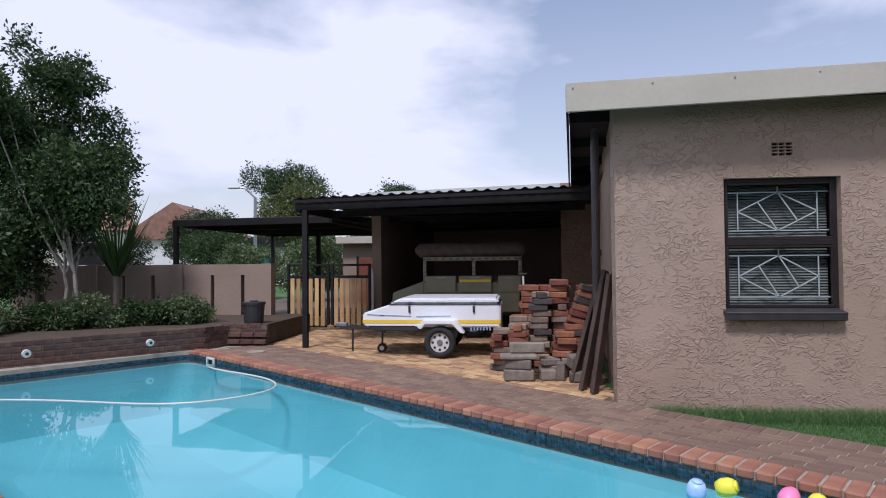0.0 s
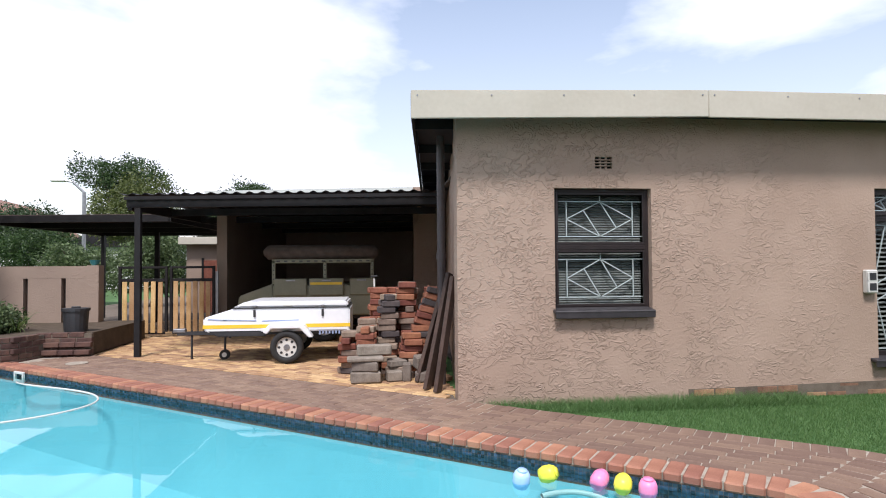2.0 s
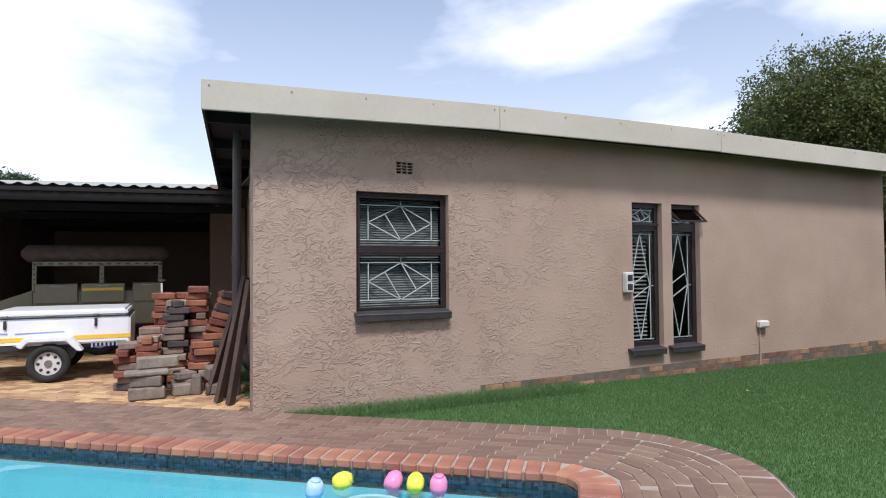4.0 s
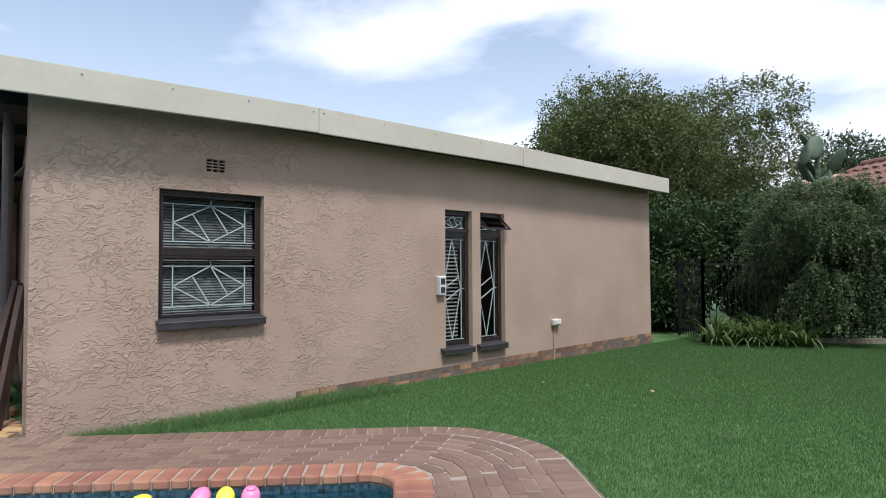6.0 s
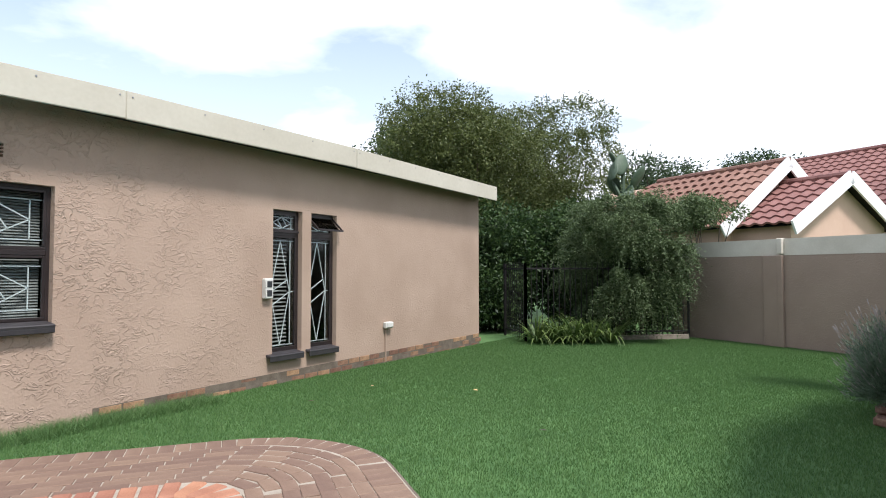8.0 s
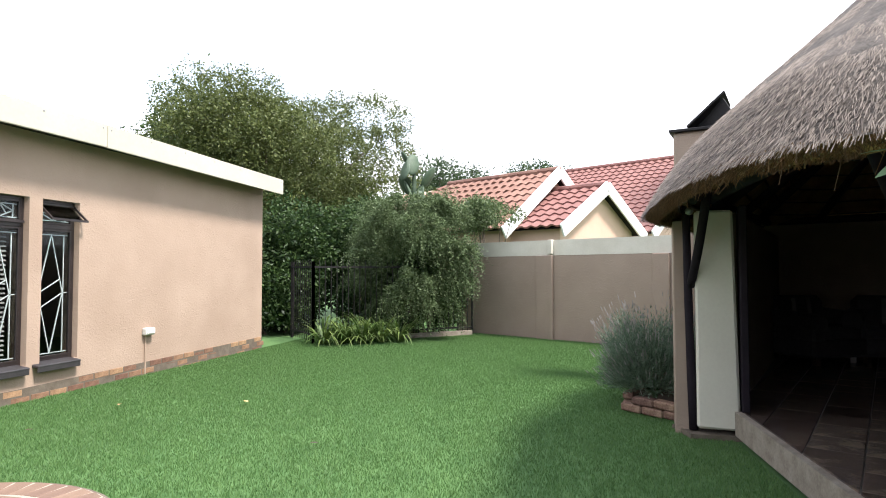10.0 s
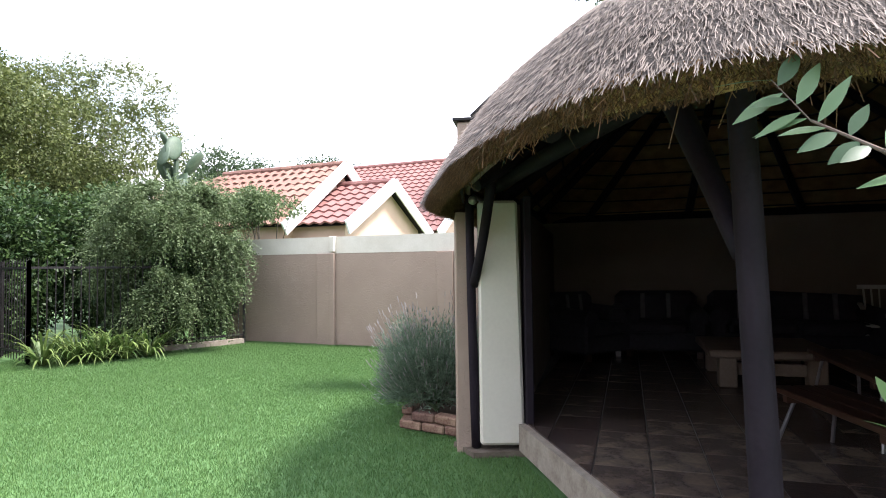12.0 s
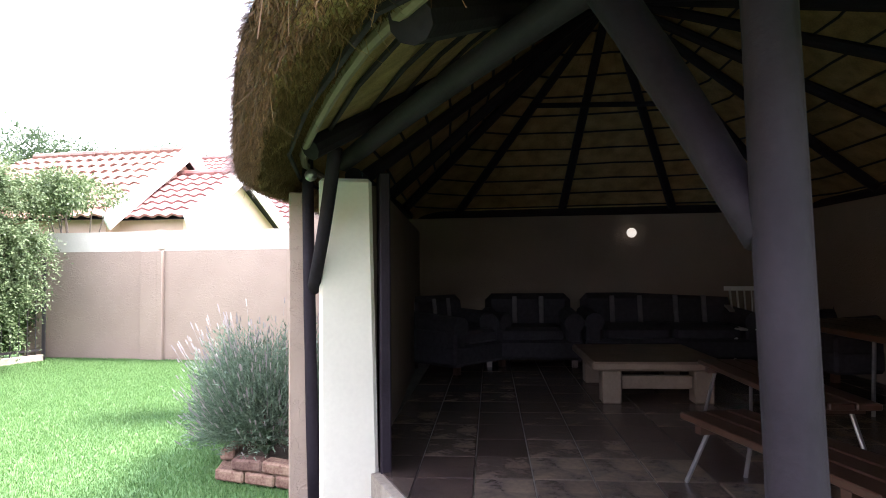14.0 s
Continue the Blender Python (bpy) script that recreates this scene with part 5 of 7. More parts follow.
lav = thing("lavender_bush", (7.3, -0.62, 0.05), "rounded grey green lavender bush with faded flower spikes", "lavender")
rl_ = random.Random(8)
v_, f_, v2_, f2_ = [], [], [], []
for k_ in range(3400):
    a_, e_ = rl_.uniform(0, 6.283), rl_.uniform(0.0, 1.0) ** 0.75 * 1.14 - 0.14
    d_ = Vector((math.cos(a_) * math.sqrt(1 - (e_ * 0.9) ** 2), math.sin(a_) * math.sqrt(1 - (e_ * 0.9) ** 2), e_ * 1.1 + 0.08))
    l_ = rl_.uniform(0.36, 0.55) * (1.15 if e_ > 0.5 else 1)
    b_ = Vector((7.36 + d_.x * 0.1, -0.63 + d_.y * 0.1, 0.12))
    tip_ = b_ + Vector((d_.x * l_ * 0.95, d_.y * l_ * 0.95, d_.z * l_ * 1.12 + 0.04))
    n2_ = 10
    for j_ in range(n2_):
        t_ = 0.42 + 0.58 * j_ / n2_
        q_ = b_.lerp(tip_, t_)
        dd_ = (d_ + Vector((rl_.gauss(0, .5), rl_.gauss(0, .5), rl_.gauss(0.3, .4)))).normalized()
        s_ = dd_.cross(Vector((rl_.gauss(0, 1), rl_.gauss(0, 1), rl_.gauss(0, 1)))).normalized() * 0.0048
        k2_ = len(v_)
        v_ += [tuple(q_ - s_), tuple(q_ + s_), tuple(q_ + dd_ * rl_.uniform(0.03, 0.055))]
        f_.append((k2_, k2_ + 1, k2_ + 2))
    if k_ % 7 == 0:
        up_ = (d_ + Vector((0, 0, 0.8))).normalized()
        q_ = tip_ + up_ * rl_.uniform(0.04, 0.11)
        s_ = up_.cross(Vector((1, .3, 0))).normalized()
        for w_, p_, q2_ in ((0.0012, tip_, q_), (0.0045, q_, q_ + up_ * rl_.uniform(0.03, 0.06))):
            k2_ = len(v2_)
            v2_ += [tuple(p_ - s_ * w_), tuple(p_ + s_ * w_), tuple(q2_ + s_ * w_ * .7), tuple(q2_ - s_ * w_ * .7)]
            f2_.append((k2_, k2_ + 1, k2_ + 2, k2_ + 3))
adopt(raw("foliage", v_, f_, M["lavender"]), lav)
adopt(raw("flower_spike", v2_, f2_, M["lav_flower"]), lav)
bm_ = bmesh.new()
for k_ in range(22):
    a_ = 6.283 * k_ / 22
    limb(bm_, (7.36 + 0.03 * math.cos(a_), -0.63 + 0.03 * math.sin(a_), 0.03), (7.36 + 0.25 * math.cos(a_), -0.63 + 0.25 * math.sin(a_), 0.42), 0.01, 0.005, 5)
part("stem", bm_, M["bark"], lav)

# a broad-leaved weed in front of the lavender
weed = thing("broadleaf_weed", (7.02, -0.60, 0.06), "small broad leaved green plant in the brick edged bed", "plant")
rw_ = random.Random(77)
wv_, wf_ = [], []
WEED_LEAVES = 13
# shrub with broad leaves at the corner of the shelter
shrub = thing("broadleaf_shrub", (2.55, -2.05, LAWN), "leafy shrub with long oval leaves beside the post", "shrub")
rs_ = random.Random(21)
LEAFM = leaf_mat("oval_leaves", (0.045, 0.085, 0.038), (0.11, 0.18, 0.085), 0.2, 0.4)


def oval_leaf(v, f, p, d, n, l, w):
    s = d.cross(n).normalized()
    n = s.cross(d)
    k = len(v)
    prof = (0, .55, .9, 1, .8, .45, 0)
    for j, wd in enumerate(prof):
        t = j / (len(prof) - 1)
        c = p + d * (l * t) - n * (0.10 * l * t * t)
        v += [tuple(c - s * wd * w + n * 0.12 * w * wd), tuple(c), tuple(c + s * wd * w + n * 0.12 * w * wd)]
    for j in range(len(prof) - 1):
        a = k + 3 * j
        f += [(a, a + 1, a + 4, a + 3), (a + 1, a + 2, a + 5, a + 4)]


tips_ = [(2.60, -0.98, 1.06), (2.58, -1.02, 0.95), (2.6, -1.5, 1.7), (2.4, -1.7, 1.5), (2.62, -1.5, 1.4), (2.6, -1.45, 1.2)]
bm_, v_, f_ = bmesh.new(), [], []
for tp_ in tips_:
    a_, b_ = Vector((2.55 + rs_.uniform(-.05, .05), -2.05 + rs_.uniform(-.05, .05), LAWN)), Vector(tp_)
    m_ = Vector((2.5, -1.8 if tp_[1] < -1.1 else -1.4, b_.z - 0.3))
    tube_bm(bm_, a_, m_, 0.012, 0.008, 6)
    tube_bm(bm_, m_, b_, 0.007, 0.003, 6)
    for k_ in range(14):
        t_ = 0.25 + 0.75 * k_ / 13
        q_ = m_.lerp(b_, t_)
        dd_ = ((b_ - m_).normalized() + Vector((rs_.gauss(0, .6), rs_.gauss(0, .6), rs_.gauss(0, .45)))).normalized()
        oval_leaf(v_, f_, q_, dd_, Vector((rs_.gauss(0, .3), rs_.gauss(0, .3), 1)), rs_.uniform(0.09, 0.125), rs_.uniform(0.014, 0.020))
for k_ in range(WEED_LEAVES):
    a_ = 2.4 * k_
    d_ = Vector((math.cos(a_) * 0.75, math.sin(a_) * 0.75, rw_.uniform(0.35, 1.1))).normalized()
    oval_leaf(wv_, wf_, Vector((7.02, -0.60, 0.06 + 0.014 * k_)), d_, Vector((0, 0, 1)), rw_.uniform(0.12, 0.20), rw_.uniform(0.030, 0.045))
adopt(raw("foliage", wv_, wf_, LEAFM, True), weed)
part("stem", T((7.02, -0.60, 0.05), (7.02, -0.60, 0.26), 0.008, 0.004, 6), M["bark"], weed)
# one long branch reaches out under the eave
stem_ = [Vector(p) for p in ((2.55, -2.05, LAWN), (2.62, -1.45, 1.25), (2.79, -1.12, 1.51), (2.89, -1.055, 1.59), (2.93, -1.0, 1.685))]
for k_, (a_, b_) in enumerate(zip(stem_, stem_[1:])):
    tube_bm(bm_, a_, b_, 0.009 - 0.0025 * k_, 0.0065 - 0.0018 * k_, 6)
out_ = Vector((0.15, 0.99, 0))
for k_ in range(20):
    t_ = 1 + 3 * (k_ + 0.4) / 19.5
    i_ = min(int(t_), 3)
    q_ = stem_[i_].lerp(stem_[i_ + 1], min(1, t_ - i_))
    dd_ = (out_ * 1.0 + Vector((rs_.gauss(0, .25), 0, rs_.uniform(-0.75, 0.05)))) if k_ % 3 else (out_ * -0.55 + Vector((rs_.gauss(0, .25), 0, 0.85)))
    oval_leaf(v_, f_, q_, dd_.normalized(), Vector((-0.75 + rs_.gauss(0, .3), rs_.gauss(0, .3), 0.7)), rs_.uniform(0.07, 0.118), rs_.uniform(0.012, 0.018))
part("stem", bm_, M["bark"], shrub)
adopt(raw("foliage", v_, f_, LEAFM, True), shrub)

# planting on the raised bed beside the pool
tree((-7.7, 9.9, 0.33), 2.2, clumps((-7.9, 9.9, 2.55), (1.55, 1.7, 1.35), 18, 41, (0.22, 0.42)) + clumps((-9.0, 9.8, 4.5), (1.5, 1.5, 1.3), 12, 42, (0.25, 0.45)), 34000, 0.085, M["leaf_b"], M["bark_pale"], "slender tree with small dark leaves above the bed", 41, 0.045, 3, fill=0.35)
tree((-9.1, 10.7, 0.33), 2.4, clumps((-9.5, 10.6, 3.3), (1.9, 1.9, 1.9), 20, 43, (0.22, 0.42)), 32000, 0.09, M["leaf_b"], M["bark"], "dark trunked leafy tree in the raised bed", 43, 0.075)
tree((-9.2, 8.6, 0.33), 1.4, clumps((-9.2, 8.7, 1.3), (1.2, 1.5, 1.0), 12, 44), 22000, 0.085, M["leaf_b"], M["bark"], "dense dark shrub filling the raised bed", 44, 0.05, 3, "shrub", "shrub")
for k_, (x_, y_) in enumerate(((-7.9, 8.0), (-7.45, 8.65), (-6.95, 9.2), (-6.35, 9.6), (-5.85, 9.95), (-8.2, 7.2))):
    tree((x_, y_, 0.33), 0.3, clumps((x_, y_, 0.52), (0.48, 0.48, 0.27), 6, 50 + k_), 5200, 0.062, M["leaf_b"] if k_ % 2 else M["leaf_c"], M["bark"], "low green hedge plant on the raised bed", 50 + k_, 0.012, 3, "hedge plant", "hedge_plant")
strappy((-5.45, 10.05, 0.33), 40, 0.5, 70, "thin grassy tuft on the raised bed", 0.010, "leaf_d")
yuc_ = strappy((-7.0, 9.85, 1.15), 120, 0.85, 71, "spiky dark yucca rosette on a short trunk", 0.022, "leaf_b", "yucca", "yucca", "yuccas", 0.35)
adopt(obj("trunk", T((-7.0, 9.85, 0.3), (-7.0, 9.85, 1.2), 0.06), M["bark"]), yuc_)


# ---------------------------------------------------------------- boundary wall, gate and carport
def slot_wall(a, b, z1):
    a, b = Vector(a), Vector(b)
    d = b - a
    n, L = 0, d.length
    t = math.atan2(d.y, d.x)
    s, gap, step = 0.0, 0.075, 0.56
    segs = []
    while s < L:
        e = min(L, s + step)
        segs.append((s, e))
        s = e + gap
    w = thing("boundary_wall", ((a.x + b.x) / 2, (a.y + b.y) / 2, 0), "taupe plastered garden wall with narrow slots", "wall", kind="structure")
    for s, e in segs:
        c = a + d * ((s + e) / 2 / L)
        part("panel", B((c.x, c.y, 0.62), (e - s, 0.16, z1 - 0.40 + 0.18), t), M["plaster_wall"], w)
        if e < L - 0.1:
            g = a + d * ((e + gap / 2) / L)
            # Near-black sheet puts the shade of the slot into colour.
            part("slot_back", B((g.x - 0.06 * -math.sin(t), g.y + 0.06, 0.62), (gap + 0.01, 0.03, z1 - 0.3), t), M["brick_and_shade"], w)
    c = (a + b) / 2
    part("top_band", B((c.x, c.y, z1 - 0.11), (L, 0.164, 0.22), t), M["plaster_wall"], w)
    part("base_band", B((c.x, c.y, 0.02), (L, 0.164, 0.24), t), M["plaster_wall"], w)
    for s in (0.08, 1.95, 3.8):
        q = a + d * (s / L)
        part("pier", B((q.x, q.y - 0.02, z1 / 2 - 0.05), (0.20, 0.24, z1 + 0.12), t), M["plaster_wall"], w)


slot_wall((-4.93, 11.75), (-10.5, 11.55), 1.36)
pot = thing("wall_lantern", (-5.0, 11.75, 1.36), "small teal glazed ornament on top of the wall", "ornament")
part("body", T((-5.02, 11.72, 1.40), (-5.02, 11.72, 1.47), 0.07, 0.09, 12), M["terracotta"], pot)
part("foot", T((-5.02, 11.70, 1.32), (-5.02, 11.70, 1.40), 0.03, 0.05, 10), M["terracotta"], pot)
binn = thing("plant_tub", (-4.52, 9.95, 0.335), "black plastic tub standing on the raised bed", "plant tub")
part("tub", T((-4.52, 9.95, 0.335), (-4.52, 9.95, 0.68), 0.16, 0.185, 18), M["bin"], binn)
part("rim", T((-4.52, 9.95, 0.66), (-4.52, 9.95, 0.70), 0.20, 0.20, 18), M["bin"], binn)
part("handle", B((-4.52, 9.95, 0.715), (0.13, 0.03, 0.03), 0, 0.006), M["bin"], binn)


def gate_leaf(x0, x1, y, label):
    g = thing("gate", ((x0 + x1) / 2, y, 0), label, "gate", "picket gates")
    for nm, c, s in (("stile", (x0 + 0.025, y, 0.72), (0.05, 0.05, 1.26)), ("stile", (x1 - 0.025, y, 0.72), (0.05, 0.05, 1.26)), ("rail", ((x0 + x1) / 2, y, 0.07), (x1 - x0 - 0.1, 0.05, 0.05)),
                     ("rail", ((x0 + x1) / 2, y, 1.08), (x1 - x0 - 0.1, 0.05, 0.06)), ("top_rail", ((x0 + x1) / 2, y, 1.325), (x1 - x0 - 0.1, 0.04, 0.045))):
        part(nm, B(c, s, 0, 0.004), M["black"], g)
    n = 6
    for k in range(n):
        x = x0 + 0.06 + (x1 - x0 - 0.12) * (k + 0.5) / n
        part("picket", B((x, y - 0.04, 0.56 + rnd.uniform(-.01, .01)), (0.085, 0.02, 0.98), 0, 0.004, ry=rnd.uniform(-.008, .008)), M["pine"], g)
    return g


gate_leaf(-4.76, -3.86, 12.12, "weathered pine picket gate in a black steel frame")
gate_leaf(-3.82, -2.98, 12.12, "weathered pine picket gate closed against its pair")
gp2_ = obj("gate_post", B((-2.95, 12.15, 0.60), (0.05, 0.05, 1.28)), M["steel"])
tagged(gp2_, "thin grey steel gate post beside the carport wall", "gate post")

structure("carport_wall_left", bar((-2.92, 12.4, 1.18), (-2.5, 17.5, 1.22), 0.2, 2.56), M["plaster_wall"], "taupe plastered side wall of the carport", "wall")
structure("carport_wall_back", B((-0.4, 17.62, 1.35), (4.6, 0.2, 2.9)), M["plaster_wall"], "plain back wall of the carport", "wall")
# Added wall; the carport's inner darkness is put into its near-black colour.
structure("carport_wall_right", B((1.72, 15.2, 1.35), (0.3, 5.2, 2.9)), M["brick_and_shade"], "added near-black wall darkening the carport behind the house", "wall")

car = thing("carport", (-1.2, 11.5, 2.3), "black steel carport with dark corrugated roof sheets", "carport")
v_, f_ = [], []
nx_ = 160
for j_, (y_, z_) in enumerate(((9.42, 2.42), (17.7, 2.62))):
    for i_ in range(nx_ + 1):
        u_ = i_ / nx_
        x_ = -3.68 + (5.30 if j_ else 4.92) * u_
        v_.append((x_, y_ - (0.25 * u_ if j_ == 0 else 0), z_ + 0.07 * u_ + 0.022 * max(-0.35, math.cos(u_ * 4.9 / 0.19 * 6.283))))
for i_ in range(nx_):
    f_.append((i_, i_ + 1, nx_ + 2 + i_, nx_ + 1 + i_))
o_ = raw("roof_sheet", v_, f_, M["dark_sheet"])
sm_ = o_.modifiers.new("thick", "SOLIDIFY")
sm_.thickness = 0.006
adopt(o_, car)
part("front_beam", bar((-3.6, 9.52, 2.285), (1.15, 9.28, 2.335), 0.07, 0.11), M["black"], car)
for y_ in (11.2, 13.0, 15.0, 17.0):
    part("purlin", bar((-3.6, y_, 2.30), (1.25, y_, 2.36), 0.05, 0.12), M["black"], car)
part("side_beam", bar((-3.56, 9.5, 2.27), (-3.45, 17.5, 2.42), 0.06, 0.16), M["black"], car)
part("post", B((-3.42, 9.46, 1.09), (0.085, 0.085, 2.26), 0, 0.004), M["black"], car)
part("gutter", bar((-3.6, 9.40, 2.36), (1.15, 9.14, 2.42), 0.04, 0.05), M["black"], car)
structure("roof_garage", bar((-3.4, 13.2, 2.83), (1.3, 13.0, 2.93), 0.5, 0.16), M["sheet"], "pale green sheet metal roof edge behind the carport", "roof")

can = thing("gate_canopy", (-5.3, 13.8, 2.3), "flat dark steel canopy behind the gate", "canopy")
part("sheet", slab([(-7.35, 12.2), (-3.72, 11.75), (-3.5, 17.0), (-7.2, 17.2)], 2.30, 2.33), M["net"], can)
for a_, b_ in (((-7.35, 12.2), (-3.72, 11.75)), ((-3.72, 11.75), (-3.5, 17.0)), ((-3.5, 17.0), (-7.2, 17.2)), ((-7.2, 17.2), (-7.35, 12.2)), ((-7.3, 13.9), (-3.65, 13.5)), ((-7.25, 15.6), (-3.6, 15.3))):
    part("beam", bar((*a_, 2.25), (*b_, 2.25), 0.06, 0.13), M["black"], can)
for x_, y_ in ((-7.3, 12.22), (-7.15, 17.1), (-5.2, 15.45)):
    part("post", B((x_, y_, 1.1), (0.10 if x_ > -7 else 0.08, 0.10, 2.24)), M["black"], can)


# white luggage trailer
def prism(profile, y0, y1, bevel=0.0):
    """A side outline (x, z) given width from y0 to y1."""
    bm = bmesh.new()
    a = [bm.verts.new((x, y0, z)) for x, z in profile]
    b = [bm.verts.new((x, y1, z)) for x, z in profile]
    n = len(profile)
    bm.faces.new(a)
    bm.faces.new(b[::-1])
    for i in range(n):
        bm.faces.new((a[i], b[i], b[(i + 1) % n], a[(i + 1) % n]))
    bmesh.ops.recalc_face_normals(bm, faces=bm.faces)
    if bevel:
        bmesh.ops.bevel(bm, geom=list(bm.edges), offset=bevel, segments=2, affect="EDGES", clamp_overlap=True)
    return bm


tr = thing("luggage_trailer", (-1.1, 9.15, -0.012), "white fibreglass luggage trailer with yellow stripe on paving", "trailer")
TY0, TY1 = 8.58, 9.72
part("body", prism([(-2.20, 0.42), (-0.30, 0.42), (-0.30, 0.30), (-0.24, 0.30), (-0.24, 0.745), (-1.84, 0.745), (-2.24, 0.62), (-2.24, 0.47)], TY0, TY1, 0.02), M["gel_white"], tr, smooth=False)
part("chassis", prism([(-2.22, 0.46), (-1.50, 0.46), (-1.40, 0.36), (-2.05, 0.36)], TY0 + 0.01, TY1 - 0.01, 0.01), M["bin"], tr, "black lower nose panel")
part("stripe", prism([(-2.243, 0.475), (-0.238, 0.475), (-0.238, 0.525), (-2.243, 0.525)], TY0 - 0.004, TY0 + 0.02), M["yellow"], tr, "yellow stripe")
part("lid", prism([(-1.86, 0.755), (-0.26, 0.755), (-0.28, 0.84), (-1.68, 0.84)], TY0 + 0.015, TY1 - 0.015, 0.025), M["gel_white"], tr, "white hinged lid")
part("seal", prism([(-1.85, 0.742), (-0.25, 0.742), (-0.25, 0.757), (-1.85, 0.757)], TY0 + 0.004, TY1 - 0.004), M["bin"], tr)
for x_ in (-1.55, -0.62):
    l_ = part("latch", B((x_, TY0 - 0.012, 0.68), (0.03, 0.02, 0.10), 0, 0.004), M["bin"], tr, "black rubber latch")
    part("catch", B((x_, TY0 - 0.006, 0.775), (0.05, 0.03, 0.03), 0, 0.005), M["steel"], l_)
part("lid_handle", B((-1.10, TY0 + 0.01, 0.785), (0.12, 0.012, 0.022), 0, 0.004), M["plastic_white"], tr)
for (x_, z_, l_, a_) in ((-2.05, 0.595, 0.25, 4), (-1.75, 0.585, 0.45, 2), (-1.2, 0.575, 0.5, -1)):
    part("decal", B((x_, TY0 - 0.003, z_), (l_, 0.006, 0.014), ry=radians(a_)), M["blue"], tr, "faded blue swoosh")
for k_ in range(7):
    part("lettering", B((-0.66 + 0.045 * k_, TY0 - 0.003, 0.40 + 0.004 * (k_ % 2)), (0.022, 0.006, 0.045 if k_ else 0.06)), M["blue"], tr)
part("mudguard", prism([(-1.36, 0.40), (-1.30, 0.475), (-0.92, 0.475), (-0.80, 0.35), (-0.74, 0.35), (-0.86, 0.53), (-1.34, 0.53), (-1.42, 0.43)], TY0 - 0.16, TY0 + 0.02, 0.01), M["gel_white"], tr, "white angular mudguard")
part("axle", T((-1.10, TY0 - 0.06, 0.225), (-1.10, TY1 + 0.06, 0.225), 0.025), M["bin"], tr)
part("underside", B((-1.2, 9.15, 0.40), (1.5, 1.0, 0.05)), M["bin"], tr)


def wheel(x, y, z, r, w, parent, side):
    bm = bmesh.new()
    prof = ((r * 0.62, -w / 2), (r * 0.92, -w / 2), (r, -w * 0.32), (r, w * 0.32), (r * 0.92, w / 2), (r * 0.62, w / 2))
    rings = [[bm.verts.new((x + a * math.cos(t), y + b, z + a * math.sin(t))) for t in [6.2832 * i / 28 for i in range(28)]] for a, b in prof]
    for p, q in zip(rings, rings[1:] + rings[:1]):
        for i in range(28):
            bm.faces.new((p[i], p[(i + 1) % 28], q[(i + 1) % 28], q[i]))
    bmesh.ops.recalc_face_normals(bm, faces=bm.faces)
    wl = part("wheel", bm, M["tyre"], parent, "black tyre on a white rim", True)
    part("rim", T((x, y - w * 0.30, z), (x, y + w * 0.3, z), r * 0.63, seg=24), M["plastic_white"], wl)
    for k in range(8):
        t = 6.2832 * k / 8
        part("rim_hole", T((x + r * .45 * math.cos(t), y + side * w * 0.31, z + r * .45 * math.sin(t)), (x + r * .45 * math.cos(t), y + side * w * 0.325, z + r * .45 * math.sin(t)), r * 0.085, seg=8), M["bin"], wl)
    part("hub", T((x, y + side * w * 0.28, z), (x, y + side * w * 0.42, z), r * 0.2, r * 0.16, 12), M["steel"], wl)


wheel(-1.10, TY0 - 0.06, 0.215, 0.225, 0.14, tr, -1)
wheel(-1.10, TY1 + 0.06, 0.215, 0.225, 0.14, tr, 1)
part("drawbar", bar((-2.0, 9.15, 0.36), (-2.75, 9.15, 0.36), 0.06, 0.05), M["bin"], tr)
part("coupling", B((-2.72, 9.15, 0.40), (0.18, 0.08, 0.06), 0, 0.01), M["steel"], tr)
part("prop_stand", T((-2.55, 9.15, -0.012), (-2.55, 9.15, 0.40), 0.016), M["bin"], tr)
jw_ = part("jockey_wheel", T((-2.05, 8.98, 0.06), (-2.05, 9.04, 0.06), 0.072, seg=16), M["tyre"], tr)
part("rim", T((-2.05, 8.975, 0.06), (-2.05, 9.045, 0.06), 0.035, seg=12), M["plastic_white"], jw_)
part("jockey_stem", T((-2.05, 9.01, 0.08), (-2.05, 9.05, 0.40), 0.016), M["bin"], tr)

# olive camping trailer behind it
ot = thing("camping_trailer", (-0.8, 11.6, -0.012), "olive drab camping trailer with lockers and rolled brown tent", "trailer")
part("body", B((-0.82, 11.7, 0.72), (1.75, 1.5, 0.55), 0, 0.02), M["olive"], ot)
part("nose_box", prism([(-2.32, 0.60), (-1.70, 0.60), (-1.70, 1.02), (-2.30, 0.80)], 11.05, 12.2, 0.02), M["olive"], ot)
for x_, w_, y_ in ((-1.38, 0.56, 10.93), (-0.75, 0.60, 10.90), (-0.13, 0.42, 10.93)):
    d_ = part("locker", B((x_, y_, 0.96), (w_, 0.06, 0.30), 0, 0.012), M["olive"], ot, "olive hinged locker door")
    part("locker_handle", B((x_, y_ - 0.035, 1.075), (0.16, 0.015, 0.025), 0, 0.004), M["steel"], d_)
part("stripe", B((-0.75, 10.866, 1.02), (0.56, 0.012, 0.045)), M["yellow"], ot, "yellow stripe")
for x_ in (-1.68, -0.78, 0.06):
    p_ = part("rack_post", B((x_, 10.98, 1.22), (0.06, 0.05, 0.42), 0, 0.004), M["olive"], ot)
    for k_ in range(4):
        part("hole", T((x_, 10.950, 1.10 + 0.08 * k_), (x_, 10.956, 1.10 + 0.08 * k_), 0.014, seg=8), M["bin"], p_)
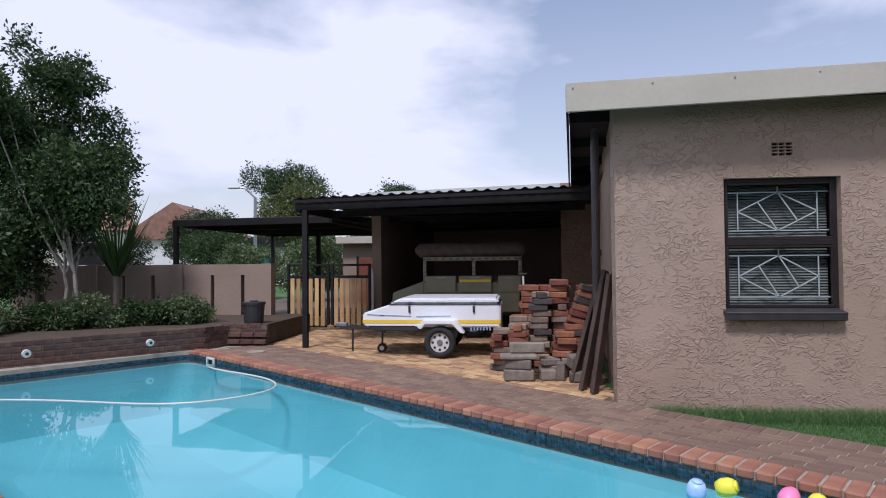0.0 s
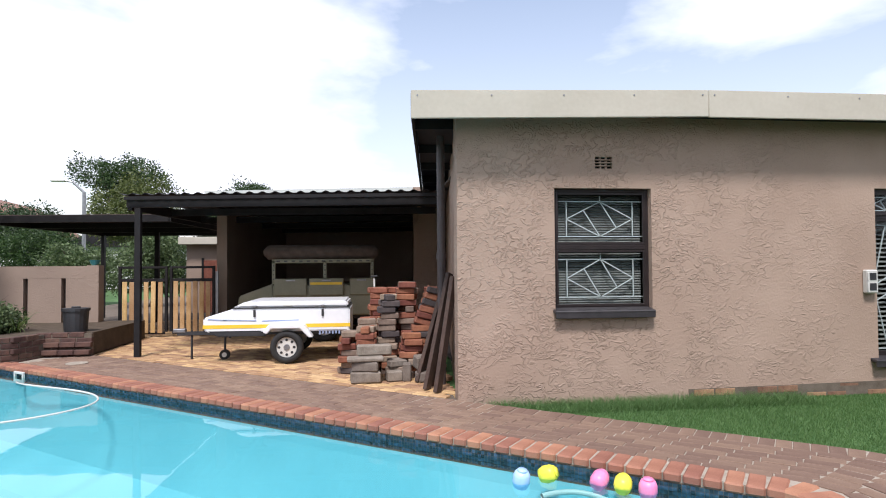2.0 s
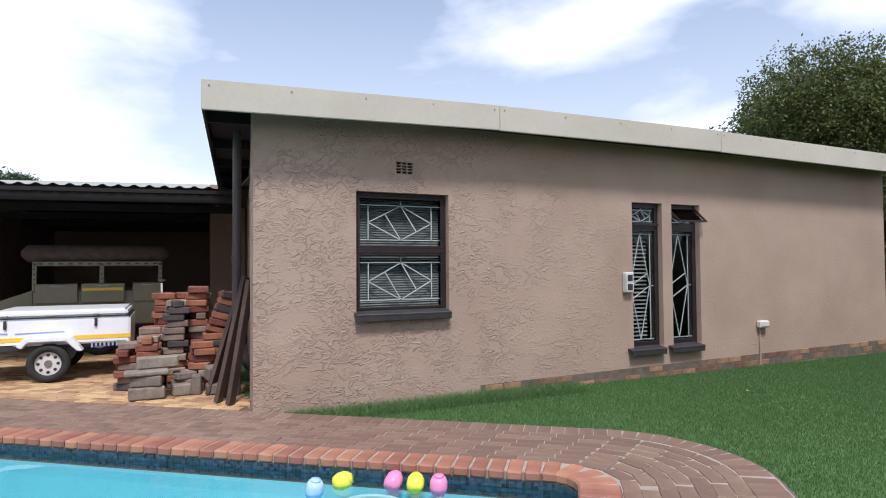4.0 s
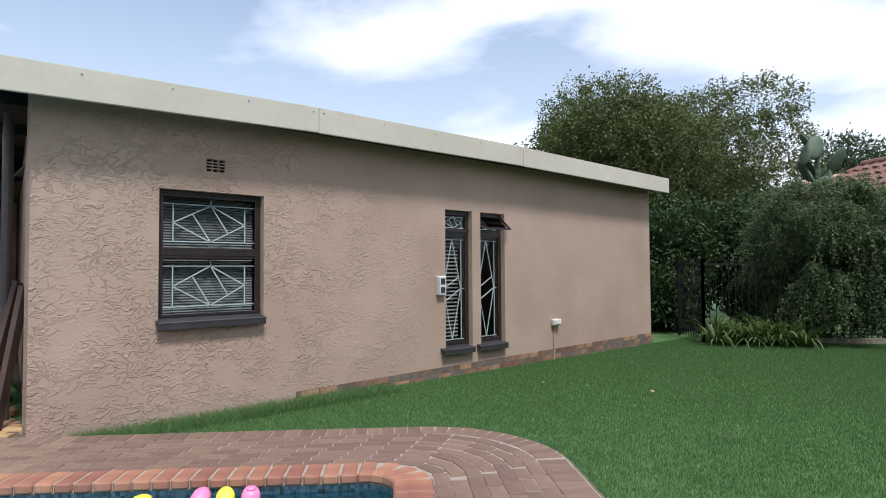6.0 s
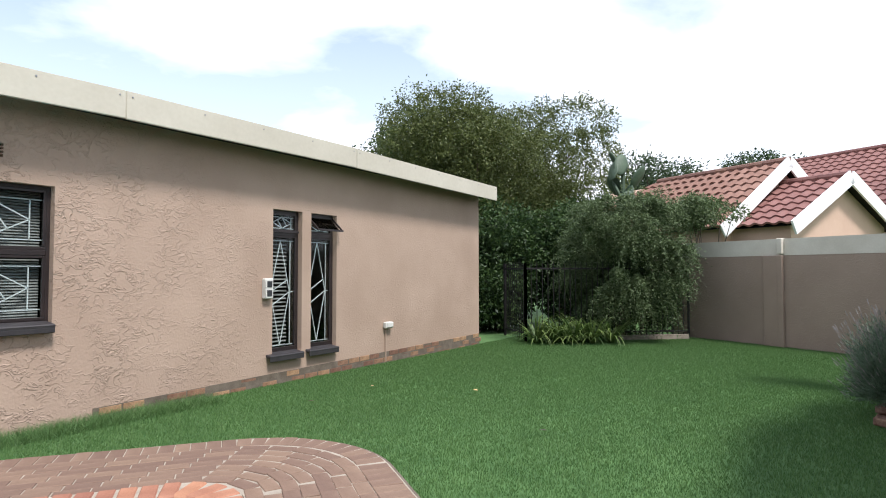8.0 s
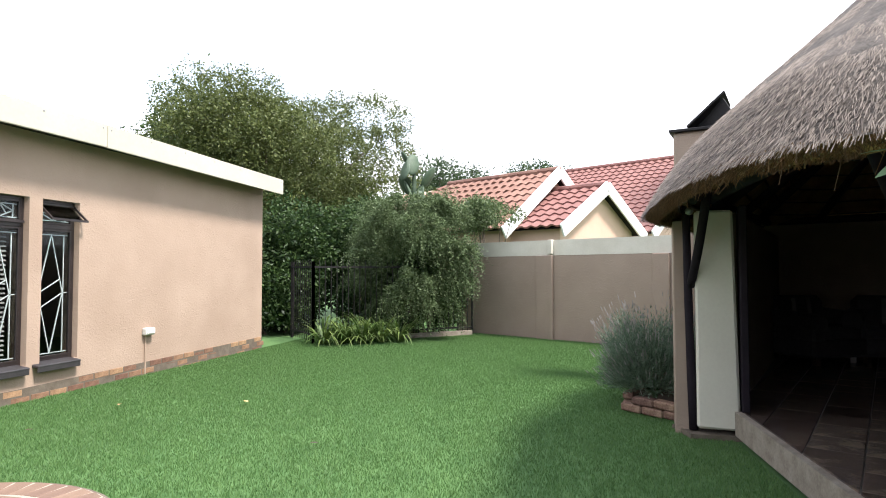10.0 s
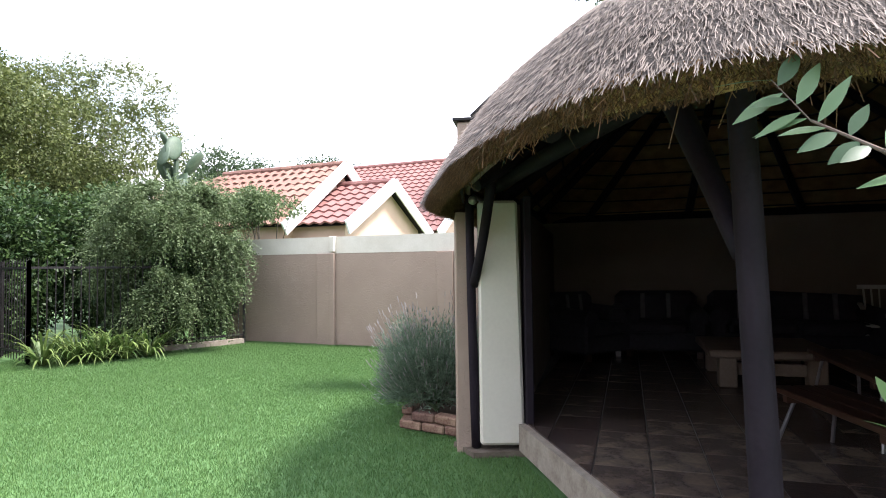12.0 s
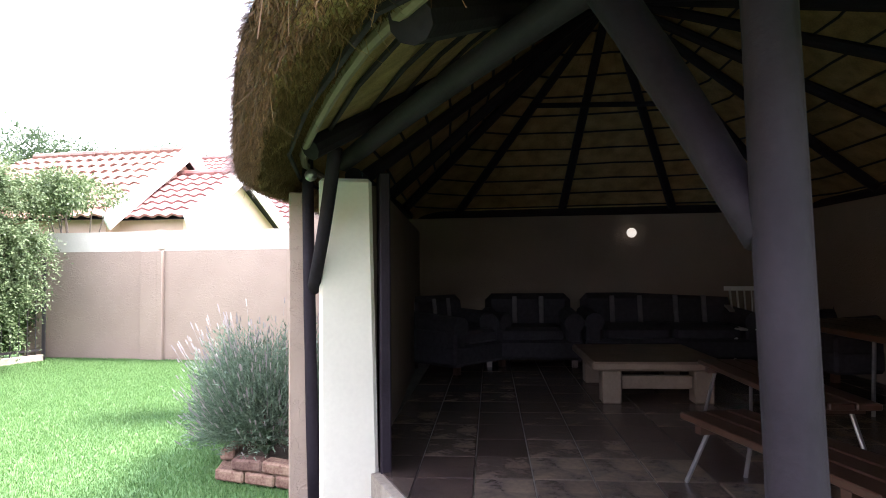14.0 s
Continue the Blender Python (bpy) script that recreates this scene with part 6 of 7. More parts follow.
rail_ = part("rack_rail", B((-0.81, 10.98, 1.42), (1.80, 0.05, 0.07), 0, 0.006), M["olive"], ot)
for k_ in range(13):
    part("hole", B((-1.6 + 0.132 * k_, 10.951, 1.42), (0.06, 0.006, 0.02)), M["bin"], rail_)
bm_ = B((-0.85, 11.65, 1.58), (2.05, 1.35, 0.26), 0, 0.09)
part("rolled_tent", bm_, M["canvas"], ot, "rolled brown canvas tent", True)
part("chassis", B((-0.8, 11.7, 0.40), (2.6, 0.9, 0.08)), M["bin"], ot)
wheel(-0.8, 10.98, 0.27, 0.29, 0.18, ot, -1)
wheel(-0.8, 12.42, 0.27, 0.29, 0.18, ot, 1)
part("drawbar", bar((-2.0, 11.7, 0.42), (-2.75, 11.7, 0.42), 0.08, 0.06), M["bin"], ot)
part("prop_stand", T((-2.6, 11.7, -0.012), (-2.6, 11.7, 0.42), 0.02), M["bin"], ot)
spade = thing("spade", (0.12, 9.75, -0.012), "spade with a pale handle leaning on the trailer", "spade")
part("shaft", T((0.12, 9.68, 0.05), (0.10, 9.78, 1.12), 0.016), M["plastic_white"], spade)
part("grip", B((0.10, 9.785, 1.16), (0.11, 0.03, 0.025), 0, 0.006), M["bin"], spade)
part("blade", B((0.12, 9.665, 0.10), (0.17, 0.012, 0.24), 0, 0.003), M["steel"], spade)


# heap of old bricks and blocks by the house corner
BK = {k: brick_mesh("old_brick", (0.222, 0.106, 0.073), M[m], 0.010) for k, m in (("r", "brick"), ("g", "brick_grey"), ("d", "brick_and_shade"), ("c", "concrete"))}
LABEL = {"r": "old red clay brick in a stacked heap", "g": "grey mortar covered brick in a stacked heap", "d": "dark fired brick in a stacked heap", "c": "small concrete brick in a stacked heap"}


def loose(kind, m):
    o = new("brick", BK[kind])
    o.matrix_basis = m
    return tagged(o, LABEL[kind], "brick", "heap of bricks")


rk_ = random.Random(17)


def stack(x, y, n, kinds, wide=2, deep=2, turn=0.0, lean=0.0, z0=-0.012):
    """A rough stack of bricks, n courses high."""
    for r in range(n):
        along = r % 2 == 0
        for i in range(wide):
            for j in range(deep):
                k = rk_.choice(kinds)
                if along:
                    dx, dy, t = (i - (wide - 1) / 2) * 0.235, (j - (deep - 1) / 2) * 0.118, 0
                else:
                    dx, dy, t = (i - (wide - 1) / 2) * 0.235 + (j - 0.5) * 0.0, (j - (deep - 1) / 2) * 0.118, rk_.choice((0, 0, 4))
                loose(k, pose(x + dx + lean * r + rk_.uniform(-.035, .035), y + dy + rk_.uniform(-.03, .03), z0 + 0.038 + 0.0755 * r, rk_.uniform(-1.5, 1.5), rk_.uniform(-1.5, 1.5), math.degrees(turn) + t + rk_.choice((0, 0, 0, 90, 12, -14)) + rk_.uniform(-9, 9)))


stack(-0.22, 7.62, 7, "rrgd", 1, 2)
stack(0.02, 7.42, 8, "ggrr", 1, 3)
stack(0.03, 7.75, 9, "rg", 1, 3)
stack(0.28, 7.62, 13, "ddgr", 1, 3, 0.05)
stack(0.52, 7.72, 15, "rrg", 1, 3)
stack(0.28, 7.98, 14, "r", 2, 2)
stack(0.55, 7.32, 7, "rgr", 1, 2)
stack(0.80, 7.85, 14, "rr", 1, 3, 0.1, 0.006)
stack(0.36, 7.20, 3, "cg", 1, 2, 0.1)


for r_ in range(14):
    for k_ in range(2):
        loose(rk_.choice("rrrd"), pose(0.60 + 0.010 * r_ + 0.022 * max(0, r_ - 7), 7.36 + 0.12 * k_ + rk_.uniform(-.02, .02), 0.03 + 0.0755 * r_, 0, 16 + rk_.uniform(-3, 3) if r_ > 7 else 0, rk_.uniform(-10, 10)))


def block(at, s, turn, label, m="concrete", tilt=0.0):
    o = obj("concrete_block", B((0, 0, 0), s, 0, 0.014), M[m])
    o.matrix_basis = pose(*at, tilt, 0, turn)
    return tagged(o, label, "concrete block", "concrete blocks")


block((0.0, 6.98, 0.055), (0.34, 0.19, 0.125), 5, "grey concrete block at the foot of the heap")
block((0.0, 6.98, 0.175), (0.30, 0.17, 0.11), -6, "grey concrete block lying on another block")
block((0.0, 6.98, 0.258), (0.42, 0.20, 0.05), 4, "pale concrete slab on top of two blocks")
block((0.10, 7.10, 0.345), (0.40, 0.13, 0.12), 7, "mossy grey concrete lintel piece on the heap")
block((0.33, 7.02, 0.05), (0.18, 0.14, 0.12), 12, "rounded lump of concrete beside the heap")
block((0.48, 7.02, 0.09), (0.10, 0.14, 0.21), -5, "concrete brick standing on end")
block((0.70, 6.94, 0.045), (0.26, 0.15, 0.115), 2, "grey concrete block lying on the paving")
block((0.66, 7.10, 0.19), (0.18, 0.14, 0.15), 20, "broken concrete piece leaning on bricks", tilt=12)
for k_, (x_, y_, top_, tp_, w_, a_) in enumerate(((0.66, 6.46, 1.24, 0.94, 0.11, 24), (0.71, 6.66, 1.16, 0.955, 0.10, 14), (0.60, 6.90, 0.98, 0.90, 0.12, 30), (0.76, 6.30, 1.20, 0.97, 0.13, 18))):
    d_ = Vector((tp_ - x_, 0.18, top_ + 0.012))
    bm_ = bmesh.new()
    bmesh.ops.create_cube(bm_, size=1.0, matrix=Matrix.Translation(Vector((x_, y_, -0.012)) + d_ / 2) @ d_.to_track_quat("Z", "Y").to_matrix().to_4x4() @ pose(0, 0, 0, 0, 0, a_) @ Matrix.Diagonal((0.045, w_, d_.length, 1)))
    bmesh.ops.bevel(bm_, geom=list(bm_.edges), offset=0.004, segments=1, affect="EDGES")
    tagged(obj("plank", bm_, M["plank"]), "dark old plank leaning on the house wall", "plank", "leaning planks")


# ---------------------------------------------------------------- fence, garden wall and neighbours
def palisade(a, b, label, h=1.50):
    a, b = Vector(a), Vector(b)
    d = b - a
    fn = thing("steel_fence", ((a.x + b.x) / 2, (a.y + b.y) / 2, LAWN), label, "fence", "steel fence panels")
    for z in (0.10, h - 0.10):
        part("rail", bar((a.x, a.y, z), (b.x, b.y, z), 0.02, 0.035), M["black"], fn)
    n = int(d.length / 0.115)
    me = bpy.data.meshes.new("baluster")
    bm = T((0, 0, 0), (0, 0, h - LAWN - 0.05), 0.0085, seg=6)
    tube_bm(bm, (0, 0, h - LAWN - 0.05), (0, 0, h - LAWN + 0.03), 0.011, 0.001, 6)
    bm.to_mesh(me)
    bm.free()
    me.materials.append(M["black"])
    iv = fn.matrix_world.inverted()
    for k in range(n + 1):
        q = a + d * (k / n)
        piece("baluster", me, fn, iv @ pose(q.x, q.y, LAWN + 0.02))
    for q in (a, b):
        part("post", B((q.x, q.y, (h + LAWN) / 2), (0.045, 0.045, h - LAWN + 0.02)), M["black"], fn)


palisade((11.40, 5.24), (12.25, 6.15), "black steel palisade fence panel beside the house")
palisade((11.40, 5.24), (13.75, 2.62), "black steel palisade fence in front of the shrub")
structure("kerb", bar((12.6, 3.86, -0.02), (13.7, 2.64, -0.02), 0.14, 0.10), M["concrete"], "pale concrete kerb under the fence", "kerb")

WA, WB = Vector((14.35, 3.05)), Vector((11.9, -1.75))
gw = structure("garden_wall", bar((WA.x, WA.y, 0.78), (WB.x, WB.y, 0.78), 0.18, 1.70), M["plaster_wall"], "taupe plastered boundary wall with a cream top band", "wall")
gd_ = (WB - WA).normalized()
gn_ = Vector((gd_.y, -gd_.x))
if gn_.x > 0:
    gn_ = -gn_
part("top_band", bar((WA.x, WA.y, 1.785), (WB.x, WB.y, 1.785), 0.19, 0.31), M["coping_cream"], gw, "cream painted top band")
for s_ in (2.33, 2.52, 4.77):
    q_ = WA + gd_ * s_ + gn_ * 0.10
    part("pilaster", B((q_.x, q_.y, 0.78), (0.30 if s_ != 2.52 else 0.10, 0.10 if s_ != 2.52 else 0.13, 1.70), math.atan2(gd_.y, gd_.x), 0.01), M["plaster_wall"], gw)
    if s_ == 2.52:
        part("pilaster_cap", B((q_.x, q_.y, 1.80), (0.10, 0.14, 0.29), math.atan2(gd_.y, gd_.x), 0.01), M["coping_cream"], gw)
wall_run("garden_wall_side", WB, (9.4, -9.0), 0.18, -0.1, 1.95, M["plaster_wall"], "taupe boundary wall behind the thatched shelter")
# Two walls added out of view to cut the skylight.
wall_run("garden_wall_south", (9.4, -9.0), (-11.5, -9.0), 0.18, -0.1, 1.95, M["plaster_wall"], "taupe wall added out of view to cut light from the south")
wall_run("garden_wall_west", (-11.5, -9.0), (-11.5, 11.6), 0.18, -0.1, 1.95, M["plaster_wall"], "taupe wall added out of view beyond the pool to cut light")

# Added unseen wall; keeps light from entering the shelter's west side.
wall_run("lapa_wall_west", (3.02, -4.5), (3.52, -1.85), 0.20, -0.1, 2.0, M["lapa_wall"], "unseen taupe wall added to keep light out of the shelter")

NA, NB = Vector((0.475, 0.878, 0)).normalized(), Vector((0.878, -0.475, 0)).normalized()


def tiled_plane(name, eave0, eave1, ridge0, ridge1, m, parent, tile=0.30, row=0.33):
    """A roof slope of rolled tiles in overlapping courses."""
    e0, e1, r0, r1 = map(Vector, (eave0, eave1, ridge0, ridge1))
    rows = max(2, int((r0 - e0).length / row))
    nrm = (e1 - e0).cross(r0 - e0).normalized()
    if nrm.z < 0:
        nrm = -nrm
    under = bmesh.new()
    under.faces.new([under.verts.new(p - nrm * 0.06) for p in (e0, e1, r1, r0)])
    slope = part(name, under, M["black"], parent)
    for r in range(rows):
        v, f = [], []
        t0, t1 = r / rows, (r + 1.08) / rows
        cols = max(2, int((e1.lerp(r1, t0) - e0.lerp(r0, t0)).length / tile)) * 6
        k = len(v)
        for t, up in ((t0, 0.055), (t1, 0.012)):
            a, b = e0.lerp(r0, min(t, 1)), e1.lerp(r1, min(t, 1))
            for c in range(cols + 1):
                ph = (c % 6) / 6 * 6.2832
                v.append(tuple(a.lerp(b, c / cols) + nrm * (up + 0.028 * math.cos(ph))))
        for c in range(cols + 1):
            p = Vector(v[k + c]) - nrm * 0.05
            v.append(tuple(p))
        w = cols + 1
        for c in range(cols):
            f.append((k + c, k + c + 1, k + w + c + 1, k + w + c))
            f.append((k + 2 * w + c, k + 2 * w + c + 1, k + c + 1, k + c))
        adopt(raw("tile_course", v, f, m), slope)
    return slope


def gable_house(apex, half, rise, length, m, label, wall_m, hip=0.0, back=0.0):
    """A house whose ridge runs along NA from the gable at apex."""
    ap = Vector(apex)
    h = thing("neighbour_house", (ap.x, ap.y, 0), label, "house")
    far = ap + NA * (length - hip)
    e0, f0 = ap - NB * half - Vector((0, 0, rise)), ap + NB * half - Vector((0, 0, rise))
    e1, f1 = e0 + NA * length, f0 + NA * length
    tiled_plane("roof_slope", e0 - NA * 0.25, e1, ap - NA * 0.25, far, m, h)
    tiled_plane("roof_slope", f0 - NA * 0.25, f1, ap - NA * 0.25, far, m, h)
    if hip:
        tiled_plane("roof_hip", e1, f1, far, far + NA * 0.01, m, h)
    rc = bmesh.new()
    q0 = ap - NA * 0.27
    n = int((far - q0).length / 0.36)
    for k in range(n):
        a, b = q0.lerp(far, k / n), q0.lerp(far, (k + 1.05) / n)
        tube_bm(rc, a + Vector((0, 0, 0.03)), b + Vector((0, 0, 0.045)), 0.10, 0.085, 8)
    part("ridge_tile", rc, m, h)
    tri = bmesh.new()
    i0, i1 = e0 + NB * 0.25, f0 - NB * 0.25
    vs = [tri.verts.new(p) for p in (Vector((i0.x, i0.y, -0.1)), Vector((i1.x, i1.y, -0.1)), i1 + Vector((0, 0, 0.05)), ap - Vector((0, 0, 0.12)), i0 + Vector((0, 0, 0.05)))]
    tri.faces.new(vs)
    ex = bmesh.ops.extrude_face_region(tri, geom=list(tri.faces))
    bmesh.ops.translate(tri, vec=NA * (length - 0.3), verts=[g for g in ex["geom"] if isinstance(g, bmesh.types.BMVert)])
    bmesh.ops.recalc_face_normals(tri, faces=tri.faces)
    part("wall", tri, wall_m, h)
    for e in (e0, f0):
        o = (e - ap).normalized() * 0.12
        part("barge_board", bar(ap - NA * 0.30 + Vector((0, 0, -0.04)), e + o - NA * 0.30 + Vector((0, 0, -0.06)), 0.05, 0.34), M["white"], h, "white barge board")
    return h


gable_house((18.4, -0.08, 3.71), 2.3, 1.26, 3.6, M["roof_tile"], "peach neighbouring house wing with red tiled gable roof", M["peach"])
gable_house((19.12, 1.27, 4.32), 2.7, 1.87, 6.8, M["roof_tile_o"], "neighbouring house with weathered orange tiled roof", M["peach"], 2.6)
gable_house((25.4, -3.9, 5.75), 5.0, 3.2, 6.0, M["roof_tile"], "larger neighbouring house with bright red tiled roof", M["peach"])


def far_house(at, s, roof_h, turn, wall_m, roof_m, label, windows=2):
    h = thing("far_house", at, label, "house", rz=0)
    c, sn = math.cos(turn), math.sin(turn)
    R = Matrix.Translation(at) @ Matrix.Rotation(turn, 4, "Z")
    bm = box_bm(bmesh.new(), (0, 0, s[2] / 2), s)
    bmesh.ops.transform(bm, matrix=R, verts=bm.verts)
    part("wall", bm, wall_m, h)
    bm = bmesh.new()
    a, b, z = s[0] / 2 + 0.3, s[1] / 2 + 0.3, s[2]
    vs = [bm.verts.new(p) for p in ((-a, -b, z), (a, -b, z), (a, b, z), (-a, b, z), (-a, 0, z + roof_h), (a, 0, z + roof_h))]
    for f in ((0, 1, 5, 4), (2, 3, 4, 5), (0, 4, 3), (1, 2, 5), (3, 2, 1, 0)):
        bm.faces.new([vs[i] for i in f])
    bmesh.ops.recalc_face_normals(bm, faces=bm.faces)
    bmesh.ops.transform(bm, matrix=R, verts=bm.verts)
    part("roof", bm, roof_m, h)
    for k in range(windows):
        x = -s[0] / 2 + s[0] * (k + 0.5) / windows
        bm = box_bm(bmesh.new(), (x, -s[1] / 2 - 0.02, s[2] * 0.62), (1.5, 0.06, 1.1))
        bmesh.ops.transform(bm, matrix=R, verts=bm.verts)
        w = part("window", bm, M["black"], h)
        bm = box_bm(bmesh.new(), (x, -s[1] / 2 - 0.06, s[2] * 0.62 - 0.6), (1.7, 0.1, 0.08))
        bmesh.ops.transform(bm, matrix=R, verts=bm.verts)
        part("sill", bm, M["white"], w)
    return h


BROWN_TILE = mat("brown_tile_roof", (0.20, 0.10, 0.07), (0.30, 0.17, 0.12), 3, 30, 0.8, 0.3)
far_house((-26, 29, 0), (10, 7, 3.2), 2.0, radians(35), M["coping_cream"], BROWN_TILE, "pale double fronted house behind the trees", 3)
far_house((-24.5, 44, 0), (9, 7, 3.2), 2.6, radians(100), M["white"], BROWN_TILE, "white gabled house with brown tiled roof far off", 2)
far_house((-15.5, 42, 0), (5, 7, 2.6), 1.9, radians(95), M["white"], M["dark_sheet"], "white gabled house beyond the gate", 1)
gb_ = thing("outbuilding", (-4.0, 19.5, 0), "taupe outbuilding with cream roof edge and red door", "outbuilding")
part("wall", B((-3.95, 19.6, 1.0), (3.0, 2.0, 2.2)), M["plaster_wall"], gb_)
part("roof_edge", B((-3.95, 19.5, 2.10), (3.3, 2.4, 0.22), 0, 0.01), M["fascia"], gb_, "cream roof edge")
d_ = part("door", B((-4.55, 18.58, 0.75), (0.8, 0.06, 1.55), 0, 0.006), M["brick"], gb_, "red brown wooden door")
part("door_frame", B((-4.97, 18.57, 0.78), (0.06, 0.08, 1.62)), M["black"], d_)

lampp = thing("street_lamp", (-12.0, 26.7, 0), "tall grey street lamp with curved arm and flat head", "street lamp")
part("pole", T((-12.0, 26.7, -0.05), (-12.0, 26.7, 4.5), 0.09, 0.07), M["steel"], lampp)
part("arm", T((-12.0, 26.7, 4.48), (-12.45, 26.65, 4.93), 0.05, 0.04, 8), M["steel"], lampp)
part("arm", T((-12.44, 26.65, 4.92), (-12.75, 26.6, 4.98), 0.04, 0.04, 8), M["steel"], lampp)
part("head", B((-12.98, 26.6, 4.96), (0.55, 0.22, 0.10), 0, 0.03), M["plastic_white"], lampp)

FAR = [((-17, 43, 0), (-17, 43, 7.3), (2.6, 2.6, 1.9), "leaf_b", "round dense dark tree far beyond the carport"), ((-13.5, 36, 0), (-13.5, 36, 4.4), (2.6, 2.6, 2.0), "leaf_a", "olive green tree beyond the gate"),
       ((-9.5, 39, 0), (-9.5, 39, 4.6), (2.6, 2.6, 2.2), "leaf_far", "feathery grey green tree beyond the carport"), ((-18.2, 33, 0), (-18.2, 33, 2.9), (2.2, 2.2, 1.7), "leaf_far", "grey green tree in the street"),
       ((-15.0, 29, 0), (-15.0, 29, 2.0), (1.9, 1.9, 1.3), "leaf_b", "dark tree behind the canopy"), ((-10.7, 58, 0), (-10.7, 58, 7.6), (1.7, 1.7, 1.5), "leaf_b", "far small round tree"),
       ((-7.6, 22, 0), (-7.6, 22, 1.3), (1.3, 1.3, 1.3), "leaf_c", "light green bush behind the gate"), ((-22.5, 31, 0), (-22.5, 31, 2.2), (2.2, 2.2, 1.6), "leaf_far", "green tree in front of the pale house"),
       ((-11.0, 24, 0), (-11.0, 24, 1.2), (1.5, 1.2, 0.9), "leaf_c", "fresh green hedge bush by the street")]
for k_, (at_, c_, r_, m_, l_) in enumerate(FAR):
    tree(at_, c_[2] * 0.8, clumps(c_, r_, 14, 80 + k_), 12000, 0.12 if at_[1] < 32 else 0.18, M[m_], M["bark"], l_, 80 + k_, 0.11)


# ---------------------------------------------------------------- furniture in the shelter
FA = math.degrees(TA) - 90       # local -y looks back at the garden


def place(th, at, rz):
    bpy.context.view_layer.update()
    th.matrix_world = pose(*at, 0, 0, rz)
    bpy.context.view_layer.update()


def armchair(w, seats, at, rz, label):
    s = thing("sofa" if seats > 1 else "armchair", (0, 0, 0), label, "sofa" if seats > 1 else "armchair")
    part("base", B((0, 0, 0.20), (w, 0.80, 0.22), 0, 0.03), M["sofa"], s)
    bk = B((0, 0.36, 0.55), (w - 0.1, 0.20, 0.52), 0, 0.08, rx=radians(-8))
    part("backrest", bk, M["sofa"], s)
    for sx in (-1, 1):
        part("armrest", T((sx * (w / 2 - 0.10), -0.40, 0.50), (sx * (w / 2 - 0.10), 0.36, 0.54), 0.11, seg=14), M["sofa"], s)
        part("arm_side", B((sx * (w / 2 - 0.10), -0.02, 0.28), (0.18, 0.74, 0.40), 0, 0.03), M["sofa"], s)
    cw = (w - 0.42) / seats
    for k in range(seats):
        x = -w / 2 + 0.21 + cw * (k + 0.5)
        part("seat_cushion", B((x, -0.06, 0.37), (cw - 0.02, 0.62, 0.16), 0, 0.04), M["sofa"], s)
        for d in (-0.22, 0.22):
            part("fabric_stripe", B((x + d * cw, 0.247, 0.57), (0.06, 0.02, 0.42), 0, 0.006, rx=radians(-8)), M["sofa_pale"], s)
    for sx in (-1, 1):
        for sy in (-1, 1):
            part("foot", B((sx * (w / 2 - 0.1), sy * 0.33, 0.045), (0.06, 0.06, 0.09)), M["table"], s)
    place(s, at, rz)
    return s


armchair(1.16, 1, (9.38, -3.66, FLOOR), FA, "dark striped fabric armchair against the back wall")
armchair(1.95, 2, (8.87, -5.17, FLOOR), FA, "dark striped two seat sofa against the back wall")
armchair(1.0, 1, (7.55, -6.25, FLOOR), FA - 80, "dark fabric armchair against the far wall")
armchair(0.95, 1, (9.35, -2.75, FLOOR), FA + 50, "dark armchair in the corner of the shelter")

lt = thing("coffee_table", (0, 0, 0), "low coffee table of pale thick wood", "coffee table")
part("tabletop", B((0, 0, 0.315), (1.08, 1.22, 0.075), 0, 0.018), M["sleeper"], lt)
for sx in (-1, 1):
    for sy in (-1, 1):
        part("leg", B((sx * 0.37, sy * 0.46, 0.139), (0.16, 0.16, 0.277), 0, 0.012), M["sleeper"], lt)
part("stretcher", B((0, -0.46, 0.17), (0.58, 0.06, 0.11), 0, 0.006), M["sleeper"], lt)
part("stretcher", B((0, 0.46, 0.17), (0.58, 0.06, 0.11), 0, 0.006), M["sleeper"], lt)
place(lt, (7.50, -3.87, FLOOR), FA)

pc = thing("plastic_chair", (0, 0, 0), "white plastic garden chair with slatted back", "chair")
part("seat", B((0, 0, 0.42), (0.44, 0.42, 0.03), 0, 0.01), M["plastic_white"], pc)
for sx in (-1, 1):
    for sy in (-1, 1):
        part("leg", T((sx * 0.23, sy * 0.22, 0), (sx * 0.19, sy * 0.19, 0.42), 0.022, seg=8), M["plastic_white"], pc)
    part("armrest", bar((sx * 0.23, -0.2, 0.62), (sx * 0.21, 0.22, 0.66), 0.05, 0.02), M["plastic_white"], pc)
for k_ in range(5):
    part("back_slat", bar((-0.14 + 0.07 * k_, 0.21, 0.44), (-0.16 + 0.08 * k_, 0.30, 0.86), 0.012, 0.035), M["plastic_white"], pc)
part("back_rail", bar((-0.22, 0.30, 0.86), (0.22, 0.30, 0.86), 0.03, 0.05), M["plastic_white"], pc)
place(pc, (8.35, -5.95, FLOOR), FA - 10)


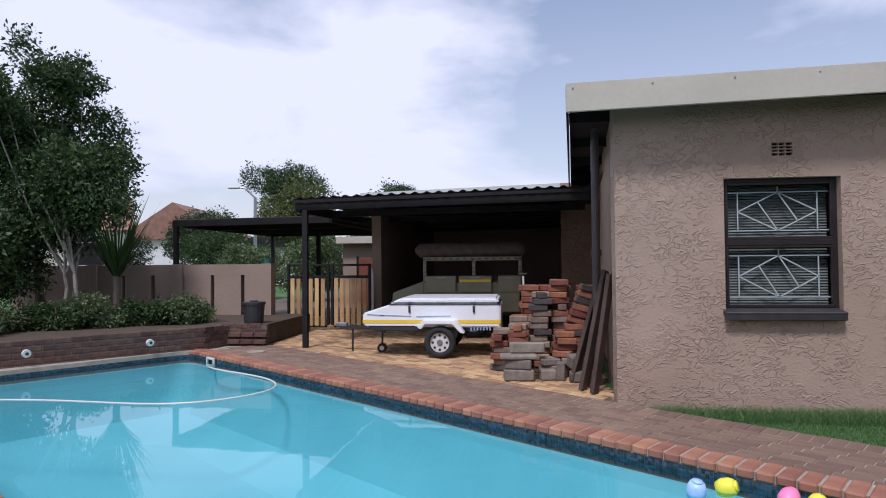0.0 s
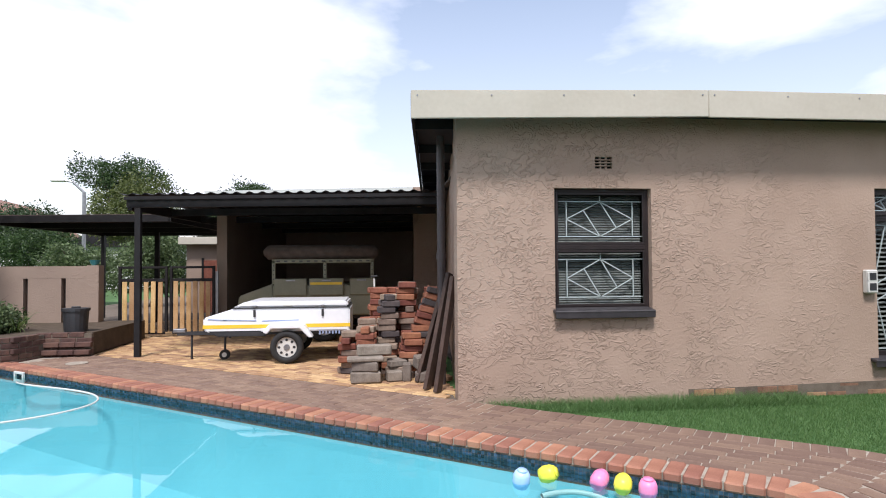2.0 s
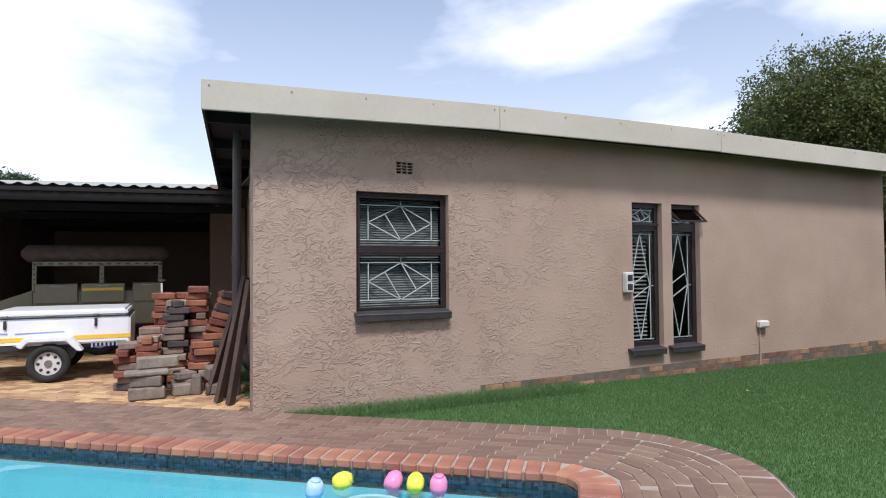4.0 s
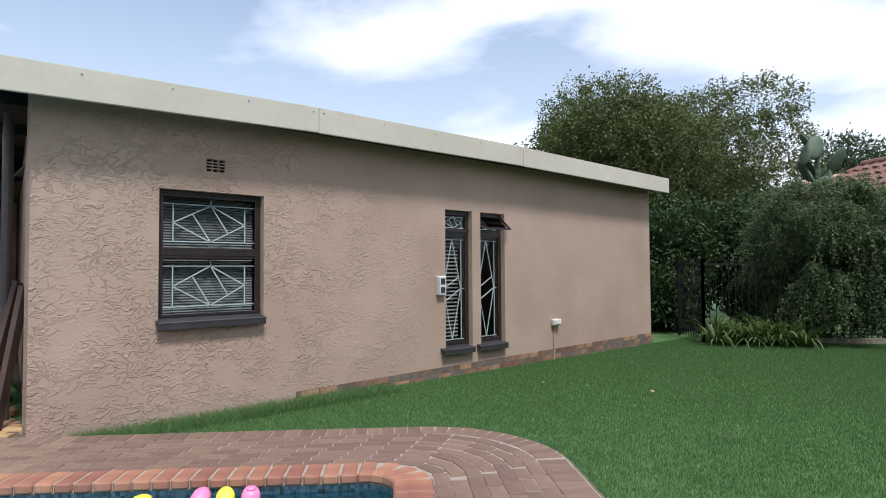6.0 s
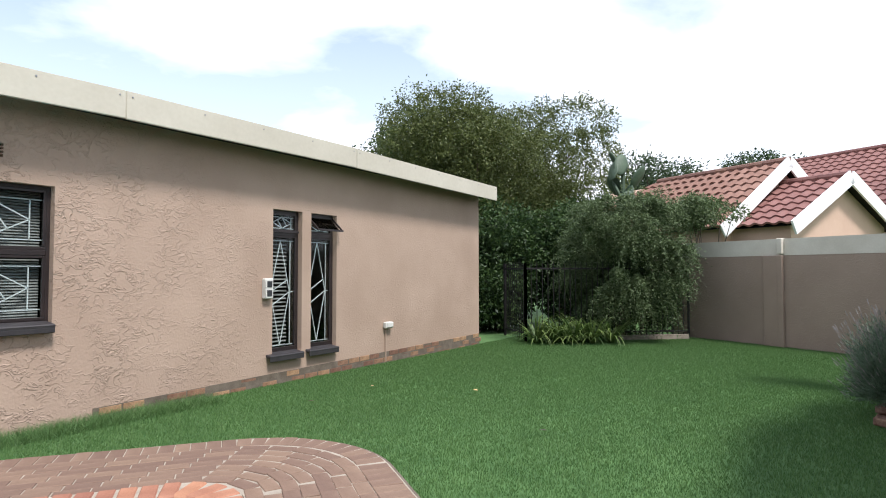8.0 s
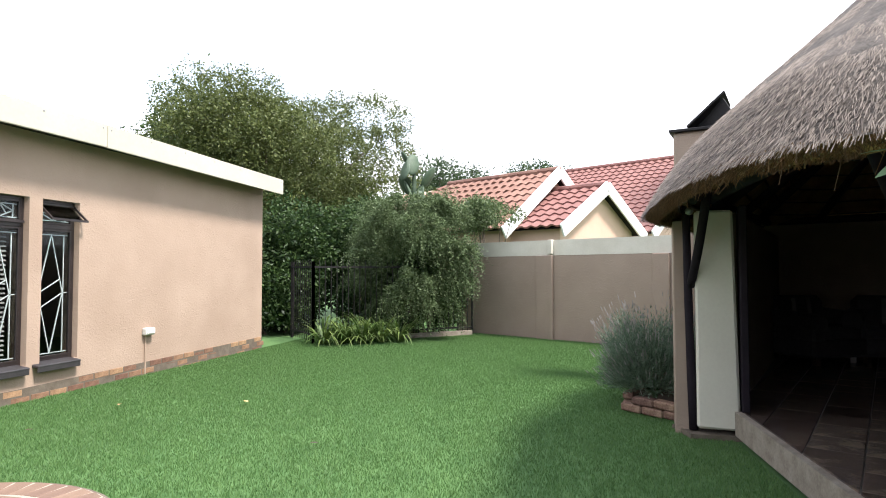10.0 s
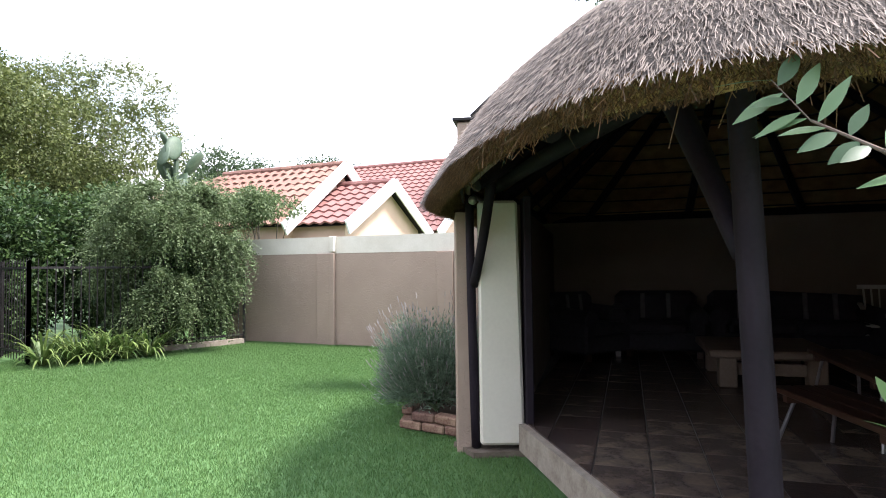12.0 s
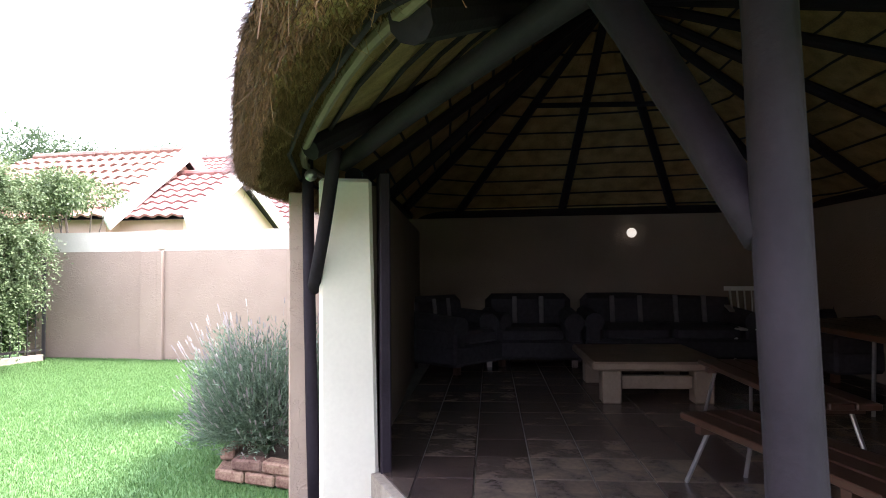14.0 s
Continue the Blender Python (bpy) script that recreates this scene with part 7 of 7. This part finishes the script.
def bench(at, rz, l, h, label):
    b = thing("wooden_bench", (0, 0, 0), label, "bench", "wooden benches")
    for k in range(3):
        part("seat_plank", B((0, -0.13 + 0.13 * k, h - 0.02), (l, 0.12, 0.035), 0, 0.006), M["table"], b)
    for sx in (-1, 1):
        part("cleat", B((sx * (l / 2 - 0.15), 0, h - 0.06), (0.05, 0.36, 0.04)), M["table"], b)
        for sy in (-1, 1):
            part("leg", T((sx * (l / 2 - 0.02), sy * 0.17, 0), (sx * (l / 2 - 0.16), sy * 0.12, h - 0.05), 0.012, seg=8), M["steel"], b, "slanting steel leg")
    place(b, at, rz)


bench((5.75, -3.55, FLOOR), -22, 1.5, 0.44, "brown varnished wooden bench on slanting steel legs")
bench((4.85, -2.75, FLOOR), -8, 1.2, 0.36, "low brown wooden bench on slanting steel legs")
tb_ = thing("dining_table", (0, 0, 0), "brown varnished wooden table between the benches", "table")
for k_ in range(4):
    part("top_plank", B((0, -0.27 + 0.18 * k_, 0.70), (1.6, 0.172, 0.04), 0, 0.006), M["table"], tb_)
for sx in (-1, 1):
    for sy in (-1, 1):
        part("leg", T((sx * 0.70, sy * 0.30, 0), (sx * 0.52, sy * 0.22, 0.68), 0.014, seg=8), M["steel"], tb_, "slanting steel leg")
place(tb_, (5.6, -4.35, FLOOR), -22)

globe = thing("wall_lamp", (9.45, -4.6, 1.7), "round white glass globe lamp lit on the back wall", "wall lamp")
GLOW = bpy.data.materials.new("lamp_glow")
GLOW.use_nodes = True
GLOW.node_tree.nodes["Principled BSDF"].inputs["Emission Color"].default_value = (1.0, 0.93, 0.72, 1)
GLOW.node_tree.nodes["Principled BSDF"].inputs["Emission Strength"].default_value = 0.12
bt_ = LBL + (LBR - LBL) * 0.572
bn_ = Vector((-TU.x, -TU.y))
bm_ = bmesh.new()
bmesh.ops.create_uvsphere(bm_, u_segments=18, v_segments=12, radius=0.06, matrix=Matrix.Translation((bt_.x + bn_.x * 0.24, bt_.y + bn_.y * 0.24, 1.735)))
part("globe", bm_, GLOW, globe, "glowing glass globe", True)
part("bracket", T((bt_.x + bn_.x * 0.10, bt_.y + bn_.y * 0.10, 1.74), (bt_.x + bn_.x * 0.17, bt_.y + bn_.y * 0.17, 1.75), 0.03), M["bin"], globe)
part("cable", T((bt_.x + bn_.x * 0.12 + 0.06, bt_.y + bn_.y * 0.12 + 0.12, 0.9), (bt_.x + bn_.x * 0.12 + 0.06, bt_.y + bn_.y * 0.12 + 0.12, 1.9), 0.008, seg=6), M["bin"], globe)

# fallen leaves on the lawn
for k_, (x_, y_) in enumerate(((3.2, 1.15), (6.3, 3.4), (4.9, 4.55), (5.9, 4.6), (5.1, 2.1))):
    v_, f_ = [], []
    oval_leaf(v_, f_, Vector((0, 0, 0)), Vector((1, 0, 0.15)).normalized(), Vector((0, 0, 1)), 0.07, 0.02)
    o_ = raw("fallen_leaf", v_, f_, M["pine"] if k_ % 2 else M["table"])
    o_.matrix_basis = pose(x_, y_, LAWN + 0.032, 0, 0, 70 * k_)
    tagged(o_, "dry brown fallen leaf lying on the lawn", "fallen leaf", "fallen leaves")


# ---------------------------------------------------------------- lawn
def grass(name, count, region, seed, h=(0.004, 0.012), label="", near=None):
    r = np.random.RandomState(seed)
    x = r.uniform(region[0], region[1], count)
    y = r.uniform(region[2], region[3], count)
    dx, dy = x - POOL_A.x, y - POOL_A.y
    a, b = dx * PU.x + dy * PU.y, dx * PV.x + dy * PV.y
    edge = 0.04 * np.sin(x * 9) + 0.03 * np.sin(y * 13 + x * 5)
    # distance outside the rounded paving
    g, rr = 1.20, 1.05
    ca, cb = np.maximum(-(a - (rr - g)), 0), np.maximum(-(b - (rr - g)), 0)
    out = (np.hypot(ca, cb) > rr + edge * 0.6) | (b > PW + 1.22)
    keep = out & (y < WALL_Y - 0.02)
    keep &= ~((x < 0.95 + 0.25 * (5.8 - y)) & (y > 4.6))
    lx = (x - 3.1) / (6.14 - 3.1)
    keep &= ~((y < -1.42 + 0.285 * lx) & (x > 3.0) & (x < 6.2)) & ~((x >= 6.2) & (y < -0.92 - (x - 6.2) * 0.33))
    keep &= ~((x > 6.55) & (x < 8.2) & (y < np.minimum(-0.84 + (x - 6.6) * 1.3, -0.30 - 0.26 * (x - 7.0))) & (y > -1.4)) & ~((x < 3.0) & (y < -1.5))
    wx = WA.x + (y - WA.y) * (WB.x - WA.x) / (WB.y - WA.y)
    keep &= x < wx - 0.08
    x, y = x[keep], y[keep]
    n = len(x)
    z = np.full(n, LAWN - 0.02)
    hh = r.uniform(h[0], h[1], n) * (1 + 0.35 * np.sin(x * 2.1 + 1) * np.sin(y * 2.7))
    ang = r.uniform(0, 6.283, n)
    ln = r.uniform(0.3, 2.0, n) * hh
    ang2 = r.uniform(0, 6.283, n)
    wd = r.uniform(0.0014, 0.0026, n)
    if near is None:
        wd *= 1.0 + 0.06 * np.hypot(x - 1, y)
    v = np.empty((n, 3, 3))
    v[:, 0] = np.stack([x - np.cos(ang) * wd, y - np.sin(ang) * wd, z], 1)
    v[:, 1] = np.stack([x + np.cos(ang) * wd, y + np.sin(ang) * wd, z], 1)
    v[:, 2] = np.stack([x + np.cos(ang2) * ln, y + np.sin(ang2) * ln, z + 0.016 + hh], 1)
    me = bpy.data.meshes.new(name)
    me.vertices.add(n * 3)
    me.vertices.foreach_set("co", v.ravel())
    me.loops.add(n * 3)
    me.loops.foreach_set("vertex_index", np.arange(n * 3))
    me.polygons.add(n)
    me.polygons.foreach_set("loop_start", np.arange(0, n * 3, 3))
    me.update(calc_edges=True)
    me.materials.append(M["grass"])
    return tagged(new(name, me), label, "grass", kind="stuff")


grass("lawn_grass", 900000, (0.9, 14.2, -2.2, 5.84), 1, label="short mown green lawn grass")
grass("grass_tuft", 9000, (1.2, 4.5, 5.45, 5.83), 2, (0.05, 0.10), "longer grass growing along the house wall", near=1)
